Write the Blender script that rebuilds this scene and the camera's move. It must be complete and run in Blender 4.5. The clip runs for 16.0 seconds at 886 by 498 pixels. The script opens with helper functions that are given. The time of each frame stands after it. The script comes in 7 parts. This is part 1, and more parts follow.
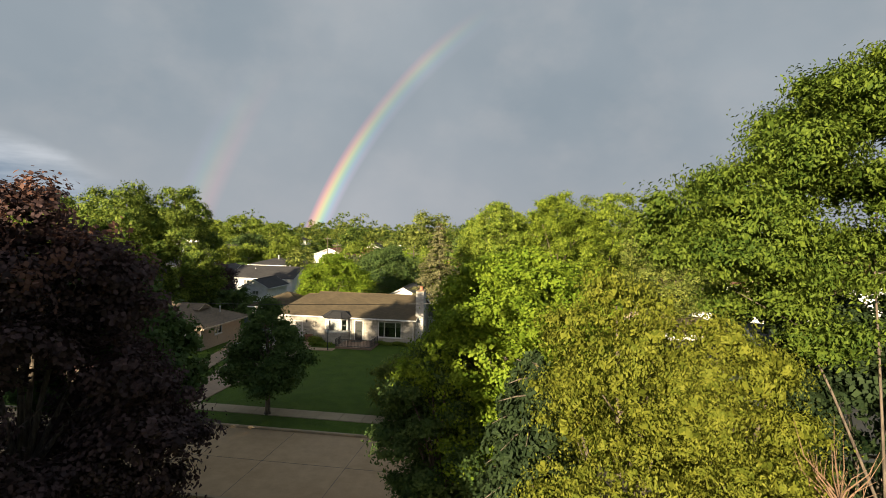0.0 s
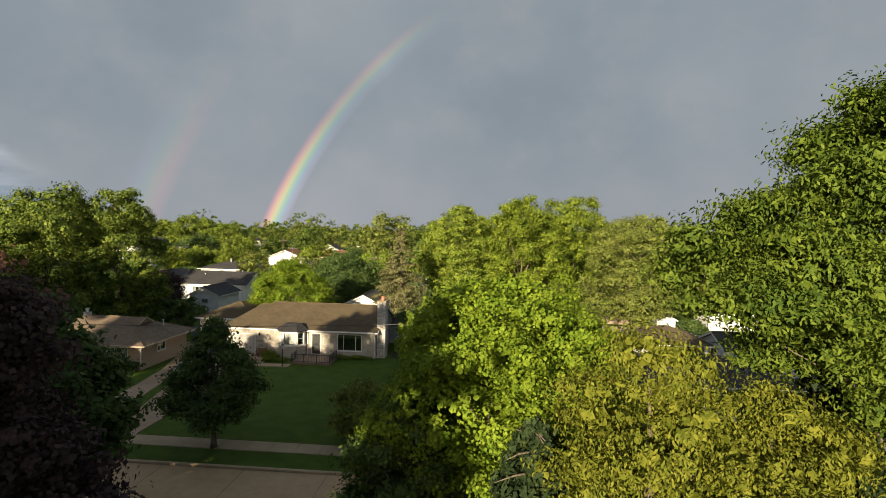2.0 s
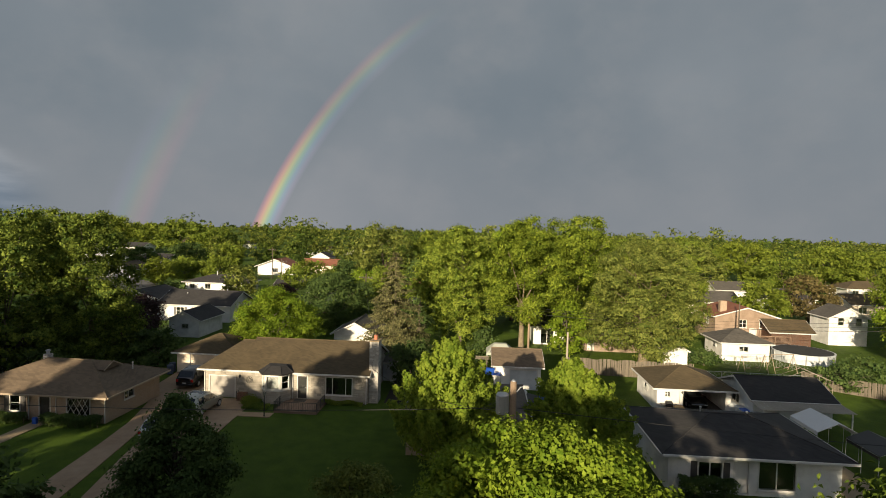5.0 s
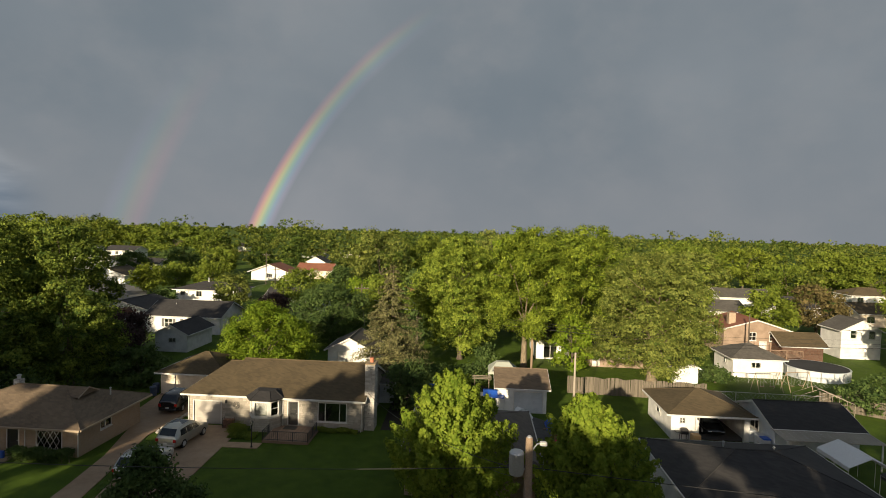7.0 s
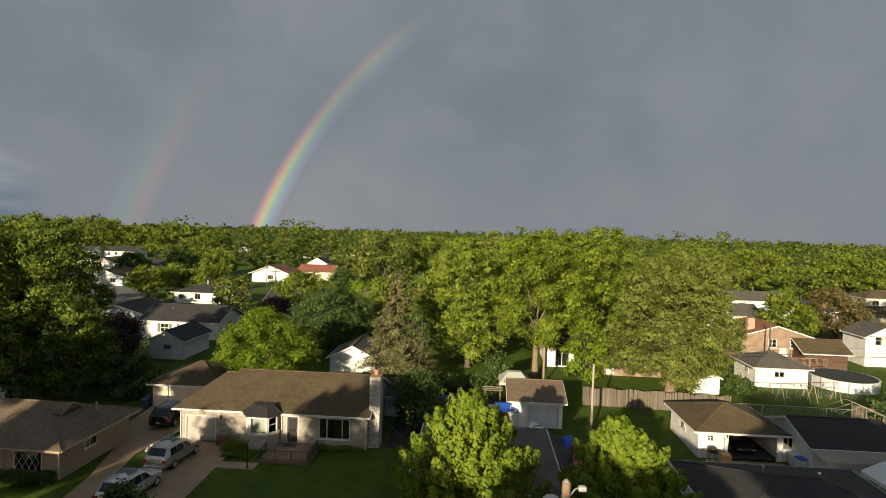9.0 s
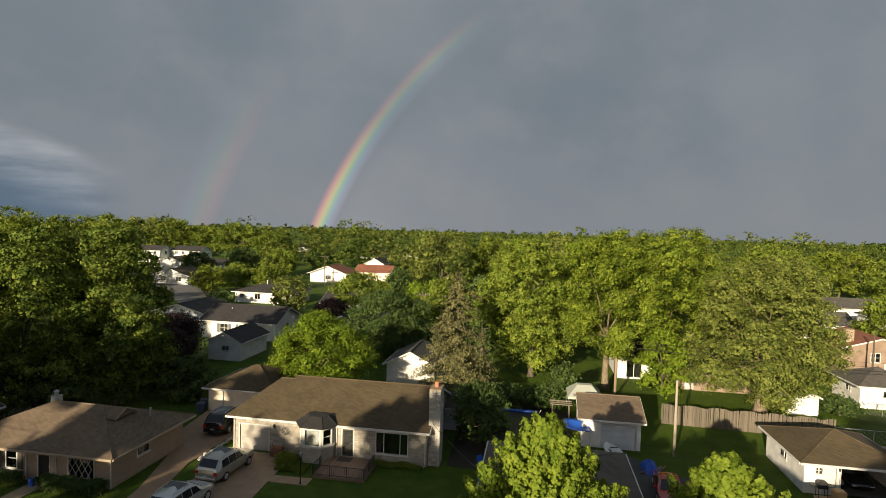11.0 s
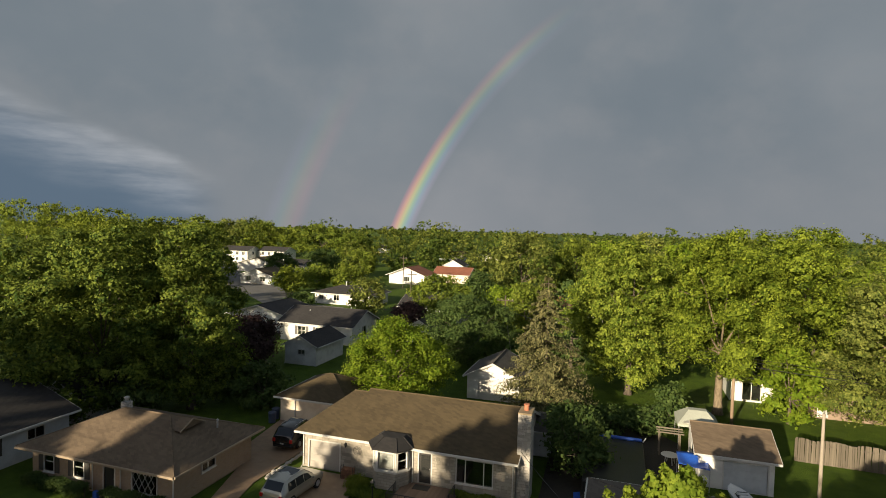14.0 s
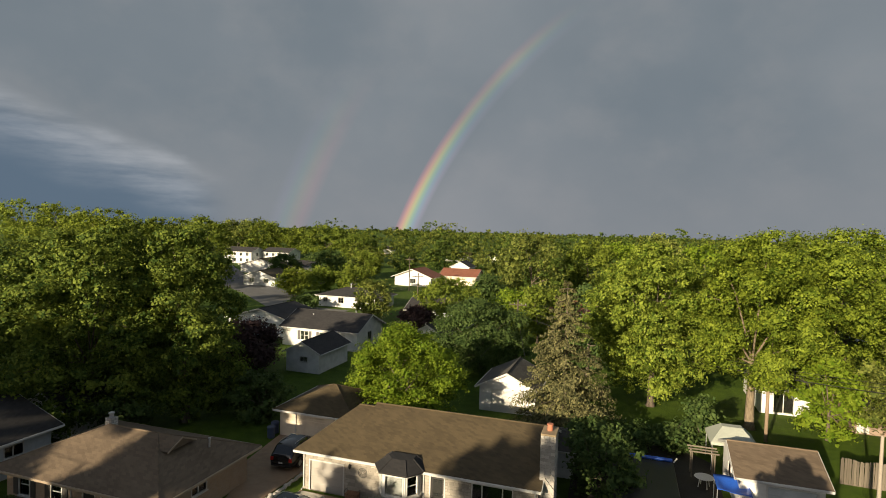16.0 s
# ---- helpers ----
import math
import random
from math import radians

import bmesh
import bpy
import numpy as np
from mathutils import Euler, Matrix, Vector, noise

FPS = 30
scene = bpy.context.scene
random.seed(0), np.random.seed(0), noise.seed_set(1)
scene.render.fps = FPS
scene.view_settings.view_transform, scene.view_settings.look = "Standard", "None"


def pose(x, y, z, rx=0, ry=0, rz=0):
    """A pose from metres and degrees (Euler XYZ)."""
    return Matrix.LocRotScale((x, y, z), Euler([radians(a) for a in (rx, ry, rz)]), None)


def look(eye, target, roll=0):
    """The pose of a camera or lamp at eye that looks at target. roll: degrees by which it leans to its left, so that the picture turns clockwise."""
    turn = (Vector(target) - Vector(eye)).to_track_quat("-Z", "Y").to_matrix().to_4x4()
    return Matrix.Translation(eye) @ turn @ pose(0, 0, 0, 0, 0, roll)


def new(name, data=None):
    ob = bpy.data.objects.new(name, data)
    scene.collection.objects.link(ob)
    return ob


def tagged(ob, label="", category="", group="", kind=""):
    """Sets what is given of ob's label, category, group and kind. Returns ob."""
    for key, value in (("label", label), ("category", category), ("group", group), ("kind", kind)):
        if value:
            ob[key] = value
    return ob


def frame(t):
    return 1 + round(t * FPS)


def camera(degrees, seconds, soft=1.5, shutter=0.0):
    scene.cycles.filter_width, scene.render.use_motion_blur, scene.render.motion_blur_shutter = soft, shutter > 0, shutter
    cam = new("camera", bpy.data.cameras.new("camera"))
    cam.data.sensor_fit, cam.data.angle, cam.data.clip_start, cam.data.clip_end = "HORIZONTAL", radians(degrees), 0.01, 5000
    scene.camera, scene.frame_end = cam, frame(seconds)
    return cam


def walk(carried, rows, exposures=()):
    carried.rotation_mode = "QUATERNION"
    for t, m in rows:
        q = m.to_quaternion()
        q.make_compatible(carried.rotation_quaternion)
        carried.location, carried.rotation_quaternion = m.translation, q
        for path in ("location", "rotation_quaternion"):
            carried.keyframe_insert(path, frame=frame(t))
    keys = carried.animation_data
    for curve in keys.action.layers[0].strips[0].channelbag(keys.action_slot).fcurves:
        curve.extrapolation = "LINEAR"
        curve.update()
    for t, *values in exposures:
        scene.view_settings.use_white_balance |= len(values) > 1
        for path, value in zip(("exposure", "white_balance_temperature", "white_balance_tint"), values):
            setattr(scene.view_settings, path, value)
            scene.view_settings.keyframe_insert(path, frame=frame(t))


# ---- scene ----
cam = camera(76.6, 16.0, soft=0.9)
METRES, EYE, TILT, LEAN, TURN = 28.5, 12.6, -2.2, -1.3, 9.0
ROWS = [
    (0.0, 0.0, 0.0, 0.0, -0.0, 0.0, 0.0),
    (0.5, -0.0067, 0.0227, 0.0051, -3.02, -0.06, 0.1),
    (1.0, -0.0115, 0.0472, 0.0094, -3.56, -0.08, 0.13),
    (1.5, -0.0145, 0.0732, 0.0151, -3.97, -0.11, 0.11),
    (2.0, -0.016, 0.1008, 0.0319, -4.24, -0.12, 0.1),
    (2.5, -0.0176, 0.1289, 0.052, -4.39, -0.16, 0.03),
    (3.0, -0.0192, 0.1573, 0.0737, -4.44, -0.21, 0.02),
    (3.5, -0.0206, 0.1863, 0.094, -4.48, -0.23, -0.03),
    (4.0, -0.0213, 0.2161, 0.1121, -4.61, -0.26, -0.05),
    (6.5, -0.0234, 0.3604, 0.1912, -5.3, -0.26, -0.13),
    (7.0, -0.0249, 0.3894, 0.1982, -5.32, -0.25, -0.13),
    (7.5, -0.0272, 0.4182, 0.2023, -5.31, -0.26, -0.14),
    (8.0, -0.0295, 0.4473, 0.2058, -5.33, -0.25, -0.15),
    (10.5, -0.0515, 0.6004, 0.2151, -2.03, -0.23, -0.31),
    (11.0, -0.0555, 0.6337, 0.215, 0.51, -0.23, -0.39),
    (11.5, -0.0612, 0.6668, 0.2146, 3.77, -0.24, -0.47),
    (12.0, -0.0652, 0.6997, 0.2132, 6.85, -0.2, -0.55),
    (12.5, -0.0692, 0.7282, 0.2144, 7.58, -0.21, -0.55),
    (13.0, -0.0739, 0.7561, 0.2146, 7.96, -0.19, -0.56),
    (13.5, -0.0799, 0.785, 0.2147, 8.15, -0.15, -0.59),
    (14.0, -0.0862, 0.8144, 0.2153, 8.47, -0.14, -0.61),
    (14.5, -0.0953, 0.8435, 0.2166, 8.66, -0.11, -0.61),
    (15.0, -0.1041, 0.8732, 0.2174, 8.78, -0.1, -0.64),
    (15.5, -0.1139, 0.9032, 0.2182, 8.86, -0.07, -0.64),
    (16.0, -0.1239, 0.9341, 0.2188, 8.98, -0.06, -0.66),
]
walk(cam, [(t, pose(0, 0, EYE, TILT, LEAN, TURN) @ pose(METRES * x, METRES * y, METRES * z, 90 + pitch, roll, yaw)) for t, x, y, z, yaw, pitch, roll in ROWS],
     exposures=[(0.0, 1.76), (0.5, 1.68), (1.5, 1.58), (2.5, 1.44), (3.5, 1.22), (4.2, 1.14), (6.5, 1.08), (16.0, 1.08)])

# ---- sky and sun ----
SUN_AZ, SUN_EL = 197.5, 14.0          # degrees clockwise from +y, and above the horizon
sun_dir = Vector((math.sin(radians(SUN_AZ)) * math.cos(radians(SUN_EL)),
                  math.cos(radians(SUN_AZ)) * math.cos(radians(SUN_EL)), math.sin(radians(SUN_EL))))


class Nodes:
    """Short hand for node trees."""

    def __init__(self, tree):
        self.t = tree
        tree.nodes.clear()

    def add(self, kind, **props):
        n = self.t.nodes.new(kind)
        for k, v in props.items():
            if k == "ins":
                for i, val in v.items():
                    if isinstance(val, bpy.types.NodeSocket):
                        self.t.links.new(val, n.inputs[i])
                    else:
                        n.inputs[i].default_value = val
            else:
                setattr(n, k, v)
        return n

    def math(self, op, a, b=0.0, c=0.0, clamp=False):
        return self.add("ShaderNodeMath", operation=op, use_clamp=clamp, ins={0: a, 1: b, 2: c}).outputs[0]

    def smooth(self, x, a, b):
        return self.add("ShaderNodeMapRange", interpolation_type="SMOOTHSTEP",
                        ins={0: x, 1: a, 2: b, 3: 0.0, 4: 1.0}).outputs[0]

    def mix(self, f, a, b, blend="MIX"):
        n = self.add("ShaderNodeMix", data_type="RGBA", blend_type=blend)
        for i, v in ((0, f), (6, a), (7, b)):
            if isinstance(v, bpy.types.NodeSocket):
                self.t.links.new(v, n.inputs[i])
            else:
                n.inputs[i].default_value = v if i == 0 else (*v, 1)
        return n.outputs[2]

    def noise(self, vec, scale, detail=3.0, rough=0.55, out=0):
        ins = {"Scale": scale, "Detail": detail, "Roughness": rough}
        if vec is not None:
            ins["Vector"] = vec
        return self.add("ShaderNodeTexNoise", ins=ins).outputs[out]

    def ramp(self, f, stops):
        n = self.add("ShaderNodeValToRGB", ins={0: f})
        e = n.color_ramp.elements
        while len(e) < len(stops):
            e.new(0.5)
        for k, (p, c) in zip(e, stops):
            k.position, k.color = p, (*c, 1)
        return n.outputs[0]


def build_world():
    world = bpy.data.worlds.new("storm_sky")
    scene.world = world
    world.use_nodes = True
    n = Nodes(world.node_tree)
    way = n.add("ShaderNodeTexCoord").outputs["Generated"]
    sep = n.add("ShaderNodeSeparateXYZ", ins={0: way})
    x, y, z = sep.outputs
    # clear evening sky on the side of the sun
    sky = n.add("ShaderNodeTexSky", sky_type="NISHITA", sun_disc=False, sun_elevation=radians(SUN_EL),
                sun_rotation=radians(SUN_AZ), dust_density=1.5).outputs[0]
    sky = n.mix(1.0, sky, (0.084, 0.084, 0.086), "MULTIPLY")
    # storm cloud: soft vertical veils and broad patches
    stretch = n.add("ShaderNodeMapping", ins={"Vector": way, "Scale": (1.7, 1.7, 1.9)}).outputs[0]
    broad = n.noise(stretch, 1.3, 4.0, 0.5)
    fine = n.noise(n.add("ShaderNodeMapping", ins={"Vector": way, "Scale": (2.2, 2.2, 3.0)}).outputs[0], 3.2, 5.0, 0.55)
    cloud = n.ramp(broad, [(0.3, (0.150, 0.184, 0.214)), (0.55, (0.194, 0.222, 0.248)), (0.75, (0.240, 0.264, 0.286))])
    cloud = n.mix(n.math("MULTIPLY", n.smooth(fine, 0.4, 0.75), 0.35), cloud, (0.27, 0.275, 0.285))
    low = n.smooth(z, 0.22, 0.0)
    cloud = n.mix(n.math("MULTIPLY", low, 0.45), cloud, (0.258, 0.265, 0.282))
    # blue gap with a lit cloud edge, away to the left
    az = n.math("ARCTAN2", x, y)
    edge = n.math("ADD", z, n.math("MULTIPLY", n.math("ADD", az, 0.72), 0.38))
    edge = n.math("ADD", edge, n.math("MULTIPLY", n.math("SUBTRACT", fine, 0.5), 0.07))
    left = n.smooth(az, -0.66, -0.76)
    gap = n.math("MULTIPLY", left, n.smooth(edge, 0.085, 0.02))
    cloud = n.mix(gap, cloud, (0.105, 0.150, 0.205))
    streak = n.noise(n.add("ShaderNodeMapping", ins={"Vector": way, "Rotation": (0.0, 0.35, 0.0), "Scale": (2.0, 2.0, 12.0)}).outputs[0], 2.2, 5.0, 0.6)
    band = n.math("MULTIPLY", n.smooth(edge, -0.035, 0.045), n.smooth(edge, 0.095, 0.07))
    band = n.math("MULTIPLY", n.math("MULTIPLY", band, left), n.smooth(streak, 0.25, 0.8))
    cloud = n.mix(n.math("MULTIPLY", band, 0.75), cloud, (0.40, 0.42, 0.45))
    # rainbow: rings round the point opposite the sun
    anti = n.add("ShaderNodeVectorMath", operation="DOT_PRODUCT", ins={0: way, 1: tuple(-sun_dir)}).outputs["Value"]
    ang = n.math("MULTIPLY", n.math("ARCCOSINE", anti), 57.29578)
    inside = n.math("MULTIPLY", n.smooth(ang, 41.5, 38.5), n.smooth(ang, 22.0, 40.0))
    fade_in = n.math("MULTIPLY", inside, n.smooth(z, 0.30, 0.02))
    cloud = n.mix(n.math("MULTIPLY", fade_in, 0.28), cloud, (0.36, 0.36, 0.375))
    leftwing = n.smooth(az, 0.05, -0.12)
    pos = n.add("ShaderNodeMapRange", ins={0: ang, 1: 39.95, 2: 42.25, 3: 0.0, 4: 1.0}).outputs[0]
    bow = n.ramp(pos, [(0.0, (0, 0, 0)), (0.16, (0.08, 0.06, 0.10)), (0.32, (0.07, 0.14, 0.18)), (0.46, (0.12, 0.26, 0.11)),
                       (0.60, (0.36, 0.33, 0.02)), (0.74, (0.46, 0.16, 0.03)), (0.88, (0.22, 0.03, 0.03)), (1.0, (0, 0, 0))])
    fade = n.math("MULTIPLY", n.math("ADD", n.math("MULTIPLY", n.smooth(z, 0.24, 0.02), 0.62), n.math("MULTIPLY", n.smooth(z, 0.37, 0.26), 0.2)), leftwing)
    fade = n.math("MULTIPLY", fade, n.math("ADD", 0.6, n.math("MULTIPLY", broad, 0.7)))
    bow = n.mix(1.0, bow, n.mix(fade, (0, 0, 0), (1, 1, 1)), "MULTIPLY")
    pos2 = n.add("ShaderNodeMapRange", ins={0: ang, 1: 50.2, 2: 54.2, 3: 0.0, 4: 1.0}).outputs[0]
    bow2 = n.ramp(pos2, [(0.0, (0, 0, 0)), (0.25, (0.09, 0.02, 0.015)), (0.45, (0.07, 0.05, 0.01)), (0.62, (0.015, 0.05, 0.03)), (0.8, (0.02, 0.02, 0.04)), (1.0, (0, 0, 0))])
    fade2 = n.math("MULTIPLY", n.math("MULTIPLY", n.smooth(z, 0.28, 0.04), 0.62), leftwing)
    bow2 = n.mix(1.0, bow2, n.mix(fade2, (0, 0, 0), (1, 1, 1)), "MULTIPLY")
    storm = n.mix(1.0, n.mix(1.0, cloud, bow, "ADD"), bow2, "ADD")
    sunside = n.smooth(n.math("MULTIPLY", anti, -1.0), 0.1, 0.75)
    full = n.mix(sunside, storm, sky)
    bg = n.add("ShaderNodeBackground", ins={0: full, 1: 0.50})
    out = n.add("ShaderNodeOutputWorld", ins={0: bg.outputs[0]})


build_world()
lamp = bpy.data.lights.new("sun", "SUN")
lamp.energy, lamp.angle, lamp.color = 4.3, radians(0.55), (1.0, 0.83, 0.58)
sun = new("sun", lamp)
sun.matrix_world = look(sun_dir * 60, (0, 0, 0))

# ---- materials ----
def material(name, fill):
    m = bpy.data.materials.new(name)
    m.use_nodes = True
    n = Nodes(m.node_tree)
    n.add("ShaderNodeOutputMaterial", ins={0: fill(n)})
    return m


def surface(name, dark, light, scale=6.0, rough=0.7, bump=0.15, metal=0.0, big=0.35, bump_scale=None, rand=0.0):
    """A paint, stone or metal with variation at two scales."""
    def fill(n):
        vec = n.add("ShaderNodeNewGeometry").outputs["Position"]
        small, large = n.noise(vec, scale * 4, 5.0, 0.6), n.noise(vec, big, 3.0)
        f = n.math("ADD", n.math("MULTIPLY", small, 0.55), n.math("MULTIPLY", large, 0.45))
        col = n.mix(n.smooth(f, 0.3, 0.7), dark, light)
        if rand:
            r = n.add("ShaderNodeObjectInfo").outputs["Random"]
            col = n.mix(n.math("MULTIPLY", r, rand), col, tuple(c * 0.45 for c in dark))
        b = n.add("ShaderNodeBump", ins={"Strength": bump, "Distance": 0.02, "Height": n.noise(vec, bump_scale or scale * 6, 4.0)})
        return n.add("ShaderNodeBsdfPrincipled", ins={"Base Color": col, "Roughness": rough, "Metallic": metal, "Normal": b.outputs[0]}).outputs[0]
    return material(name, fill)


def shingles(name, dark, light):
    """Asphalt shingles: courses with a shadow step, tabs of uneven tone, and streaks of weathering."""
    def fill(n):
        pos = n.add("ShaderNodeNewGeometry").outputs["Position"]
        sep = n.add("ShaderNodeSeparateXYZ", ins={0: pos})
        course = n.math("MULTIPLY", sep.outputs[2], 14.0)
        row = n.math("FLOOR", course)
        step = n.math("FRACT", course)
        along = n.math("ADD", n.math("MULTIPLY", n.math("ADD", sep.outputs[0], sep.outputs[1]), 3.2), n.math("MULTIPLY", row, 0.37))
        cell = n.add("ShaderNodeCombineXYZ", ins={0: n.math("FLOOR", along), 1: row, 2: 0.0}).outputs[0]
        tab = n.add("ShaderNodeTexWhiteNoise", ins={0: cell}).outputs[0]
        blotch = n.noise(pos, 0.5, 4.0, 0.6)
        grit = n.noise(pos, 60.0, 2.0)
        f = n.math("ADD", n.math("ADD", n.math("MULTIPLY", tab, 0.2), n.math("MULTIPLY", blotch, 0.5)), n.math("MULTIPLY", grit, 0.35))
        col = n.mix(n.smooth(f, 0.25, 0.8), dark, light)
        h = n.math("ADD", n.math("MULTIPLY", step, -0.7), n.math("MULTIPLY", grit, 0.3))
        b = n.add("ShaderNodeBump", ins={"Strength": 0.35, "Distance": 0.012, "Height": h})
        return n.add("ShaderNodeBsdfPrincipled", ins={"Base Color": col, "Roughness": 0.9, "Normal": b.outputs[0]}).outputs[0]
    return material(name, fill)


def siding(name, dark, light, pitch=0.12):
    """Horizontal lap siding."""
    def fill(n):
        pos = n.add("ShaderNodeNewGeometry").outputs["Position"]
        sep = n.add("ShaderNodeSeparateXYZ", ins={0: pos})
        lap = n.math("FRACT", n.math("DIVIDE", sep.outputs[2], pitch))
        dirt = n.noise(pos, 0.9, 5.0, 0.6)
        col = n.mix(n.smooth(dirt, 0.3, 0.65), dark, light)
        b = n.add("ShaderNodeBump", ins={"Strength": 0.5, "Distance": 0.02, "Height": n.math("MULTIPLY", lap, -1.0)})
        return n.add("ShaderNodeBsdfPrincipled", ins={"Base Color": col, "Roughness": 0.55, "Normal": b.outputs[0]}).outputs[0]
    return material(name, fill)


def masonry(name, c1, c2, joint, bw=0.4, bh=0.2, gap=0.012):
    def fill(n):
        pos = n.add("ShaderNodeNewGeometry").outputs["Position"]
        sep = n.add("ShaderNodeSeparateXYZ", ins={0: pos})
        v = n.add("ShaderNodeCombineXYZ", ins={0: n.math("ADD", sep.outputs[0], sep.outputs[1]), 1: sep.outputs[2], 2: 0.0}).outputs[0]
        br = n.add("ShaderNodeTexBrick", ins={"Vector": v, "Color1": (*c1, 1), "Color2": (*c2, 1), "Mortar": (*joint, 1),
                                              "Scale": 1.0, "Mortar Size": gap, "Brick Width": bw, "Row Height": bh, "Bias": 0.0})
        dirt = n.noise(pos, 1.2, 5.0, 0.65)
        col = n.mix(n.math("MULTIPLY", n.smooth(dirt, 0.5, 0.8), 0.35), br.outputs[0], tuple(c * 0.6 for c in c1))
        h = n.math("ADD", n.math("MULTIPLY", br.outputs[1], -1.0), n.math("MULTIPLY", n.noise(pos, 30.0), 0.5))
        b = n.add("ShaderNodeBump", ins={"Strength": 0.6, "Distance": 0.02, "Height": h})
        return n.add("ShaderNodeBsdfPrincipled", ins={"Base Color": col, "Roughness": 0.9, "Specular IOR Level": 0.05, "Normal": b.outputs[0]}).outputs[0]
    return material(name, fill)


def foliage(name, dark, light, glow=0.35, yellow=None, patch=1.0, soft=0.3):
    """Leaves: tone varies leaf by leaf, branch by branch and tree by tree; light passes through."""
    light = tuple(c * 1.1 * k for c, k in zip(light, (1.13, 1.0, 1.28)))
    dark = tuple(c * k for c, k in zip(dark, (1.33, 1.22, 1.46)))

    def fill(n):
        isl = n.add("ShaderNodeNewGeometry").outputs["Random Per Island"]
        obj = n.add("ShaderNodeObjectInfo").outputs["Random"]
        pos = n.add("ShaderNodeNewGeometry").outputs["Position"]
        f = n.math("ADD", n.math("MULTIPLY", isl, 0.3), n.math("MULTIPLY", n.noise(pos, patch, 3.0), 0.7))
        col = n.mix(n.smooth(f, 0.5 - soft, 0.5 + soft), dark, light)
        if yellow:
            col = n.mix(n.math("MULTIPLY", obj, 0.4), col, yellow)
        d = n.add("ShaderNodeBsdfPrincipled", ins={"Base Color": col, "Roughness": 0.65, "Specular IOR Level": 0.08})
        tl = n.add("ShaderNodeBsdfTranslucent", ins={0: n.mix(0.5, col, tuple(min(1, c * 1.5) for c in light))})
        return n.add("ShaderNodeMixShader", ins={0: glow, 1: d.outputs[0], 2: tl.outputs[0]}).outputs[0]
    return material(name, fill)


def bark(name, dark, light):
    def fill(n):
        pos = n.add("ShaderNodeNewGeometry").outputs["Position"]
        v = n.add("ShaderNodeMapping", ins={"Vector": pos, "Scale": (9, 9, 1.5)}).outputs[0]
        f = n.noise(v, 1.5, 5.0, 0.65)
        b = n.add("ShaderNodeBump", ins={"Strength": 0.7, "Distance": 0.03, "Height": f})
        return n.add("ShaderNodeBsdfPrincipled", ins={"Base Color": n.mix(n.smooth(f, 0.3, 0.7), dark, light), "Roughness": 0.9, "Normal": b.outputs[0]}).outputs[0]
    return material(name, fill)


def glass_fill(n):
    g = n.add("ShaderNodeBsdfGlossy", ins={0: (0.9, 0.93, 0.95, 1), 1: 0.03})
    t = n.add("ShaderNodeBsdfTransparent", ins={0: (0.82, 0.85, 0.85, 1)})
    f = n.add("ShaderNodeFresnel", ins={0: 1.6})
    return n.add("ShaderNodeMixShader", ins={0: n.math("ADD", f.outputs[0], 0.06, clamp=True), 1: t.outputs[0], 2: g.outputs[0]}).outputs[0]


def lawn_fill(n):
    pos = n.add("ShaderNodeNewGeometry").outputs["Position"]
    big, mid, fine = n.noise(pos, 0.09, 4.0), n.noise(pos, 0.7, 4.0, 0.65), n.noise(pos, 22.0, 3.0, 0.7)
    f = n.math("ADD", n.math("MULTIPLY", mid, 0.5), n.math("MULTIPLY", fine, 0.5))
    col = n.mix(n.smooth(f, 0.3, 0.7), (0.038, 0.072, 0.009), (0.090, 0.142, 0.015))
    col = n.mix(n.math("MULTIPLY", n.smooth(big, 0.5, 0.75), 0.5), col, (0.085, 0.118, 0.024))
    b = n.add("ShaderNodeBump", ins={"Strength": 0.9, "Distance": 0.06, "Height": n.noise(pos, 30.0, 4.0, 0.7)})
    return n.add("ShaderNodeBsdfPrincipled", ins={"Base Color": col, "Roughness": 0.85, "Specular IOR Level": 0.12, "Normal": b.outputs[0]}).outputs[0]


def pavement_fill(dark, light, wet):
    def fill(n):
        pos = n.add("ShaderNodeNewGeometry").outputs["Position"]
        big, mid, fine = n.noise(pos, 0.22, 4.0, 0.6), n.noise(pos, 1.6, 5.0, 0.65), n.noise(pos, 40.0, 2.0)
        f = n.math("ADD", n.math("MULTIPLY", mid, 0.5), n.math("ADD", n.math("MULTIPLY", fine, 0.2), n.math("MULTIPLY", big, 0.3)))
        col = n.mix(n.smooth(f, 0.3, 0.7), dark, light)
        r = n.math("SUBTRACT", 0.85, n.math("MULTIPLY", n.smooth(big, 0.35, 0.7), wet))
        b = n.add("ShaderNodeBump", ins={"Strength": 0.2, "Distance": 0.01, "Height": fine})
        return n.add("ShaderNodeBsdfPrincipled", ins={"Base Color": col, "Roughness": r, "Normal": b.outputs[0]}).outputs[0]
    return fill


def paint(name, col, rough=0.35, metal=0.0, coat=0.0):
    def fill(n):
        pos = n.add("ShaderNodeNewGeometry").outputs["Position"]
        f = n.noise(pos, 3.0, 4.0, 0.6)
        c = n.mix(n.math("MULTIPLY", n.smooth(f, 0.45, 0.75), 0.3), col, tuple(v * 0.6 for v in col))
        return n.add("ShaderNodeBsdfPrincipled", ins={"Base Color": c, "Roughness": rough, "Metallic": metal, "Coat Weight": coat}).outputs[0]
    return material(name, fill)


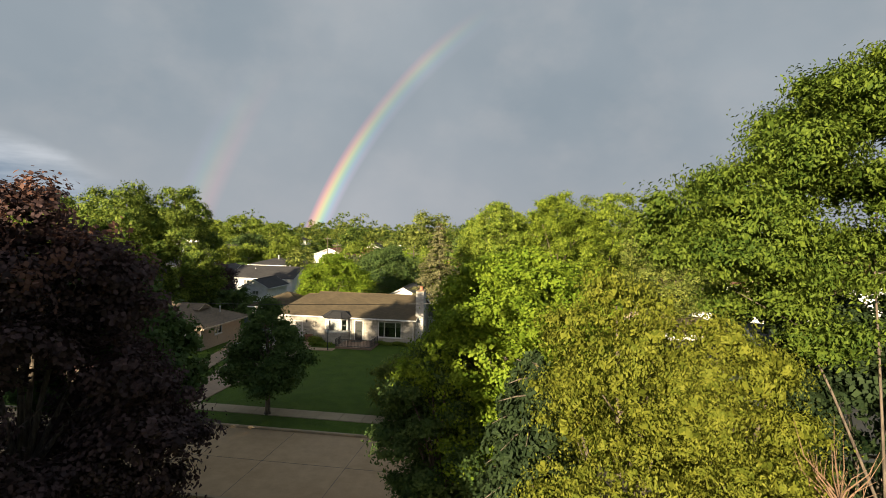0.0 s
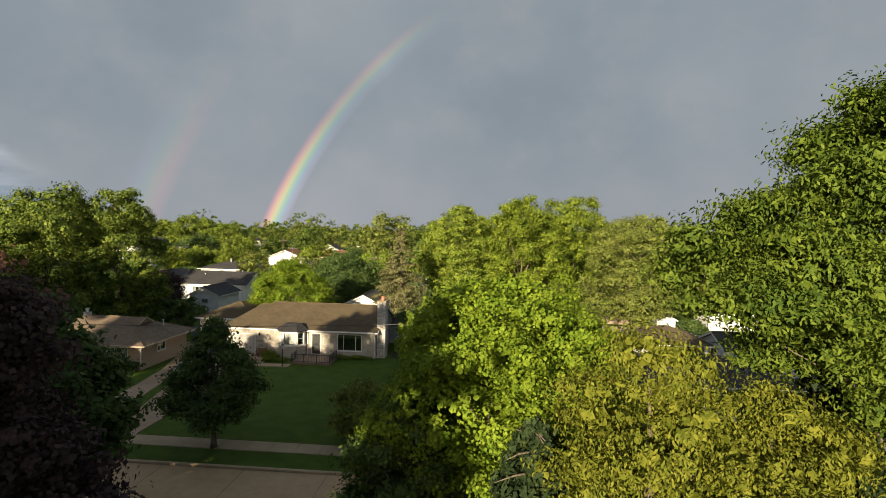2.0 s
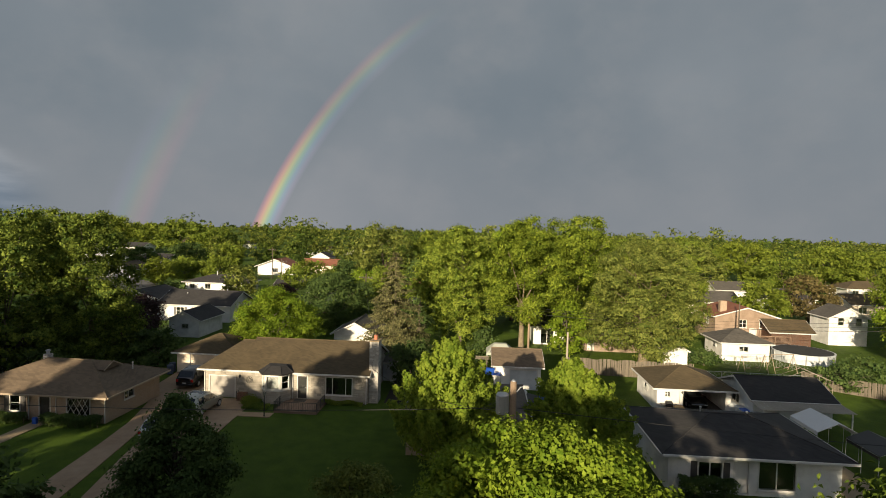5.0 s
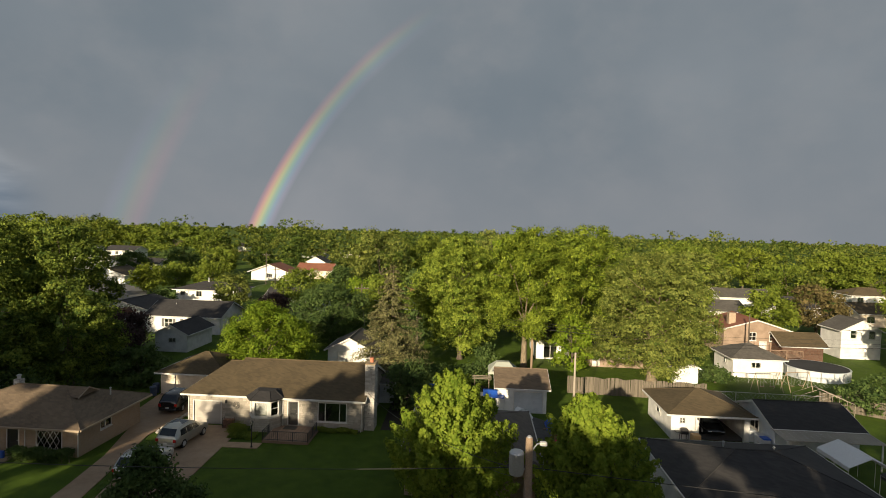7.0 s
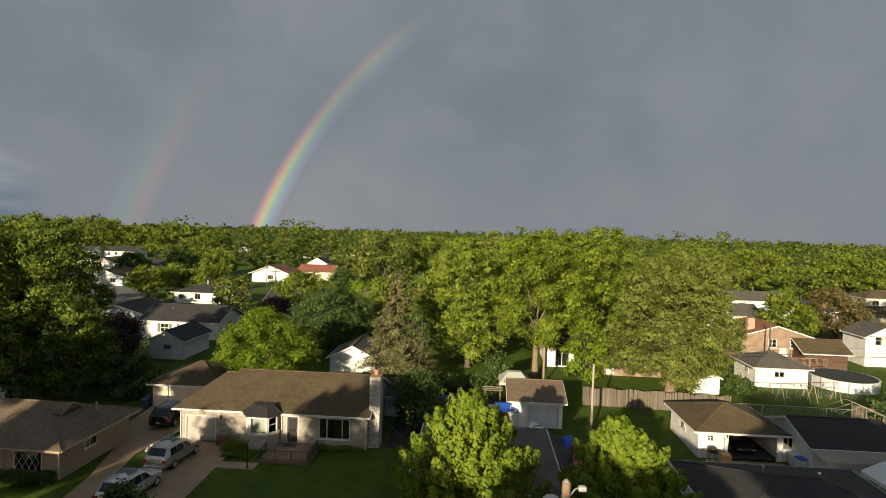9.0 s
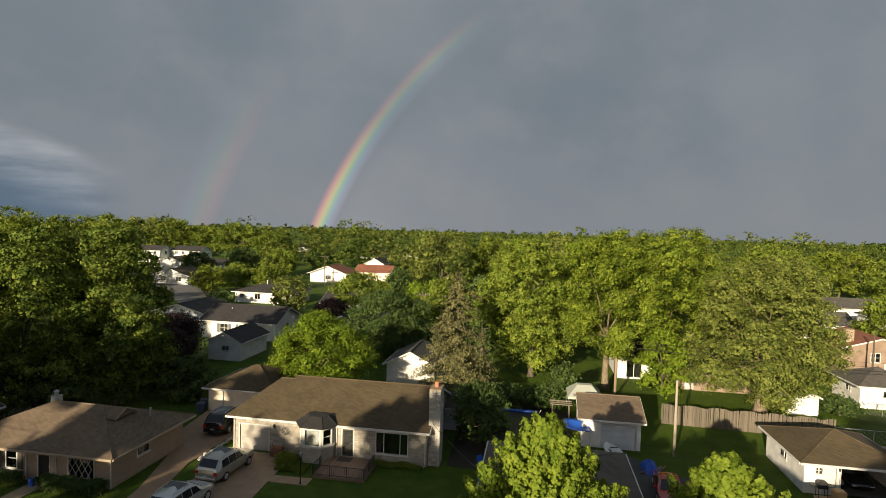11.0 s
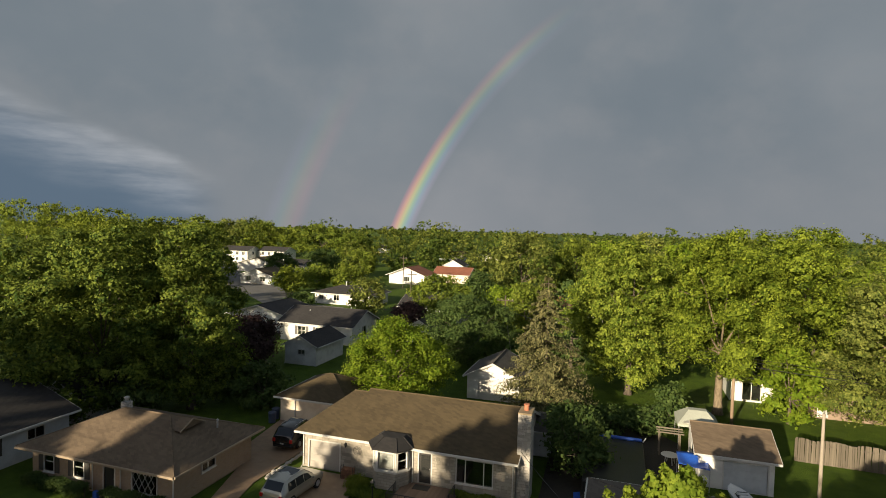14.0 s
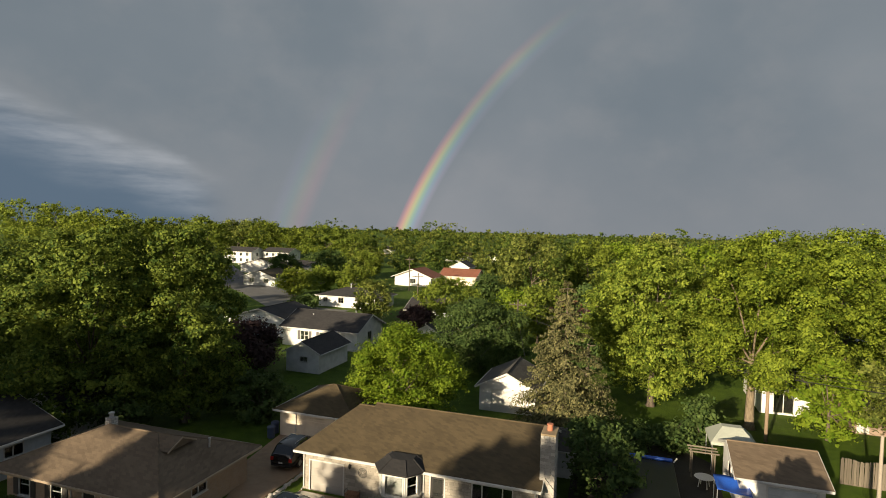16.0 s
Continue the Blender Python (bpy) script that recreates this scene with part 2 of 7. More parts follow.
M_LAWN = material("lawn", lawn_fill)
M_ROAD = material("road_concrete", pavement_fill((0.31, 0.205, 0.105), (0.44, 0.295, 0.158), 0.14))
M_WALK = material("walk_concrete", pavement_fill((0.25, 0.19, 0.115), (0.375, 0.285, 0.168), 0.1))
M_DRIVE = material("drive_concrete", pavement_fill((0.235, 0.158, 0.098), (0.34, 0.238, 0.152), 0.3))
M_ASPHALT = material("asphalt", pavement_fill((0.035, 0.035, 0.037), (0.06, 0.06, 0.062), 0.35))
M_GLASS = material("glass", glass_fill)
M_BROWN_ROOF = shingles("brown_shingles", (0.050, 0.036, 0.017), (0.098, 0.072, 0.036))
M_TAN_ROOF = shingles("tan_shingles", (0.095, 0.068, 0.044), (0.17, 0.125, 0.082))
M_GREY_ROOF = shingles("grey_shingles", (0.056, 0.051, 0.044), (0.105, 0.096, 0.084))
M_DARK_ROOF = shingles("dark_shingles", (0.018, 0.017, 0.018), (0.041, 0.038, 0.037))
M_NIGHT_ROOF = shingles("night_shingles", (0.014, 0.014, 0.015), (0.032, 0.030, 0.030))
M_DUN_ROOF = shingles("dun_shingles", (0.075, 0.062, 0.052), (0.135, 0.113, 0.095))
M_RED_ROOF = shingles("red_shingles", (0.15, 0.055, 0.03), (0.26, 0.10, 0.06))
M_STONE = masonry("white_stone", (0.43, 0.395, 0.335), (0.34, 0.31, 0.26), (0.27, 0.245, 0.21), 0.42, 0.19)
M_CHIM = masonry("grey_stone", (0.60, 0.57, 0.52), (0.36, 0.34, 0.31), (0.28, 0.26, 0.24), 0.34, 0.16, 0.016)
M_TANBRICK = masonry("tan_brick", (0.40, 0.30, 0.21), (0.33, 0.24, 0.165), (0.36, 0.31, 0.26), 0.21, 0.075, 0.009)
M_REDBRICK = masonry("red_brick", (0.125, 0.066, 0.045), (0.09, 0.048, 0.034), (0.12, 0.10, 0.085), 0.21, 0.075, 0.009)
M_WHITE_SIDING = siding("white_siding", (0.58, 0.57, 0.545), (0.74, 0.73, 0.70))
M_GREY_SIDING = siding("grey_siding", (0.42, 0.45, 0.47), (0.54, 0.57, 0.59))
M_CREAM = siding("cream_siding", (0.60, 0.50, 0.38), (0.74, 0.64, 0.50), 0.2)
M_TAN_SIDING = siding("tan_siding", (0.20, 0.142, 0.10), (0.28, 0.205, 0.15))
M_TRIM = surface("white_trim", (0.50, 0.49, 0.46), (0.66, 0.65, 0.61), 5.0, 0.5, 0.05)
M_TANTRIM = surface("tan_trim", (0.26, 0.205, 0.145), (0.36, 0.285, 0.20), 5.0, 0.5, 0.05)
M_DARKTRIM = surface("dark_trim", (0.03, 0.028, 0.026), (0.05, 0.046, 0.042), 5.0, 0.5, 0.05)
M_INSIDE = surface("room_dark", (0.05, 0.045, 0.04), (0.09, 0.08, 0.07), 3.0, 0.9, 0.05)
M_CURTAIN = surface("curtain", (0.45, 0.43, 0.40), (0.62, 0.60, 0.56), 4.0, 0.9, 0.1)
M_FENCE = surface("weathered_cedar", (0.105, 0.088, 0.064), (0.190, 0.160, 0.120), 9.0, 0.85, 0.3, rand=0.6)
M_DECK = surface("deck_wood", (0.20, 0.13, 0.09), (0.32, 0.22, 0.155), 9.0, 0.75, 0.3, rand=0.5)
M_POLE = surface("pole_wood", (0.17, 0.12, 0.08), (0.34, 0.25, 0.17), 7.0, 0.9, 0.4)
M_FARPOLE = surface("far_pole_wood", (0.06, 0.048, 0.036), (0.12, 0.096, 0.07), 7.0, 0.9, 0.3)
M_PALEPOLE = surface("pale_pole", (0.25, 0.215, 0.17), (0.37, 0.325, 0.265), 7.0, 0.85, 0.3)
M_METAL = surface("galvanised", (0.42, 0.43, 0.44), (0.60, 0.61, 0.62), 8.0, 0.45, 0.05, 0.7)
M_BLACK = surface("black_iron", (0.012, 0.012, 0.012), (0.03, 0.03, 0.03), 8.0, 0.5, 0.1)
M_TYRE = surface("rubber", (0.012, 0.012, 0.012), (0.028, 0.028, 0.028), 12.0, 0.85, 0.2)
M_BARK = bark("bark", (0.055, 0.042, 0.032), (0.17, 0.135, 0.10))
M_PALEBARK = bark("pale_bark", (0.10, 0.078, 0.05), (0.24, 0.19, 0.125))
M_F_MAPLE = foliage("leaf_maple", (0.044, 0.086, 0.010), (0.176, 0.240, 0.030), 0.28, (0.18, 0.21, 0.02))
M_F_ELM = foliage("leaf_elm", (0.036, 0.066, 0.006), (0.178, 0.252, 0.022), 0.24, None, 0.9, 0.2)
M_F_BRIGHT = foliage("leaf_bright", (0.056, 0.112, 0.007), (0.178, 0.262, 0.020), 0.30)
M_F_YOUNG = foliage("leaf_young", (0.070, 0.128, 0.011), (0.192, 0.268, 0.026), 0.34)
M_F_GOLD = foliage("leaf_gold", (0.066, 0.090, 0.009), (0.150, 0.178, 0.019), 0.3, None, 3.5, 0.2)
M_F_ASH = foliage("leaf_ash", (0.026, 0.056, 0.007), (0.110, 0.166, 0.017), 0.25)
M_F_DARK = foliage("leaf_dark", (0.026, 0.056, 0.014), (0.086, 0.138, 0.030), 0.25)
M_F_RED = foliage("leaf_red", (0.026, 0.021, 0.018), (0.080, 0.055, 0.041), 0.18)
M_F_FRESH = foliage("leaf_fresh", (0.046, 0.086, 0.009), (0.212, 0.290, 0.032), 0.24, None, 0.9, 0.2)
M_F_DUSK = foliage("leaf_dusk", (0.022, 0.046, 0.008), (0.080, 0.125, 0.016), 0.2, None, 0.3)
M_F_OAK = foliage("leaf_oak", (0.024, 0.054, 0.009), (0.150, 0.212, 0.027), 0.2, None, 0.8, 0.2)
M_F_YEW = foliage("leaf_yew", (0.010, 0.020, 0.007), (0.030, 0.052, 0.015), 0.12)
M_F_BRONZE = foliage("leaf_bronze_tip", (0.05, 0.028, 0.018), (0.135, 0.08, 0.046), 0.25)
M_F_SPRUCE = foliage("needle_spruce", (0.040, 0.048, 0.017), (0.160, 0.170, 0.058), 0.10, None, 1.6, 0.2)
M_F_SILVER = foliage("leaf_silver", (0.048, 0.076, 0.013), (0.178, 0.225, 0.040), 0.24, None, 0.9, 0.2)
M_F_FAR = foliage("leaf_far", (0.022, 0.044, 0.008), (0.125, 0.162, 0.022), 0.22, None, 0.12, 0.16)

# ---- building kit ----
class MB:
    """Collects boxes, slabs and tubes into one mesh."""

    def __init__(self):
        self.v, self.f = [], []

    def add(self, vs, fs):
        o = len(self.v)
        self.v += [tuple(p) for p in vs]
        self.f += [tuple(i + o for i in q) for q in fs]
        return self

    def box(self, x0, x1, y0, y1, z0, z1):
        return self.add([(x0, y0, z0), (x1, y0, z0), (x1, y1, z0), (x0, y1, z0), (x0, y0, z1), (x1, y0, z1), (x1, y1, z1), (x0, y1, z1)],
                        [(3, 2, 1, 0), (4, 5, 6, 7), (0, 1, 5, 4), (1, 2, 6, 5), (2, 3, 7, 6), (3, 0, 4, 7)])

    def bevel_box(self, x0, x1, y0, y1, z0, z1, b):
        """A box whose upper edges and corners are rounded off."""
        r = [(x0, y0), (x1, y0), (x1, y1), (x0, y1)]
        def ring(i, z):
            out = []
            for k, (x, y) in enumerate(r):
                sx, sy = (1 if k in (0, 3) else -1), (1 if k in (0, 1) else -1)
                a, c = (x + sx * (b + i), y + sy * i), (x + sx * i, y + sy * (b + i))
                out += [(*c, z), (*a, z)] if k in (0, 2) else [(*a, z), (*c, z)]
            return out
        vs = ring(0, z0) + ring(0, z1 - b) + ring(b * 0.7, z1)
        fs = [tuple(range(7, -1, -1)), tuple(range(16, 24))]
        for l in (0, 8):
            fs += [(l + i, l + (i + 1) % 8, l + 8 + (i + 1) % 8, l + 8 + i) for i in range(8)]
        return self.add(vs, fs)

    def prism(self, poly, axis, a, b):
        """A polygon of two coordinates carried along the axis x, y or z from a to b."""
        def p(u, v, w):
            return {"x": (w, u, v), "y": (u, w, v), "z": (u, v, w)}[axis]
        n = len(poly)
        vs = [p(u, v, a) for u, v in poly] + [p(u, v, b) for u, v in poly]
        fs = [tuple(range(n - 1, -1, -1)), tuple(range(n, 2 * n))] + [(i, (i + 1) % n, n + (i + 1) % n, n + i) for i in range(n)]
        return self.add(vs, fs)

    def slab(self, quad, thick):
        """A tilted plate: corners of its top, and the thickness below."""
        n = len(quad)
        vs = list(quad) + [(x, y, z - thick) for x, y, z in quad]
        fs = [tuple(range(n)), tuple(range(2 * n - 1, n - 1, -1))] + [(i, n + i, n + (i + 1) % n, (i + 1) % n) for i in range(n)]
        return self.add(vs, fs)

    def tube(self, path, radii, sides=8, cap=True):
        path = [Vector(p) for p in path]
        rings, vs, fs = [], [], []
        for i, p in enumerate(path):
            d = (path[min(i + 1, len(path) - 1)] - path[max(i - 1, 0)]).normalized()
            side = d.cross(Vector((0.31, 0.95, 0.05)) if abs(d.z) > 0.9 else Vector((0, 0, 1))).normalized()
            up = side.cross(d)
            r = radii[i] if hasattr(radii, "__len__") else radii
            vs += [p + (side * math.cos(a) + up * math.sin(a)) * r for a in (2 * math.pi * k / sides for k in range(sides))]
        for i in range(len(path) - 1):
            for k in range(sides):
                a, b = i * sides + k, i * sides + (k + 1) % sides
                fs.append((a, b, b + sides, a + sides))
        if cap:
            fs += [tuple(range(sides - 1, -1, -1)), tuple(range(len(vs) - sides, len(vs)))]
        return self.add(vs, fs)

    def lathe(self, profile, cx, cy, sides=16):
        """Turned shape: (radius, z) from bottom to top round a vertical axis."""
        vs = [(cx + r * math.cos(2 * math.pi * k / sides), cy + r * math.sin(2 * math.pi * k / sides), z) for r, z in profile for k in range(sides)]
        fs = [tuple(range(sides - 1, -1, -1)), tuple(range(len(vs) - sides, len(vs)))]
        for i in range(len(profile) - 1):
            fs += [(i * sides + k, i * sides + (k + 1) % sides, (i + 1) * sides + (k + 1) % sides, (i + 1) * sides + k) for k in range(sides)]
        return self.add(vs, fs)

    def mesh(self, name, mat, smooth=False):
        me = bpy.data.meshes.new(name)
        me.from_pydata(self.v, [], self.f)
        me.materials.append(mat)
        if smooth:
            me.shade_smooth()
        me.update()
        return me

    def ob(self, name, mat, parent=None, label="", smooth=False):
        o = new(name, self.mesh(name, mat, smooth))
        if parent:
            o.parent = parent
        return tagged(o, label)


def thing(name, m, label, category, group="", kind=""):
    e = new(name)
    e.matrix_world = m
    e.empty_display_size = 0.2
    return tagged(e, label, category, group, kind)


# ---- trees ----
def leaf_cards(centers, normals, size, aspect, rng, droop=0.3, spread=0.35):
    """Folded leaf blades at the given places: vertices and quads."""
    n = len(centers)
    nr = normals + rng.normal(0, spread, (n, 3))
    nr /= np.linalg.norm(nr, axis=1, keepdims=True) + 1e-9
    t = rng.normal(0, 1, (n, 3))
    t[:, 2] -= droop * 2
    t -= nr * (t * nr).sum(1, keepdims=True)
    t /= np.linalg.norm(t, axis=1, keepdims=True) + 1e-9
    b = np.cross(nr, t)
    l = (size * rng.uniform(0.65, 1.3, n))[:, None]
    w = l * aspect
    fold = nr * l * 0.16
    if size > 0.13:
        # far enough off to stand for a spray of several leaves: a ragged blunt blade
        j = rng.uniform(0.62, 1.12, (4, n, 1))
        e, g = t * l * 0.46, b * w * 0.5
        return np.stack([centers + (-e - g) * j[0], centers + (-e + g) * j[1] + fold * 0.5, centers + (e + g) * j[2] - fold * 0.5, centers + (e - g) * j[3] + fold * 0.4], 1).reshape(-1, 3)
    v = np.stack([centers - t * l * 0.5, centers + b * w * 0.5 + fold, centers + t * l * 0.5 - fold * 0.6, centers - b * w * 0.5 + fold], 1).reshape(-1, 3)
    return v


def quad_mesh(name, verts, mat):
    me = bpy.data.meshes.new(name)
    nq = len(verts) // 4
    me.vertices.add(len(verts))
    me.vertices.foreach_set("co", np.ascontiguousarray(verts, dtype=np.float32).ravel())
    me.loops.add(nq * 4)
    me.loops.foreach_set("vertex_index", np.arange(nq * 4, dtype=np.int32))
    me.polygons.add(nq)
    me.polygons.foreach_set("loop_start", np.arange(0, nq * 4, 4, dtype=np.int32))
    me.polygons.foreach_set("loop_total", np.full(nq, 4, dtype=np.int32))
    me.materials.append(mat)
    me.update(calc_edges=True)
    return me


def sub_lobes(lobes, rng, m=7, k0=0.24, k1=0.46):
    """Smaller heads set on the outside of the lobes: the knuckles of a crown."""
    out = []
    mid = np.mean([l[0] for l in lobes], axis=0)
    for c, r in lobes[1:]:
        c, r = np.array(c, float), np.array(r, float)
        axis = c - mid
        axis = axis / (np.linalg.norm(axis) + 1e-6)
        for q in range(m):
            d = rng.normal(0, 1, 3) + axis * 1.0 + np.array([0, 0, 0.25])
            d /= np.linalg.norm(d)
            out.append((c + d * r * rng.uniform(0.74, 1.06), r * rng.uniform(k0, k1) * np.array([1.0, 1.0, 0.8])))
    return out


def fit_lobes(lobes, h0, h1, rx, ry, m=7):
    """Lobes scaled so that the leaves set on them just fill the crown's height and width."""
    q = blob_leaves(lobes, 1500, 0.15, 0.6, np.random.default_rng(77), m=m)
    ax, ay = np.percentile(np.abs(q[:, 0]), 98.5) + 1e-6, np.percentile(np.abs(q[:, 1]), 98.5) + 1e-6
    lo, hi = np.percentile(q[:, 2], 1.0), np.percentile(q[:, 2], 99.7)
    kx, ky, kz = rx / ax, ry / ay, (h1 - h0) / (hi - lo)
    return [((c[0] * kx, c[1] * ky, h0 + (c[2] - lo) * kz), (r[0] * kx, r[1] * ky, r[2] * kz)) for c, r in lobes]


def outer_sprays(c, r, want, rng, up=0.3, hide=0.86, gaps=0.14):
    """Places over the joint outside of many heads, with the way each one faces; a few uneven gaps are left."""
    w = r[:, 0] * r[:, 1]
    got_p, got_d, got_k, have = [], [], [], 0
    for turn in range(6):
        n = max(60, int(want * 1.5))
        k = rng.choice(len(c), n, p=w / w.sum())
        d = rng.normal(0, 1, (n, 3)) + np.array([0, 0, up])
        d /= np.linalg.norm(d, axis=1, keepdims=True)
        p = c[k] + d * r[k]
        free = np.ones(n, bool)
        for j in range(len(c)):
            q = (p - c[j]) / (r[j] * hide)
            free &= ((q * q).sum(1) > 1) | (k == j)
        f = 2.6 / max(0.6, float(np.median(r[:, 0])))
        wav = np.sin(p[:, 0] * f + 1.3 * np.sin(p[:, 2] * f)) + np.sin(p[:, 1] * f * 1.1 + 2.0) + np.sin(p[:, 2] * f * 1.3 + p[:, 0] * 0.7 * f)
        free &= wav > np.quantile(wav, gaps)
        face = d / r[k]
        face /= np.linalg.norm(face, axis=1, keepdims=True)
        got_p.append(p[free])
        got_d.append(face[free])
        got_k.append(k[free])
        have += int(free.sum())
        if have >= want:
            break
    return np.concatenate(got_p), np.concatenate(got_d), np.concatenate(got_k)


def blob_leaves(lobes, count, size, aspect, rng, clump=1.5, droop=0.3, spread=0.3, m=7, per=14, flat=0.6, inner=0.12):
    """Leaves in sprays over the joint outside of a crown's heads."""
    subs = sub_lobes(lobes, rng, int(m * 1.4))
    heads = [(np.array(q[0], float), np.array(q[1], float) * 0.78) for q in lobes[1:]] + subs
    c, r = np.array([q[0] for q in heads]), np.array([q[1] for q in heads])
    ns = max(12, count // per)
    sprays, d, k = outer_sprays(c, r, ns, rng)
    sprays = sprays + d * (rng.normal(0.0, 0.05, len(sprays)) * r[k][:, 0])[:, None]
    pick = rng.integers(0, min(len(sprays), ns), count)
    off = rng.normal(0, 1, (count, 3)) * clump * size * np.array([1, 1, flat])
    nrm = d[pick] + np.array([0, 0, 0.1]) + off / (clump * size) * 0.12
    out = leaf_cards(sprays[pick] + off, nrm, size, aspect, rng, droop, spread)
    if inner:
        # larger leaves deeper in, which close the crown to the light
        ni = int(count * inner)
        j = rng.integers(0, len(sprays), ni)
        deep = sprays[j] - d[j] * (r[k[j]][:, :1] * rng.uniform(0.2, 0.6, (ni, 1)))
        out = np.concatenate([out, leaf_cards(deep, d[j], size * 1.7, 0.8, rng, droop, 0.35)])
    return out


def make_lobes(h0, h1, rx, ry, rng, n=22, squash=0.8, top=0.5, irregular=0.25, taper=0.12, fat=1.0):
    """Lobes of a crown between heights h0 and h1."""
    out = [((0, 0, (h0 + h1) / 2), (rx * 0.55, ry * 0.55, (h1 - h0) * 0.36))]
    cz, hz = h0 + (h1 - h0) * top, (h1 - h0) / 2
    for i in range(n):
        u = (i + 0.5) / n * 2 - 1
        a = i * 2.39996 + rng.uniform(-0.4, 0.4)
        s = math.sqrt(max(0, 1 - u * u)) * (1 - taper * (u + 1) / 2 * 1.1)
        k = rng.uniform(0.52, 0.72) * (1 + rng.uniform(-irregular, irregular) * 0.6)
        size = fat * rng.uniform(0.22, 0.35) * (1 - 0.55 * max(0.0, taper - 0.12) * (u + 1))
        out.append(((math.cos(a) * s * rx * k * 1.08, math.sin(a) * s * ry * k * 1.08, cz + u * hz * 0.74 * (1 + rng.uniform(-0.08, 0.1))),
                    (rx * size, ry * size, min(rx, hz) * size * squash)))
    return out


def branch_mesh(mat, h0, lobes, r0, rng, lean=0.0, fork=0.35, count=12, sides=8, limb=0.42):
    """A tapered trunk that runs up into limbs which end in the lobes."""
    mb = MB()
    top = max(l[0][2] for l in lobes)
    trunk_top = h0 + (top - h0) * fork
    bend = [(lean * s * s * trunk_top + rng.normal(0, 0.03) * r0 * 4 * s, rng.normal(0, 0.03) * r0 * 4 * s, trunk_top * s) for s in (0, 0.08, 0.3, 0.6, 1.0)]
    mb.tube(bend, [r0 * 1.45, r0 * 1.05, r0 * 0.92, r0 * 0.8, r0 * 0.6], sides)
    ends = sorted(lobes[1:], key=lambda l: -l[0][2])
    step = max(1, len(ends) // count)
    for l in ends[::step]:
        s = rng.uniform(0.55, 1.0)
        a = Vector(bend[-1]) * s + Vector(bend[-2]) * (1 - s)
        e = Vector(l[0])
        m1, m2 = a.lerp(e, 0.35) + Vector((0, 0, 0.06 * (e - a).length)), a.lerp(e, 0.7) + Vector((0, 0, 0.08 * (e - a).length))
        mb.tube([a, m1, m2, e], [r0 * limb, r0 * limb * 0.7, r0 * limb * 0.45, r0 * 0.06], 6)
        for q in range(2):
            w = m2 + Vector((rng.normal(0, 1), rng.normal(0, 1), rng.normal(0.2, 0.6))) * l[1][0] * 0.8
            mb.tube([m1.lerp(m2, 0.6), w], [r0 * 0.14, r0 * 0.03], 5)
    return mb


def tree(name, x, y, h, rad, crown0, mat, leaves, size, label, category="tree", seed=1, ry=None, barkmat=None, r0=None, aspect=0.62,
         n=22, clump=1.5, droop=0.3, m=7, fork=0.35, lean=0.0, squash=0.8, top=0.5, group="", extra=(), spread=0.3, limbs=12, irregular=0.25, taper=0.12, inner=0.12, per=14, lobes=None, shoots=None, limb=0.42, fat=1.0):
    rng = np.random.default_rng(seed)
    t = thing(name, pose(x, y, 0), label, category, group)
    lobes = lobes or fit_lobes(make_lobes(crown0, h, rad, ry or rad, rng, n, squash, top, irregular, taper, fat), crown0, h, rad, ry or rad, m) + list(extra)
    branch_mesh(barkmat or M_BARK, crown0 * 0.6, lobes, r0 or max(0.1, h * 0.022), rng, lean, fork, limbs, limb=limb).ob("trunk", barkmat or M_BARK, t, smooth=True)
    o = new("crown", quad_mesh("crown", blob_leaves(lobes, leaves, size, aspect, rng, clump, droop, spread, m, per, inner=inner), mat))
    o.parent = t
    if shoots:
        # fresh growth that stands out of the top of the crown
        high = sorted(lobes[1:], key=lambda l: -l[0][2])[:shoots[1]]
        o = new("fresh_growth", quad_mesh("fresh_growth", blob_leaves([lobes[0]] + [((c[0], c[1], c[2] + r[2] * 0.35), r) for c, r in high], shoots[2], size, aspect, rng, clump, droop, spread, m, per, inner=0), shoots[0]))
        o.parent = t
    return t


def envelope_lobes(top, low, y0, y1, n, r, rng, flat=0.6):
    """Boughs spread between an upper and a lower outline, each a list of (x, z)."""
    tx, tz, lx, lz = [q[0] for q in top], [q[1] for q in top], [q[0] for q in low], [q[1] for q in low]
    mid = (tx[0] + tx[-1]) / 2
    half = (tx[-1] - tx[0]) / 2
    out = [((mid, 0, (max(tz) + min(lz)) / 2), (half * 0.4, (y1 - y0) * 0.3, 1.0))]
    while len(out) <= n:
        s = rng.uniform(0.6, 1.25) * r
        x = rng.uniform(tx[0] + s * 1.4, tx[-1] - s)
        hi, lo = np.interp(x, tx, tz) - s * rng.uniform(0.25, 0.7), np.interp(x, lx, lz)
        if hi - lo < s * flat * 1.2:
            continue
        v = rng.random() ** 0.5
        z = lo + s * flat * 0.5 + (hi - lo - s * flat * 1.5) * v
        w = math.sqrt(max(0.05, 1 - ((x - mid) / (half * 1.15)) ** 2)) * (1 - 0.45 * v)
        y = (y0 + y1) / 2 + (y1 - y0) / 2 * w * rng.uniform(-1, 1)
        out.append(((x, y, z), (s, s, s * flat)))
    return out


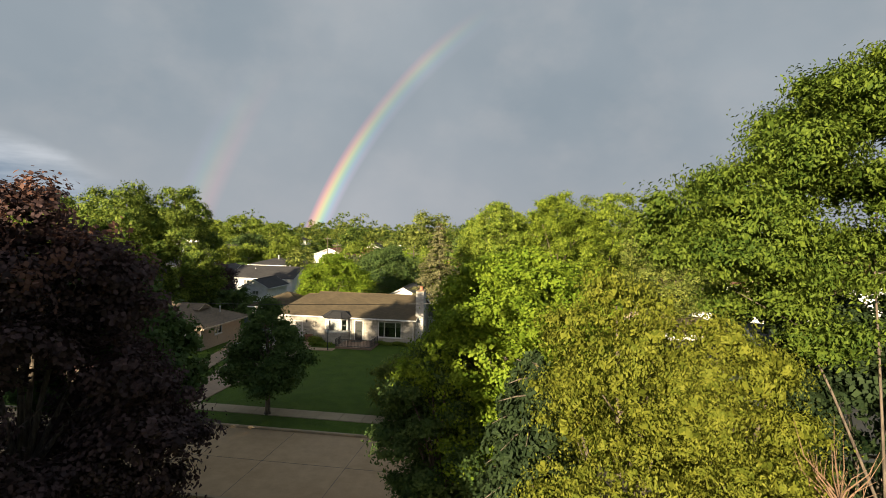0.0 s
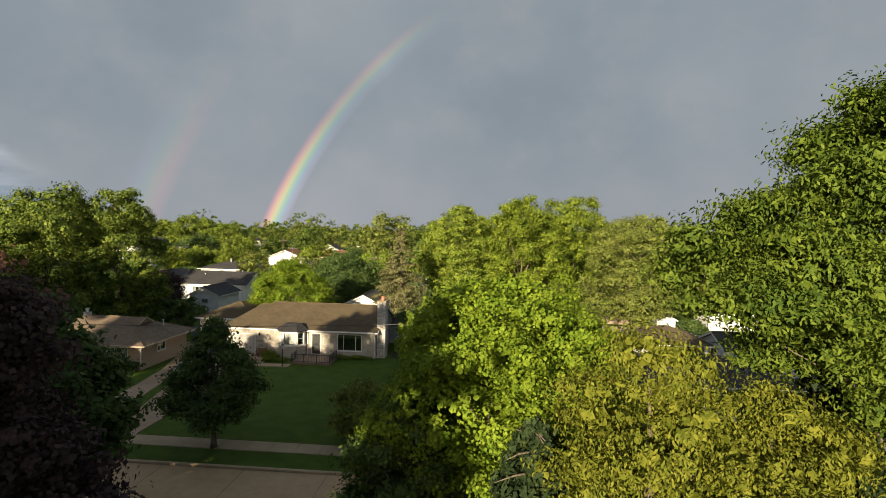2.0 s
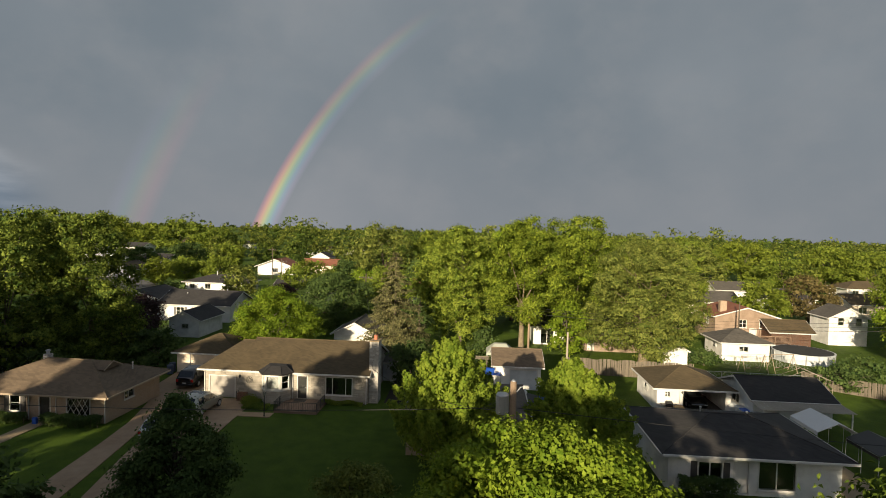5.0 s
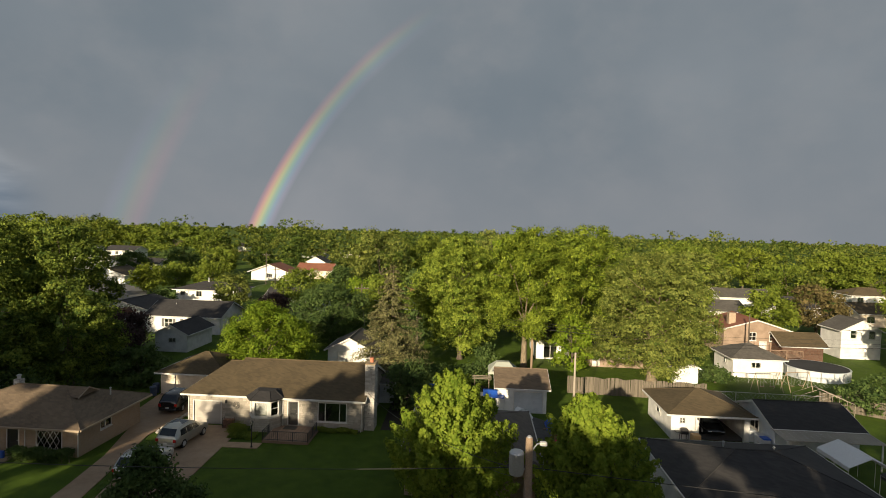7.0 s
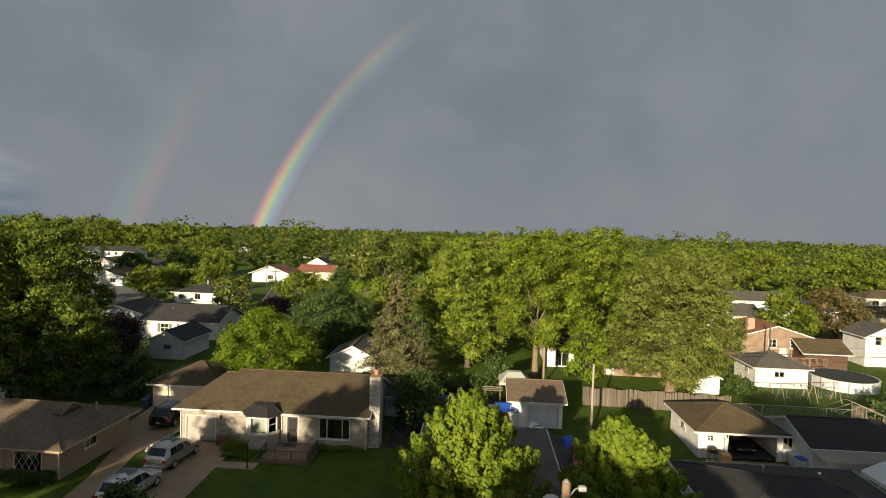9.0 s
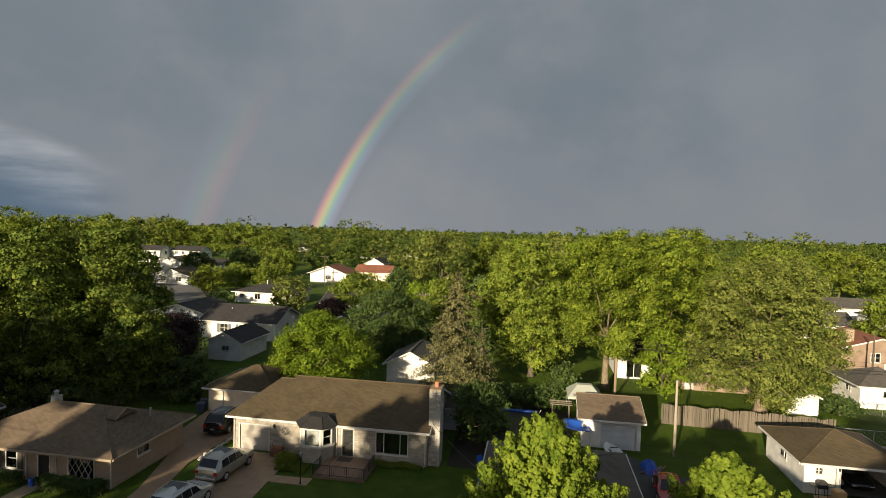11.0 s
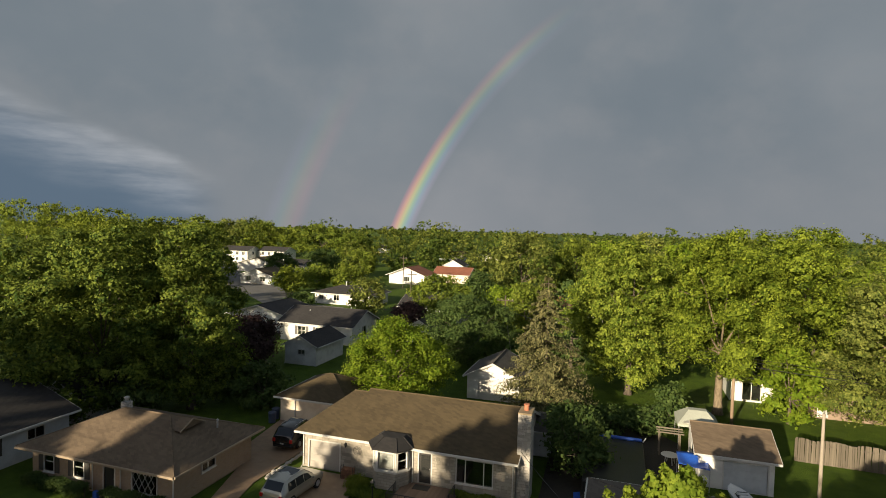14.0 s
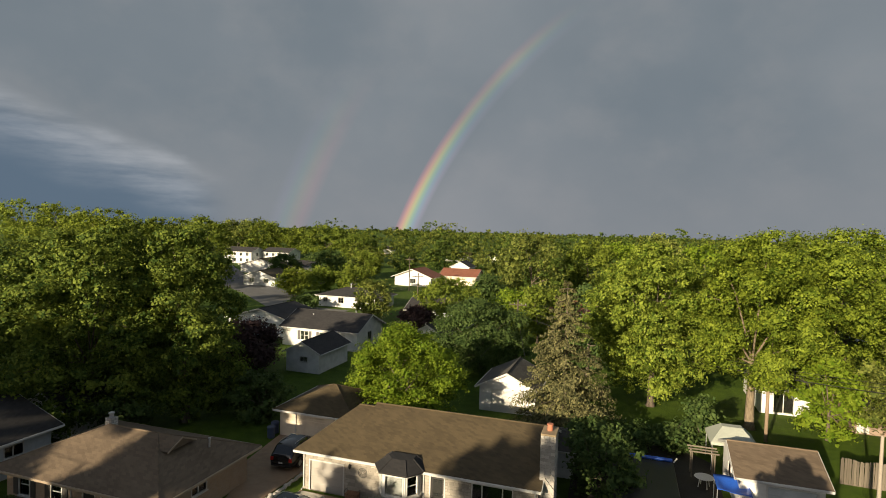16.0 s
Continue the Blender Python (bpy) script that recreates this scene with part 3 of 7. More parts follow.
def shoot_tree(name, x, y, h, rad, mat, leaves, size, label, seed=1, n=70, low=1.2, lean=(0, 0)):
    """A young maple: many rising branches, each a leafy spindle with a pointed tip."""
    rng = np.random.default_rng(seed)
    t = thing(name, pose(x, y, 0), label, "tree")
    mb = MB().tube([(0, 0, 0), (0.04, 0, low), (lean[0] * 0.4, lean[1] * 0.4, h * 0.55), (lean[0] * 0.7, lean[1] * 0.7, h * 0.85)], [0.16, 0.13, 0.07, 0.015], 8)
    pts, nrm = [], []
    for i in range(n):
        s = (i + 0.5) / n
        z0 = low + (h * 0.62 - low) * s ** 0.9
        a = i * 2.39996 + rng.uniform(-0.3, 0.3)
        reach = rad * (0.55 + 0.45 * math.sin(math.pi * min(1.0, 0.25 + 0.75 * s))) * (1 - 0.88 * s ** 1.4) * rng.uniform(0.72, 1.06)
        rise = (h - z0) * (0.30 + 0.62 * s) * rng.uniform(0.8, 1.02)
        base = Vector((lean[0] * 0.4 * s, lean[1] * 0.4 * s, z0))
        mid = base + Vector((math.cos(a) * reach * 0.62, math.sin(a) * reach * 0.62, rise * 0.42))
        tip = base + Vector((math.cos(a) * reach + lean[0] * 0.5 * s, math.sin(a) * reach + lean[1] * 0.5 * s, rise))
        if i % 3 == 0:
            mb.tube([base, mid, tip], [0.045, 0.028, 0.006], 5)
        m = int(leaves / n)
        f = 0.25 + 0.75 * rng.random(m) ** 0.8
        g = f[:, None]
        p = (1 - g) ** 2 * np.array(base) + 2 * g * (1 - g) * np.array(mid) + g * g * np.array(tip)
        w = 0.14 + 0.92 * np.clip(1 - f, 0, 1) ** 0.75 * (rad / 4.2)
        d = rng.normal(0, 1, (m, 3))
        d /= np.linalg.norm(d, axis=1, keepdims=True)
        pts.append(p + d * (w * rng.uniform(0.55, 1.05, m))[:, None])
        nrm.append(d + np.array([math.cos(a) * 0.5, math.sin(a) * 0.5, 0.35]))
    mb.ob("trunk", M_BARK, t, smooth=True)
    o = new("crown", quad_mesh("crown", leaf_cards(np.concatenate(pts), np.concatenate(nrm), size, 0.75, rng, 0.2, 0.3), mat))
    o.parent = t
    return t


def conifer(name, x, y, h, rad, mat, tiers, sprays, size, label, seed=1, z0=0.6, group="", power=0.85):
    """A spruce: whorls of drooping boughs set with needle sprays."""
    rng = np.random.default_rng(seed)
    t = thing(name, pose(x, y, 0), label, "tree", group)
    mb = MB().tube([(0, 0, 0), (0.03, 0, h * 0.4), (0, 0, h * 0.98)], [h * 0.02, h * 0.013, 0.02], 8)
    pts, nrm = [], []
    for i in range(tiers):
        s = (i + 0.5) / tiers
        z = z0 + (h - z0) * s
        for k in range(int(7 + 5 * (1 - s))):
            a = rng.uniform(0, 2 * math.pi)
            L = rad * (1 - s) ** power * rng.uniform(0.72, 1.12) + 0.12
            tip = Vector((math.cos(a) * L, math.sin(a) * L, z - 0.22 * L + rng.normal(0, 0.1)))
            if i % 2 == 0 and k % 2 == 0:
                mb.tube([(0, 0, z), (tip.x * 0.5, tip.y * 0.5, z - 0.03 * L), tip], [0.035, 0.022, 0.006], 4)
            m = max(3, int(sprays * (L / rad + 0.15)))
            f = rng.random(m) ** 0.65
            side = np.array([-math.sin(a), math.cos(a), 0])
            p = np.outer(f, np.array(tip) - np.array([0, 0, z])) + np.array([0, 0, z])
            p += np.outer(rng.normal(0, 0.16, m) * L * (0.4 + 0.5 * f), side)
            p[:, 2] -= rng.random(m) * 0.22
            pts.append(p)
            nrm.append(np.tile([math.cos(a) * 0.6, math.sin(a) * 0.6, 0.7], (m, 1)))
    mb.ob("trunk", M_BARK, t, smooth=True)
    o = new("crown", quad_mesh("crown", leaf_cards(np.concatenate(pts), np.concatenate(nrm), size, 0.4, rng, 0.6, 0.5), mat))
    o.parent = t
    return t


# ---- houses ----
def wall_with_holes(w, h, thick, holes):
    """A wall in the plane y=0..thick, x=0..w, with rectangular holes (x0, x1, z0, z1)."""
    mb = MB()
    xs = sorted({0.0, w, *[v for q in holes for v in q[:2]]})
    zs = sorted({0.0, h, *[v for q in holes for v in q[2:]]})
    nx, nz = len(xs), len(zs)

    def solid(i, j):
        if not (0 <= i < nx - 1 and 0 <= j < nz - 1):
            return False
        cx, cz = (xs[i] + xs[i + 1]) / 2, (zs[j] + zs[j + 1]) / 2
        return not any(a < cx < b and c < cz < d for a, b, c, d in holes)

    vs = [(x, y, z) for y in (0.0, thick) for z in zs for x in xs]
    at = lambda i, j, k: k * nx * nz + j * nx + i
    fs = []
    for i in range(nx - 1):
        for j in range(nz - 1):
            if solid(i, j):
                fs += [(at(i, j, 0), at(i + 1, j, 0), at(i + 1, j + 1, 0), at(i, j + 1, 0)), (at(i, j, 1), at(i, j + 1, 1), at(i + 1, j + 1, 1), at(i + 1, j, 1))]
                if not solid(i - 1, j):
                    fs.append((at(i, j, 0), at(i, j + 1, 0), at(i, j + 1, 1), at(i, j, 1)))
                if not solid(i + 1, j):
                    fs.append((at(i + 1, j, 0), at(i + 1, j, 1), at(i + 1, j + 1, 1), at(i + 1, j + 1, 0)))
                if not solid(i, j - 1):
                    fs.append((at(i, j, 0), at(i, j, 1), at(i + 1, j, 1), at(i + 1, j, 0)))
                if not solid(i, j + 1):
                    fs.append((at(i, j + 1, 0), at(i + 1, j + 1, 0), at(i + 1, j + 1, 1), at(i, j + 1, 1)))
    return mb.add(vs, fs)


def window_unit(parent, x0, x1, z0, z1, style, shutters=None, trim=None):
    """Frame, bars, panes, sill and, if wanted, shutters, in the plane of a wall whose outside is y=0."""
    trim = trim or M_TRIM
    f = 0.07
    w = wall_with_holes(x1 - x0 + 2 * f, z1 - z0 + 2 * f, 0.155, [(f, f + x1 - x0, f, f + z1 - z0)])
    w.v = [(x + x0 - f, y - 0.035, z + z0 - f) for x, y, z in w.v]
    win = w.ob("window", trim, parent)
    cols, rows = style
    edges = list(np.linspace(x0, x1, cols + 1)) if isinstance(cols, int) else [x0 + (x1 - x0) * c for c in cols]
    for i in range(len(edges) - 1):
        MB().box(edges[i] + 0.003, edges[i + 1] - 0.003, 0.06, 0.068, z0 + 0.003, z1 - 0.003).ob("pane", M_GLASS, win).visible_shadow = False
    for e in edges[1:-1]:
        MB().box(e - 0.035, e + 0.035, 0.035, 0.10, z0, z1).ob("glazing_bar", trim, win)
    for r in range(1, rows):
        z = z0 + (z1 - z0) * r / rows
        for a, b in zip(edges[:-1], edges[1:]):
            MB().box(a + 0.036, b - 0.036, 0.04, 0.095, z - 0.025, z + 0.025).ob("glazing_bar", trim, win)
    MB().box(x0 - 0.12, x1 + 0.12, -0.09, -0.036, z0 - f - 0.06, z0 - f).ob("sill", trim, win)
    if shutters:
        for a in (x0 - f - 0.44, x1 + f + 0.04):
            teeth = [(-0.004, z0 - 0.05)]
            for q in range(9):
                z = z0 - 0.05 + (z1 - z0 + 0.1) * q / 9
                teeth += [(-0.050, z), (-0.026, z + (z1 - z0 + 0.1) * 0.92 / 9)]
            s = MB().prism(teeth + [(-0.026, z1 + 0.05), (-0.004, z1 + 0.05)], "x", a, a + 0.40)
            s.ob("shutter", shutters, parent)
    return win


def door_unit(parent, x0, x1, z0, z1, mat, panels=True, glazed=False):
    f = 0.08
    d = MB().box(x0 - f, x0, -0.03, 0.12, z0, z1 + f).box(x1, x1 + f, -0.03, 0.12, z0, z1 + f).box(x0, x1, -0.03, 0.12, z1, z1 + f).ob("door_frame", M_TRIM, parent)
    leaf = MB().box(x0 + 0.004, x1 - 0.004, 0.05, 0.095, z0 + 0.01, z1 - 0.004)
    if panels:
        for zz in ((0.12, 0.42), (0.52, 0.9)):
            leaf.box(x0 + 0.14, x1 - 0.14, 0.035, 0.051, z0 + (z1 - z0) * zz[0], z0 + (z1 - z0) * zz[1])
    leaf = leaf.ob("door", mat, parent)
    if glazed:
        MB().box(x0 + 0.12, x1 - 0.12, 0.030, 0.036, z0 + 0.25, z1 - 0.15).ob("pane", M_GLASS, leaf)
    MB().box(x1 - 0.12, x1 - 0.08, 0.0, 0.048, z0 + 0.98, z0 + 1.02).ob("door_handle", M_METAL, leaf)


def garage_door(parent, x0, x1, z0, z1, mat):
    MB().box(x0 - 0.09, x0, -0.03, 0.12, z0, z1 + 0.09).box(x1, x1 + 0.09, -0.03, 0.12, z0, z1 + 0.09).box(x0, x1, -0.03, 0.12, z1, z1 + 0.09).ob("door_frame", M_TRIM, parent)
    door = MB().box(x0 + 0.005, x1 - 0.005, 0.07, 0.11, z0 + 0.01, z1 - 0.004).ob("garage_door", mat, parent)
    for r in range(4):
        a = z0 + (z1 - z0) * r / 4 + 0.03
        MB().bevel_box(x0 + 0.05, x1 - 0.05, 0.045, 0.069, a, z0 + (z1 - z0) * (r + 1) / 4 - 0.03, 0.01).ob("panel", mat, door)


def house(name, m, w, d, h, wallmat, roofmat, label, roof="gable_x", rise=1.9, over=0.5, front=(), right=(), left=(), back=(), category="house",
          base=0.25, trimmat=None, kind="", group="", wall2=None, gutter=True):
    """A house or garage whose front wall's outer foot runs from (0, 0) to (w, 0). Openings: (kind, x0, x1, z0, z1, style, extra)."""
    trimmat = trimmat or M_TRIM
    t = thing(name, m, label, category, group, kind)
    T = 0.2
    sides = {"front": (Matrix.Identity(4), w, front), "back": (pose(w, d, 0, 0, 0, 180), w, back),
             "right": (pose(w, T, 0, 0, 0, 90), d - 2 * T, right), "left": (pose(0, d - T, 0, 0, 0, -90), d - 2 * T, left)}
    for key, (mm, length, ops) in sides.items():
        holes = [(o[1], o[2], o[3], o[4]) for o in ops]
        mat = wall2 if (wall2 and key != "front") else wallmat
        wall = wall_with_holes(length, h, T, holes).ob("wall", mat, t)
        wall.matrix_local = mm
        for o in ops:
            what, a, b, c, e = o[:5]
            if what == "window":
                window_unit(wall, a, b, c, e, o[5] if len(o) > 5 else (2, 1), o[6] if len(o) > 6 else None)
            elif what == "door":
                door_unit(wall, a, b, c, e, o[5] if len(o) > 5 else M_TRIM, True, len(o) > 6 and o[6])
            elif what == "garage":
                garage_door(wall, a, b, c, e, o[5] if len(o) > 5 else M_TRIM)
    MB().box(-0.03, w + 0.03, -0.03, d + 0.03, -0.3, 0.0).ob("foundation", M_WALK, t)
    MB().box(T + 0.01, w - T - 0.01, T + 0.01, d - T - 0.01, 0.0, 0.06).ob("floor", M_INSIDE, t)
    if roof == "none":
        return t
    o, th = over, 0.12
    x0, x1, y0, y1 = -o, w + o, -o, d + o
    if roof == "hip":
        run = min(x1 - x0, y1 - y0) / 2
        zt = h + rise
        if (x1 - x0) >= (y1 - y0):
            A, B = (x0 + run, (y0 + y1) / 2, zt), (x1 - run, (y0 + y1) / 2, zt)
            planes = [[(x0, y0, h), (x1, y0, h), B, A], [(x1, y1, h), (x0, y1, h), A, B], [(x0, y1, h), (x0, y0, h), A], [(x1, y0, h), (x1, y1, h), B]]
        else:
            A, B = ((x0 + x1) / 2, y0 + run, zt), ((x0 + x1) / 2, y1 - run, zt)
            planes = [[(x0, y1, h), (x0, y0, h), A, B], [(x1, y0, h), (x1, y1, h), B, A], [(x0, y0, h), (x1, y0, h), A], [(x1, y1, h), (x0, y1, h), B]]
        ridge = [(A, B)]
    elif roof == "gable_x":
        ym, zt = (y0 + y1) / 2, h + rise
        A, B = (x0, ym, zt), (x1, ym, zt)
        planes = [[(x0, y0, h), (x1, y0, h), B, A], [(x1, y1, h), (x0, y1, h), A, B]]
        ridge = [(A, B)]
        low = rise * (o / (ym - y0))
        for gx, lab in ((0.0, 0), (w - T, 1)):
            MB().prism([(0, h), (d, h), (d, h + low - 0.13), (d / 2, h + rise - 0.13), (0, h + low - 0.13)], "x", gx, gx + T).ob("gable", wall2 or wallmat, t)
    else:
        xm, zt = (x0 + x1) / 2, h + rise
        A, B = (xm, y0, zt), (xm, y1, zt)
        planes = [[(x0, y1, h), (x0, y0, h), A, B], [(x1, y0, h), (x1, y1, h), B, A]]
        ridge = [(A, B)]
        low = rise * (o / (xm - x0))
        for gy in (0.0, d - T):
            MB().prism([(0, h), (w, h), (w, h + low - 0.13), (w / 2, h + rise - 0.13), (0, h + low - 0.13)], "y", gy, gy + T).ob("gable", wallmat, t)
    rb = MB()
    for p in planes:
        rb.slab(p, th)
    r = rb.ob("roof", roofmat, t)
    for a, b in ridge:
        if (Vector(a) - Vector(b)).length > 0.3:
            MB().tube([(a[0], a[1], a[2] + 0.0), (b[0], b[1], b[2] + 0.0)], 0.07, 6).ob("ridge_cap", roofmat, r)
    if roof == "hip":
        for c, e in (((x0, y0, h), ridge[0][0]), ((x1, y0, h), ridge[0][1] if (x1 - x0) >= (y1 - y0) else ridge[0][0]),
                     ((x1, y1, h), ridge[0][1]), ((x0, y1, h), ridge[0][0] if (x1 - x0) >= (y1 - y0) else ridge[0][1])):
            MB().tube([c, e], 0.045, 5).ob("hip_cap", roofmat, r)
    MB().box(x0 + 0.02, x1 - 0.02, y0 + 0.02, y1 - 0.02, h - th - 0.05, h - th - 0.01).ob("soffit", trimmat, t) if roof == "hip" else None
    if gutter:
        if roof in ("hip", "gable_x"):
            for gy in (y0 - 0.10, y1 + 0.002):
                MB().bevel_box(x0, x1, gy, gy + 0.098, h - 0.16, h - 0.02, 0.02).ob("gutter", trimmat, r)
        if roof in ("hip", "gable_y"):
            for gx in (x0 - 0.10, x1 + 0.002):
                MB().bevel_box(gx, gx + 0.098, y0, y1, h - 0.16, h - 0.02, 0.02).ob("gutter", trimmat, r)
        if roof == "gable_x":
            for gx in (x0 - 0.03, x1 + 0.002):
                for q in (0, 1):
                    e = [(gx, y0, h), (gx + 0.028, y0, h), (gx + 0.028, (y0 + y1) / 2, zt), (gx, (y0 + y1) / 2, zt)] if q == 0 else \
                        [(gx, (y0 + y1) / 2, zt), (gx + 0.028, (y0 + y1) / 2, zt), (gx + 0.028, y1, h), (gx, y1, h)]
                    MB().slab(e, 0.18).ob("rake_board", trimmat, r)
        if roof == "gable_y":
            for gy in (y0 - 0.03, y1 + 0.002):
                for q in (0, 1):
                    e = [(x0, gy, h), ((x0 + x1) / 2, gy, zt), ((x0 + x1) / 2, gy + 0.028, zt), (x0, gy + 0.028, h)] if q == 0 else \
                        [((x0 + x1) / 2, gy, zt), (x1, gy, h), (x1, gy + 0.028, h), ((x0 + x1) / 2, gy + 0.028, zt)]
                    MB().slab(e, 0.18).ob("rake_board", trimmat, r)
    return t


def vent(t, x, y, z, h=0.45, r=0.06, mat=None):
    return MB().lathe([(r, z - 0.3), (r, z + h - 0.05), (r * 1.6, z + h - 0.04), (r * 1.6, z + h), (r * 0.4, z + h + 0.05)], x, y, 10).ob("roof_vent", mat or M_METAL, t)

# ---- ground ----
def ground():
    mb = MB()
    # one sheet: level round the houses, falling gently away in the distance
    radii, sides, vs, fs = [0, 60, 150, 300, 400, 500, 650, 900, 1300, 2000, 3200, 4500], 64, [], []
    for r in radii:
        for k in range(sides):
            a = 2 * math.pi * k / sides
            vs.append((r * math.cos(a), r * math.sin(a), -0.0085 * max(0.0, r - 320) if r else 0.0))
    for i in range(len(radii) - 1):
        fs += [(i * sides + k, (i + 1) * sides + k, (i + 1) * sides + (k + 1) % sides, i * sides + (k + 1) % sides) for k in range(sides)]
    fs = [f if f[0] >= sides else (f[0], f[1], f[2]) for f in fs]
    g = MB().add(vs, fs).ob("ground", M_LAWN)
    tagged(g, "wide mown lawn ground of the whole neighbourhood", "ground", kind="structure")
    road = MB().box(-400, 400, 23.3, 31.7, -0.25, 0.015).ob("road", M_ROAD)
    tagged(road, "wet brownish concrete residential street", "road", kind="structure")
    for i in range(-14, 12):
        MB().box(i * 4.6 - 0.012, i * 4.6 + 0.012, 23.4, 31.6, 0.016, 0.020).ob("joint", M_DARKTRIM, road)
    MB().box(-70, 60, 27.5, 27.53, 0.016, 0.020).ob("joint", M_DARKTRIM, road)
    for y0, y1 in ((31.72, 31.95), (23.05, 23.28)):
        k = MB().bevel_box(-400, 400, y0, y1, -0.2, 0.14, 0.04).ob("kerb", M_WALK)
        tagged(k, "pale concrete kerb along the street", "kerb", kind="structure")
    walk_ = thing("pavement", pose(0, 0, 0), "concrete pavement of square slabs beside the street", "pavement", kind="structure")
    slab = MB().bevel_box(0.008, 1.492, 34.2, 35.6, -0.1, 0.05, 0.012).mesh("slab", M_WALK)
    for i in range(-60, 40):
        o = new("slab", slab)
        o.parent, o.location = walk_, (i * 1.5, 0, 0)
    return g


ground()


def strip(name, pts, mat, label, category, z=0.03, kind="structure"):
    n = len(pts)
    vs = [(x, y, z) for x, y in pts] + [(x, y, -0.1) for x, y in pts]
    fs = [tuple(range(n))] + [(i, n + i, n + (i + 1) % n, (i + 1) % n) for i in range(n)]
    return tagged(MB().add(vs, fs).ob(name, mat), label, category, kind=kind)


strip("driveway", [(-24.2, 31.9), (-22.0, 31.9), (-22.6, 36), (-22.6, 40), (-21.9, 47.5), (-22.2, 54), (-22.4, 57.6), (-27.5, 57.6), (-27.3, 53), (-26.8, 47), (-26.2, 44), (-24.9, 38.3)], M_DRIVE, "wet brown concrete driveway up to the attached garage", "driveway", 0.062)
strip("driveway", [(-27.2, 31.9), (-25.2, 31.9), (-26.5, 40.7), (-27.6, 47), (-29.1, 54.5), (-28.9, 60), (-27.9, 66), (-34.4, 66), (-33.6, 60), (-31.4, 55.5), (-29.9, 50.5), (-29.2, 46), (-28.6, 41)], M_DRIVE, "long wet concrete driveway between two houses", "driveway", 0.060)
strip("driveway", [(5.2, 31.9), (8.6, 31.9), (8.4, 59), (2.2, 64.6), (2.2, 58)], M_ASPHALT, "dark asphalt driveway beside the grey roofed house", "driveway", 0.058)
strip("driveway", [(21.2, 31.9), (24.4, 31.9), (24.4, 52), (21.0, 59.6), (15.0, 59.8), (14.6, 58.2), (20.8, 54.0)], M_WALK, "pale concrete apron before the open garage", "driveway", 0.056)


# ---- the stone house ----
M_BLACK_ROOF = shingles("black_shingles", (0.011, 0.011, 0.012), (0.026, 0.024, 0.024))
M_GDOOR = surface("garage_door_paint", (0.34, 0.315, 0.28), (0.44, 0.41, 0.37), 4.0, 0.55, 0.1)
M_CHIMSTONE = surface("chimney_stone", (0.36, 0.335, 0.30), (0.59, 0.56, 0.51), 8.0, 0.9, 0.5, rand=0.5)


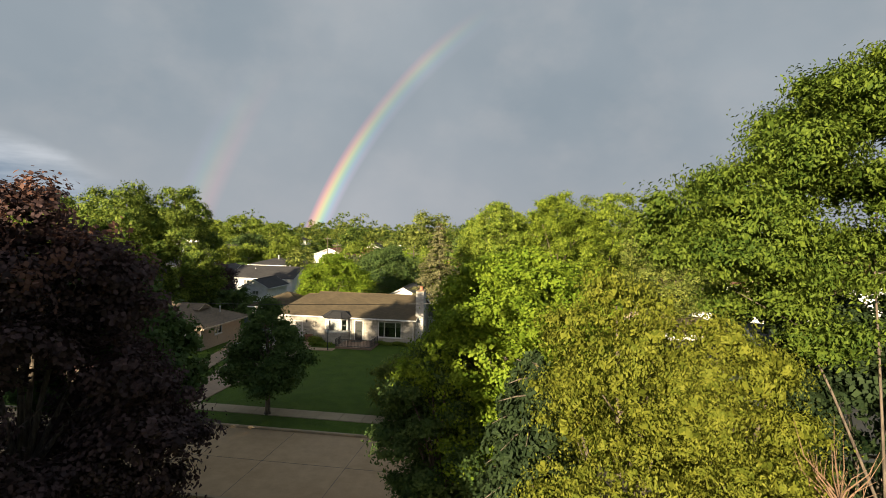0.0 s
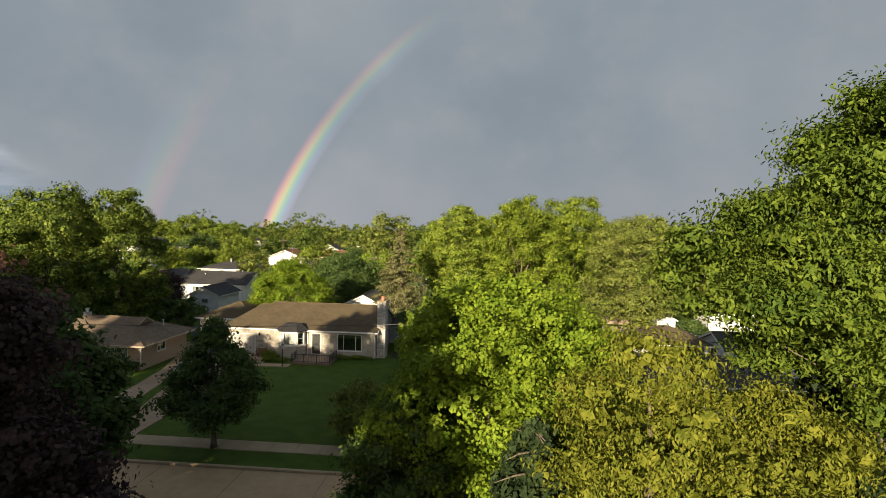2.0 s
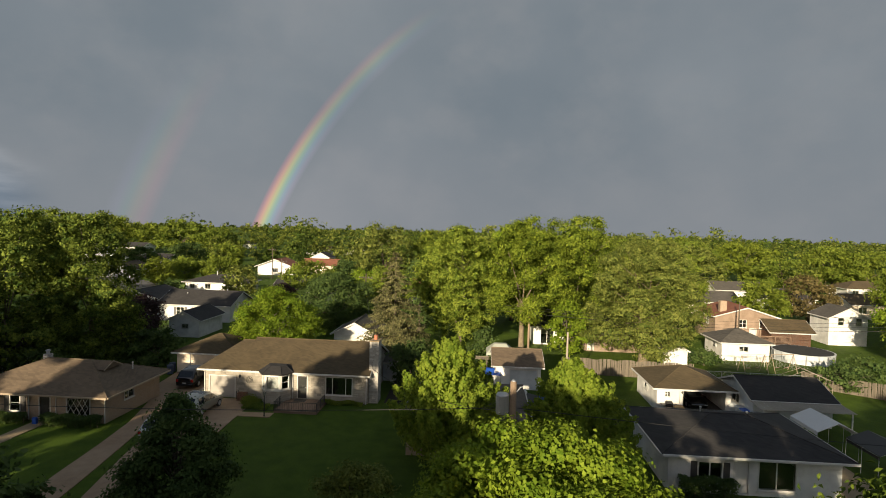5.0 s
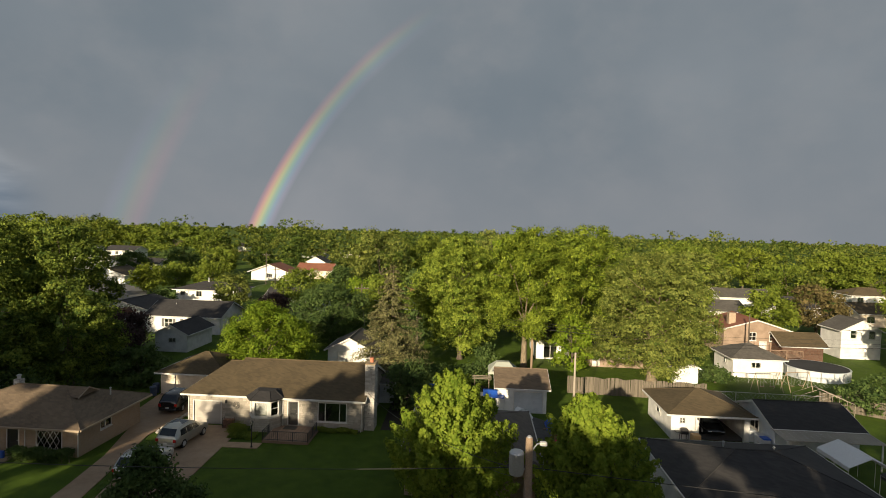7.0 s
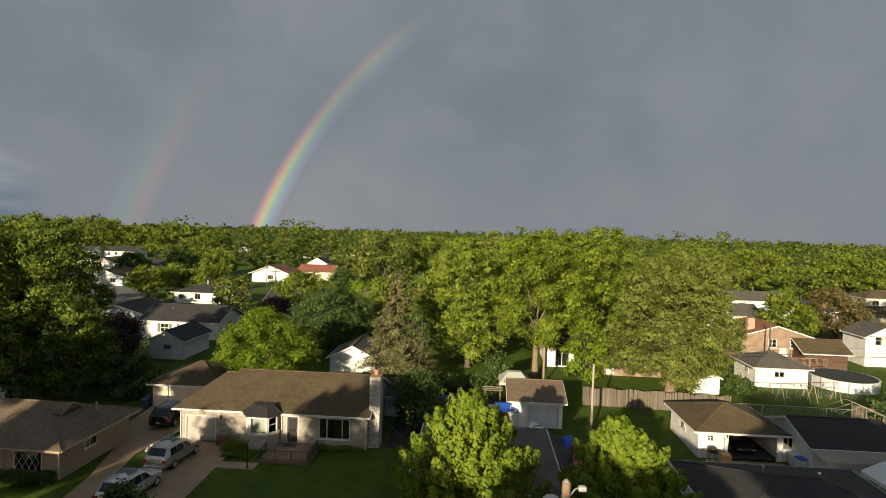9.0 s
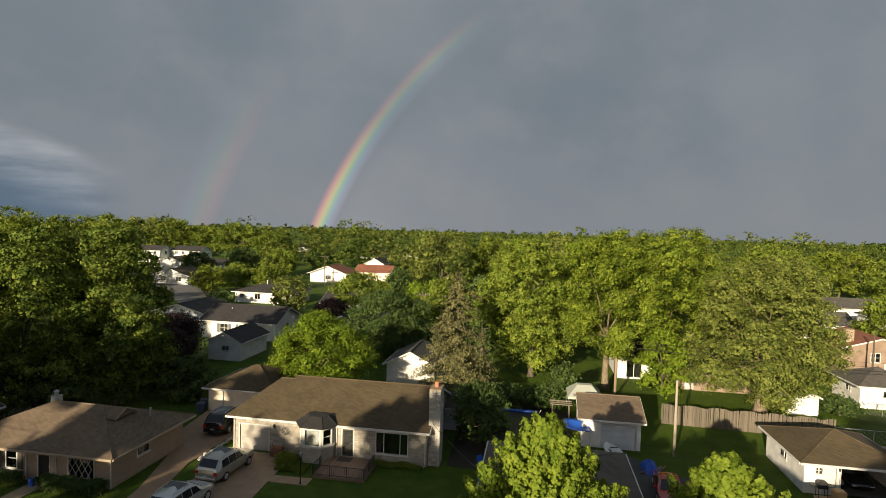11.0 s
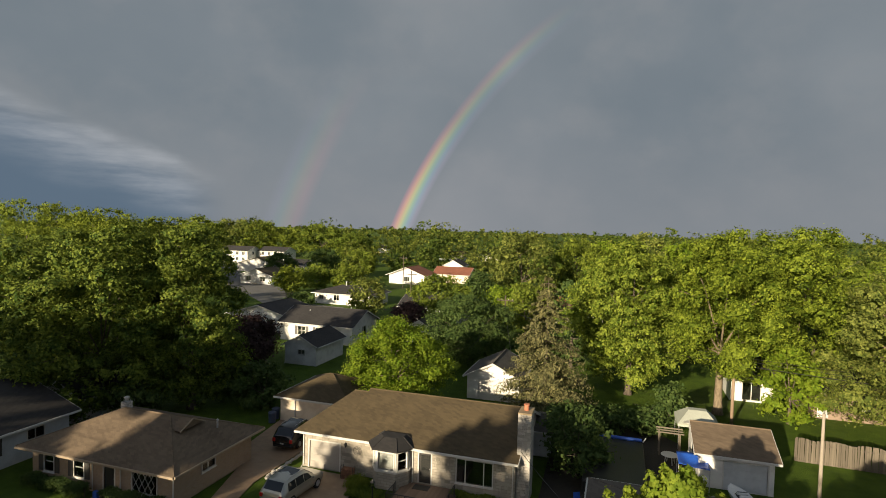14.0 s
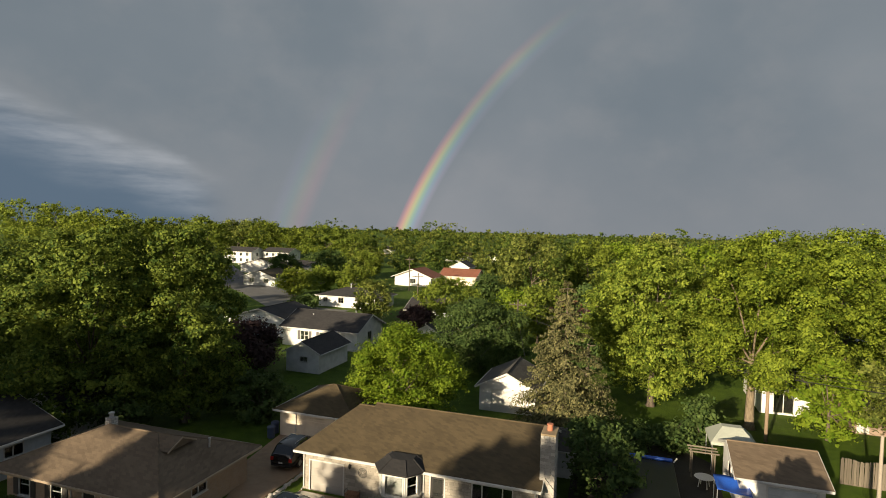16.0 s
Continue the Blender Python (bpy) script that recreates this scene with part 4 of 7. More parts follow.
def stone_house():
    X0, Y0 = -27.5, 58.0
    t = house("house", pose(X0, Y0, 0), 15.5, 9.4, 2.75, M_STONE, M_BROWN_ROOF, "low white stone house with a brown shingle roof", "none", 2.0, 0.45,
              front=[("garage", 0.55, 2.95, 0.02, 2.0, M_GDOOR), ("door", 8.95, 9.8, 0.26, 2.32, M_DARKTRIM, True),
                     ("window", 11.6, 14.0, 0.75, 2.3, ((0, 0.24, 0.76, 1), 1))],
              left=[("window", 3.0, 4.2, 1.0, 2.1, (2, 1))], right=[("window", 4.0, 5.2, 1.0, 2.1, (2, 1))])
    # two gable roofs: the main one, and a lower one over the garage end
    h = 2.75
    for x0, x1, y0, y1, rise, hip in ((3.1, 15.75, -0.45, 9.85, 2.0, False), (-0.45, 3.1, -0.45, 9.85, 1.72, True)):
        ym = (y0 + y1) / 2
        ax = x0 + (2.2 if hip else 0.0)
        rb = MB()
        rb.slab([(x0, y0, h), (x1, y0, h), (x1, ym, h + rise), (ax, ym, h + rise)], 0.12)
        rb.slab([(x1, y1, h), (x0, y1, h), (ax, ym, h + rise), (x1, ym, h + rise)], 0.12)
        if hip:
            rb.slab([(x0, y1, h), (x0, y0, h), (ax, ym, h + rise)], 0.12)
        r = rb.ob("roof", M_BROWN_ROOF, t)
        MB().tube([(ax, ym, h + rise), (x1, ym, h + rise)], 0.07, 6).ob("ridge_cap", M_BROWN_ROOF, r)
        for gy in (y0 - 0.10, y1 + 0.002):
            MB().bevel_box(x0, x1, gy, gy + 0.098, h - 0.16, h - 0.02, 0.02).ob("gutter", M_TRIM, r)
    for gx in (15.3, 3.1):
        MB().prism([(0, h), (9.4, h), (9.4, h + 0.05), (4.7, h + 1.86), (0, h + 0.05)], "x", gx, gx + 0.19).ob("gable", M_STONE, t)
    for e in ([(15.752, -0.45, h), (15.78, -0.45, h), (15.78, 4.7, h + 2.0), (15.752, 4.7, h + 2.0)], [(15.752, 4.7, h + 2.0), (15.78, 4.7, h + 2.0), (15.78, 9.85, h), (15.752, 9.85, h)]):
        MB().slab(e, 0.2).ob("rake_board", M_TRIM, t)
    # chimney of rough stone on the gable end
    c = MB().box(15.58, 16.30, 0.40, 1.70, 0.0, 5.70).ob("chimney", M_CHIM, t, "tall chimney of pale rough stone")
    rng = np.random.default_rng(8)
    for i in range(30):
        z = i * 0.19
        for side in range(3):
            a, end = 0.0, (0.84, 1.42, 1.42)[side]
            while a < end - 0.05:
                w = min(rng.uniform(0.2, 0.42), end - a)
                if end - a - w < 0.12:
                    w = end - a
                j = rng.uniform(0.0, 0.02)
                if side == 0:
                    st = MB().bevel_box(15.52 + a, 15.52 + a + w - 0.012, 0.34 - j, 0.398, z, z + 0.178, 0.012)
                elif side == 1:
                    st = MB().bevel_box(16.302, 16.36 + j, 0.34 + a, 0.34 + a + w - 0.012, z, z + 0.178, 0.012)
                else:
                    st = MB().bevel_box(15.52 - j, 15.578, 0.34 + a, 0.34 + a + w - 0.012, z, z + 0.178, 0.012) if z > 2.6 else None
                if st:
                    st.ob("stone", M_CHIMSTONE, c)
                a += w
    MB().bevel_box(15.50, 16.40, 0.30, 1.80, 5.70, 5.80, 0.03).ob("chimney_cap", M_WALK, c)
    MB().lathe([(0.17, 5.8), (0.16, 6.12), (0.19, 6.13), (0.19, 6.2), (0.13, 6.2)], 15.95, 1.05, 14).ob("flue_pot", paint("terracotta", (0.42, 0.16, 0.09), 0.8), c, "red clay flue pot")
    # bay window
    bx, r = 7.05, 1.45
    foot = [(-1.30, 0.0), (-1.30, -0.45), (-0.72, -1.30), (0.72, -1.30), (1.30, -0.45), (1.30, 0.0)]
    MB().prism([(bx + x, y) for x, y in foot], "z", 0.0, 1.15).ob("bay_base", M_STONE, t)
    MB().prism([(bx + x * 1.05, y * 1.03) for x, y in foot], "z", 1.152, 1.24).ob("bay_sill", M_TRIM, t)
    for (xa, ya), (xb, yb) in zip(foot[:-1], foot[1:]):
        a, b = Vector((bx + xa, ya, 0)), Vector((bx + xb, yb, 0))
        L = (b - a).length
        m = pose(a.x, a.y, 0, 0, 0, math.degrees(math.atan2(b.y - a.y, b.x - a.x)))
        w = wall_with_holes(L, 1.44, 0.14, [(0.16, L - 0.16, 0.12, 1.25)]).ob("bay_wall", M_TRIM, t)
        w.matrix_local = m @ pose(0, 0, 1.242)
        window_unit(w, 0.16, L - 0.16, 0.12, 1.25, (1, 1 if L > 1.2 else 2))
        if L > 1.2:
            MB().box(0.2, L - 0.2, 0.16, 0.17, 0.14, 1.23).ob("blind", M_CURTAIN, w)
    ring = [(bx + x * 1.24, y * 1.2 if y else 0.35, 2.78) for x, y in foot]
    flat = [(bx + x * 0.62, (y * 0.5 if y else 0.35), 3.32) for x, y in foot]
    rb = MB()
    for a, b, c, e in zip(ring[:-1], ring[1:], flat[1:], flat[:-1]):
        rb.slab([a, b, c, e], 0.10)
    rb.slab(flat, 0.1)
    br = rb.ob("bay_roof", M_BLACK_ROOF, t)
    for a, b in zip(ring, flat):
        MB().tube([a, b], 0.04, 5).ob("hip_cap", M_BLACK_ROOF, br)
    MB().prism([(bx + x * 1.2, y * 1.13) for x, y in foot], "z", 2.683, 2.72).ob("bay_soffit", M_TRIM, t)
    # porch deck with steps and iron-barred rail
    deck = thing("porch", pose(X0, Y0, 0), "low wooden porch deck with a dark picket rail", "porch")
    n = 24
    for i in range(n):
        x = 8.0 + i * 0.158
        MB().bevel_box(x, x + 0.15, -3.55, -0.06, 0.18, 0.22, 0.008).ob("plank", M_DECK, deck)
    MB().box(8.0, 11.78, -3.52, -3.42, 0.0, 0.175).box(8.0, 8.1, -3.41, -0.06, 0.0, 0.175).box(11.68, 11.78, -3.41, -0.06, 0.0, 0.175).ob("skirt", M_DECK, deck)
    for (xa, ya), (xb, yb) in (((8.03, -3.5), (11.75, -3.5)), ((11.75, -3.5), (11.75, -1.0)), ((8.03, -3.5), (8.03, -1.9))):
        L = math.hypot(xb - xa, yb - ya)
        for z in (0.30, 0.98):
            MB().tube([(xa, ya, z), (xb, yb, z)], 0.028, 6).ob("rail", M_DARKTRIM, deck)
        k = int(L / 0.15)
        for q in range(k + 1):
            f = q / k
            MB().tube([(xa + (xb - xa) * f, ya + (yb - ya) * f, 0.22), (xa + (xb - xa) * f, ya + (yb - ya) * f, 0.98)], 0.014 if q % 8 else 0.04, 5).ob("baluster" if q % 8 else "post", M_DARKTRIM, deck)
    tagged(MB().bevel_box(X0 + 8.8, X0 + 9.9, Y0 - 0.95, Y0 - 0.25, 0.222, 0.242, 0.006).ob("doormat", M_BLACK), "dark doormat on the porch before the door", "doormat")
    # small things on the wall
    t2 = thing("wall_medallion", pose(X0 + 4.35, Y0 - 0.03, 1.75), "round iron ornament hung on the stone wall", "ornament")
    for rr in (0.30, 0.2, 0.1):
        MB().tube([(rr * math.cos(a), 0, rr * math.sin(a)) for a in np.linspace(0, 2 * math.pi, 25)], 0.022, 6).ob("ring", M_DARKTRIM, t2)
    for q in range(8):
        a = q * math.pi / 4
        MB().tube([(0.1 * math.cos(a), 0, 0.1 * math.sin(a)), (0.31 * math.cos(a), 0, 0.31 * math.sin(a))], 0.014, 5).ob("spoke", M_DARKTRIM, t2)
    tagged(MB().lathe([(0.05, 1.9), (0.08, 2.0), (0.09, 2.15), (0.03, 2.22)], X0 + 3.45, Y0 - 0.09, 10).ob("wall_lantern", M_BLACK), "black lantern on the stone wall beside the garage", "lantern")
    for q, (x, z1) in enumerate(((0.1, 2.6), (8.5, 2.6), (15.36, 2.6))):
        d = MB().tube([(X0 + x, Y0 - 0.4, 2.62), (X0 + x, Y0 - 0.06, 2.35), (X0 + x, Y0 - 0.06, 0.25), (X0 + x, Y0 - 0.35, 0.08)], 0.045, 6).ob("downspout", M_TRIM)
        tagged(d, "white metal downspout at the stone house", "downspout", "downspouts")
    # yard lamp
    lp = thing("lamp_post", pose(-19.9, 53.4, 0), "black iron yard lamp post on the front lawn", "lamp post")
    MB().lathe([(0.09, 0), (0.09, 0.1), (0.045, 0.16), (0.035, 1.7), (0.06, 1.72), (0.06, 1.78)], 0, 0, 10).ob("post", M_BLACK, lp)
    MB().lathe([(0.07, 1.782), (0.13, 2.05), (0.13, 2.06)], 0, 0, 6).ob("lantern_glass", M_GLASS, lp)
    MB().lathe([(0.16, 2.062), (0.05, 2.18), (0.015, 2.25)], 0, 0, 6).ob("cap", M_BLACK, lp)
    # bench-like rack of firewood beside the garage door
    rk = thing("firewood_rack", pose(X0 + 3.55, Y0 - 0.75, 0), "iron rack of split reddish firewood", "firewood rack")
    for x in (0.0, 0.9):
        MB().tube([(x, -0.2, 0), (x, -0.2, 0.9), (x, 0.2, 0.9), (x, 0.2, 0)], 0.02, 5).ob("frame", M_BLACK, rk)
    rng = np.random.default_rng(3)
    logs = surface("split_log", (0.22, 0.10, 0.06), (0.42, 0.24, 0.15), 8, 0.85, 0.3, rand=0.7)
    for i in range(6):
        for j in range(5):
            x, z = 0.09 + i * 0.145, 0.1 + j * 0.15
            MB().tube([(x, -0.27 + rng.uniform(0, 0.05), z), (x, 0.27, z)], rng.uniform(0.055, 0.072), 6).ob("log", logs, rk)
    return t


STONE_HOUSE = stone_house()

# ---- houses and garages round about ----
def tan_house():
    t = house("house", pose(-43.2, 49.9, 0), 11.65, 7.6, 2.35, M_TANBRICK, M_TAN_ROOF, "tan brick ranch house with a low tan roof", "hip", 1.75, 0.65, trimmat=M_TANTRIM,
              front=[("window", 1.1, 1.9, 0.75, 1.95, (1, 2), M_DARKTRIM), ("window", 3.7, 4.5, 0.75, 1.95, (1, 2), M_DARKTRIM), ("door", 6.2, 7.05, 0.05, 2.0, M_BLACK),
                     ("window", 8.5, 10.4, 0.55, 1.95, (1, 1))], right=[("window", 2.3, 3.5, 1.25, 1.95, (2, 1))])
    # diamond lattice over the large window
    lat = thing("lattice", pose(-43.2, 49.9, 0), "white diamond trellis before the large front window", "trellis")
    w, h, k = 1.9, 1.4, 0
    for s in (-1, 1):
        for i in range(-3, 5):
            x0 = i * 0.48
            pts = []
            for z in np.linspace(0, h, 15):
                x = x0 + (z * 0.62 if s > 0 else 0.87 - z * 0.62)
                if -0.001 <= x <= w + 0.001:
                    pts.append((8.5 + x, -0.16, 0.55 + z))
            if len(pts) > 1:
                MB().tube([pts[0], pts[-1]], 0.022, 4).ob("lath", M_TRIM, lat)
    # little gablet at the end of the ridge
    MB().prism([(2.65, 3.58), (4.95, 3.58), (3.8, 4.12)], "x", 7.2, 9.75).ob("gablet", M_TAN_ROOF, t)
    MB().slab([(9.752, 2.6, 3.60), (9.80, 2.6, 3.60), (9.80, 3.8, 4.16), (9.752, 3.8, 4.16)], 0.10).ob("gablet_trim", M_TANTRIM, t)
    MB().slab([(9.752, 3.8, 4.16), (9.80, 3.8, 4.16), (9.80, 5.0, 3.60), (9.752, 5.0, 3.60)], 0.10).ob("gablet_trim", M_TANTRIM, t)
    c = MB()
    for i in range(4):
        c.bevel_box(3.0, 3.55, 4.2, 4.75, 3.55 + i * 0.19, 3.735 + i * 0.19, 0.02)
    c = c.ob("chimney", M_CHIM, t)
    MB().lathe([(0.14, 4.31), (0.14, 4.55), (0.2, 4.56), (0.2, 4.62), (0.05, 4.7)], 3.27, 4.47, 10).ob("chimney_cowl", M_METAL, c)
    vent(t, 10.6, 5.2, 3.4, 0.3)
    for x in (5.3, 7.6, 11.71):
        tagged(MB().tube([(-43.2 + x, 49.35, 2.2), (-43.2 + x, 49.84, 2.0), (-43.2 + x, 49.84, 0.1)], 0.04, 6).ob("downspout", M_TRIM), "white downspout on the tan brick wall", "downspout", "downspouts")


tan_house()
house("garage", pose(-34.3, 65.4, 0), 6.6, 6.4, 2.3, M_CREAM, M_BROWN_ROOF, "cream garage with a brown hip roof behind the stone house", "hip", 1.5, 0.4,
      front=[("garage", 1.5, 6.2, 0.02, 2.05, M_CREAM)], category="garage")
house("house", pose(-57.0, 44.5, 0), 10.6, 10.6, 2.6, M_GREY_SIDING, M_DARK_ROOF, "grey sided house with a dark shingle roof", "gable_y", 2.1, 0.55,
      right=[("window", 3.4, 4.9, 1.0, 2.1, (2, 2), M_DARKTRIM), ("window", 7.2, 8.4, 1.4, 2.1, (2, 1))], front=[("window", 2, 4, 0.9, 2.1)])
house("garage", pose(-53.5, 58.2, 0), 4.6, 5.5, 2.3, M_WHITE_SIDING, M_DARK_ROOF, "white garage under the big maples", "gable_y", 1.4, 0.35, category="garage", front=[("garage", 0.8, 3.6, 0.02, 2.05, M_TRIM)])
house("house", pose(-7.0, 47.2, 0), 8.6, 10.2, 2.5, M_TANBRICK, M_DUN_ROOF, "small house with a low grey brown shingle roof", "hip", 1.1, 0.45,
      front=[("window", 1.2, 3.0, 0.9, 2.1), ("door", 4.0, 4.9, 0.1, 2.15)], right=[("window", 3, 4.3, 1.0, 2.1), ("window", 6.5, 7.6, 1.0, 2.1)])
RH = house("house", pose(10.3, 43.9, 0), 10.6, 8.2, 2.65, M_WHITE_SIDING, M_DARK_ROOF, "white sided ranch house with a charcoal hip roof", "hip", 1.25, 0.6,
           front=[("window", 1.9, 3.3, 1.0, 2.0, (2, 1), M_DARKTRIM), ("window", 5.6, 7.8, 0.45, 2.2, (2, 1)), ("door", 4.1, 4.95, 0.1, 2.15)])
vent(RH, 4.0, 5.6, 3.4)
vent(RH, 7.2, 5.4, 3.4, 0.3)
G1 = house("garage", pose(14.5, 60.1, 0), 6.6, 6.5, 2.3, M_WHITE_SIDING, M_BROWN_ROOF, "white two car garage standing open", "hip", 1.35, 0.45,
           front=[("window", 0.75, 1.15, 1.45, 1.85, (2, 2)), ("door", 1.3, 2.05, 0.05, 2.0, M_TRIM), ("open", 2.35, 6.1, 0.0, 2.05)],
           left=[("window", 2.4, 3.5, 1.2, 1.85, (2, 1), None)], category="garage")
MB().box(2.27, 2.35, -0.03, 0.12, 0, 2.14).box(6.1, 6.18, -0.03, 0.12, 0, 2.14).box(2.35, 6.1, -0.03, 0.12, 2.05, 2.14).ob("door_frame", M_TRIM, G1)
tagged(MB().lathe([(0.05, 1.75), (0.07, 1.85), (0.07, 1.95), (0.02, 2.0)], 16.72, 60.02, 8).ob("wall_lantern", M_BLACK), "small lantern beside the garage opening", "lantern")
house("garage", pose(21.9, 57.6, 0), 6.6, 6.4, 2.3, M_GREY_SIDING, M_NIGHT_ROOF, "long grey garage with a black shingle roof", "gable_x", 1.25, 0.4,
      left=[("window", 2.0, 3.5, 1.05, 1.85, (2, 1))], front=[("door", 1, 1.9, 0.05, 2.05)], category="garage")
M_AWNING = surface("weathered_awning", (0.20, 0.18, 0.145), (0.34, 0.31, 0.26), 6.0, 0.7, 0.1)
aw = thing("awning", pose(21.4, 55.1, 0), "ribbed pale metal awning on thin posts", "awning")
for i in range(30):
    x = i * 0.252
    MB().slab([(x, 0, 2.12), (x + 0.2, 0, 2.12), (x + 0.2, 2.3, 2.28), (x, 2.3, 2.28)], 0.03 + 0.02 * (i % 2)).ob("panel", M_AWNING, aw)
for x in (0.2, 3.7, 7.2):
    MB().box(x, x + 0.09, 0.1, 0.19, 0, 2.07).ob("post", M_TRIM, aw)
# the lighter tan shingles put sunlight into this roof's colour
house("garage", pose(-0.3, 65.0, 0), 4.7, 6.0, 2.45, M_WHITE_SIDING, M_TAN_ROOF, "white garage with a brown roof coloured lighter for sunlight and a pale door", "gable_x", 1.15, 0.35,
      front=[("garage", 1.6, 4.3, 0.02, 2.0, M_GREY_SIDING)], left=[("window", 2, 3, 1.1, 1.9), ("window", 3.8, 4.8, 1.1, 1.9)], category="garage")
cn = thing("canopy", pose(0.5, 73.0, 0), "pale grey green fabric canopy on four metal posts", "canopy")
M_CANVAS = surface("pale_canvas", (0.30, 0.32, 0.27), (0.40, 0.42, 0.36), 4.0, 0.8, 0.15)
for x in (-1.5, 1.5):
    for y in (-1.5, 1.5):
        MB().tube([(x, y, 0), (x, y, 2.15)], 0.035, 8).ob("post", M_METAL, cn)
E4, T4 = [(-1.6, -1.6, 2.15), (1.6, -1.6, 2.15), (1.6, 1.6, 2.15), (-1.6, 1.6, 2.15)], [(-0.7, -0.35, 3.05), (0.7, -0.35, 3.05), (0.7, 0.35, 3.05), (-0.7, 0.35, 3.05)]
for i in range(4):
    MB().slab([E4[i], E4[(i + 1) % 4], T4[(i + 1) % 4], T4[i]], 0.02).ob("panel", M_CANVAS, cn)
    a, b = Vector(E4[i]), Vector(E4[(i + 1) % 4])
    MB().slab([a, b, b + Vector((0, 0, -0.18)) + (b - a).cross(Vector((0, 0, 1))).normalized() * 0.015, a + Vector((0, 0, -0.18)) + (b - a).cross(Vector((0, 0, 1))).normalized() * 0.015], 0.012).ob("valance", M_CANVAS, cn)
MB().slab(T4, 0.02).ob("crown_panel", M_CANVAS, cn)
house("shed", pose(-13.6, 66.0, 0), 2.9, 4.4, 2.0, M_GREY_SIDING, M_GREY_ROOF, "low grey garden shed behind the stone house", "gable_x", 0.6, 0.2, category="shed")
house("garage", pose(-20.6, 78.2, 0), 5.4, 6.5, 2.4, M_WHITE_SIDING, M_GREY_ROOF, "white garage with a grey gable roof", "gable_y", 1.5, 0.35, category="garage", front=[("garage", 1.2, 4.2, 0.02, 2.1, M_TRIM)])
house("garage", pose(-45.4, 83.0, 0), 4.4, 7.0, 2.4, M_WHITE_SIDING, M_DARK_ROOF, "white garage with a dark gable roof and one small window", "gable_y", 1.3, 0.35,
      front=[("window", 1.9, 2.8, 1.3, 1.85, (2, 1))], category="garage")
W1 = house("house", pose(-54.0, 95.0, 0), 11.8, 8.5, 2.7, M_WHITE_SIDING, M_DARK_ROOF, "white sided house with dark shutters and a dark roof", "gable_x", 1.9, 0.4,
           front=[("window", 3.0, 4.2, 1.0, 2.2, (2, 2), M_DARKTRIM), ("window", 6.0, 7.2, 1.0, 2.2, (2, 2), M_DARKTRIM), ("door", 9.0, 9.9, 0.1, 2.15)],
           right=[("window", 3.2, 4.4, 1.0, 2.2, (2, 1))])
vent(W1, 3.2, 3.0, 3.8)
vent(W1, 9.0, 5.2, 4.3)
house("house", pose(-66.5, 99.0, 0), 11.5, 9.0, 2.5, M_GREY_SIDING, M_DARK_ROOF, "grey house with a dark gable roof behind the red maple", "gable_y", 1.7, 0.4,
      front=[("window", 7.4, 8.6, 1.0, 2.0, (2, 1))])
W2 = house("house", pose(-68.8, 130.2, 0), 13.5, 8.5, 2.4, M_WHITE_SIDING, M_DARK_ROOF, "white bungalow with a dark hip roof", "hip", 1.4, 0.6,
           front=[("window", 1.1, 2.0, 1.0, 1.9, (2, 1)), ("window", 4.6, 5.8, 0.9, 2.0, (2, 1)), ("door", 8.5, 9.4, 0.1, 2.1)])
vent(W2, 5.5, 4.0, 3.7, 0.9, 0.14)
house("house", pose(-70.8, 176.0, 0), 11.0, 9.0, 2.6, M_WHITE_SIDING, M_RED_ROOF, "white house with a brown red gable roof", "gable_y", 2.4, 0.8,
      front=[("window", 4.8, 6.4, 0.9, 2.1, (3, 1))])
house("house", pose(-60.2, 186.0, 0), 11.0, 9.0, 2.6, M_CREAM, M_RED_ROOF, "house with a long red shingle roof", "gable_x", 2.0, 0.5)
house("house", pose(-60.0, 196.0, 0), 6.0, 7.0, 4.6, M_WHITE_SIDING, M_DARK_ROOF, "small white gabled house above the red roof", "gable_y", 1.8, 0.4, front=[("window", 2, 3, 3.2, 4.2, (2, 1))])
for x, y, w in ((-163.0, 216.0, 13.0), (-149.0, 222.0, 12.0)):
    house("apartment_house", pose(x, y, 0), w, 9.0, 4.8, M_WHITE_SIDING, M_DARK_ROOF, "white two storey house with a grey roof", "gable_x", 1.7, 0.4,
          front=[("window", 1.5 + 3.0 * i, 2.6 + 3.0 * i, z, z + 1.2, (2, 1)) for i in range(4) for z in (0.9, 3.2)], right=[("window", 3, 4.2, 3.2, 4.4, (2, 1))])
house("house", pose(-131.0, 185.0, 0), 15.0, 8.0, 2.6, M_WHITE_SIDING, M_BROWN_ROOF, "white house with a brown gable roof", "gable_y", 2.4, 0.6)
house("house", pose(-117.0, 190.0, 0), 9.0, 8.0, 2.6, M_WHITE_SIDING, M_DARK_ROOF, "white bungalow with a dark roof", "gable_x", 1.8, 0.5)
house("house", pose(-106.5, 154.5, 0), 10.0, 9.0, 2.4, M_GREY_SIDING, M_BROWN_ROOF, "grey gabled house with a brown roof", "gable_y", 1.8, 0.5, front=[("window", 2, 3.4, 0.9, 2.0), ("window", 6.5, 8.0, 0.9, 2.0)])
house("house", pose(-36.0, 100.0, 0), 4.6, 7.0, 2.2, M_WHITE_SIDING, M_DARK_ROOF, "white garage end behind the round trees", "gable_y", 1.5, 0.4, category="garage")
house("house", pose(12.4, 85.0, 0), 9.5, 8.0, 2.6, M_TAN_SIDING, M_DARK_ROOF, "low cream house with a dark roof", "gable_x", 1.7, 0.4, front=[("window", 3.4, 5.0, 1.3, 2.0, (3, 1)), ("door", 0.4, 1.2, 0.1, 2.1)])
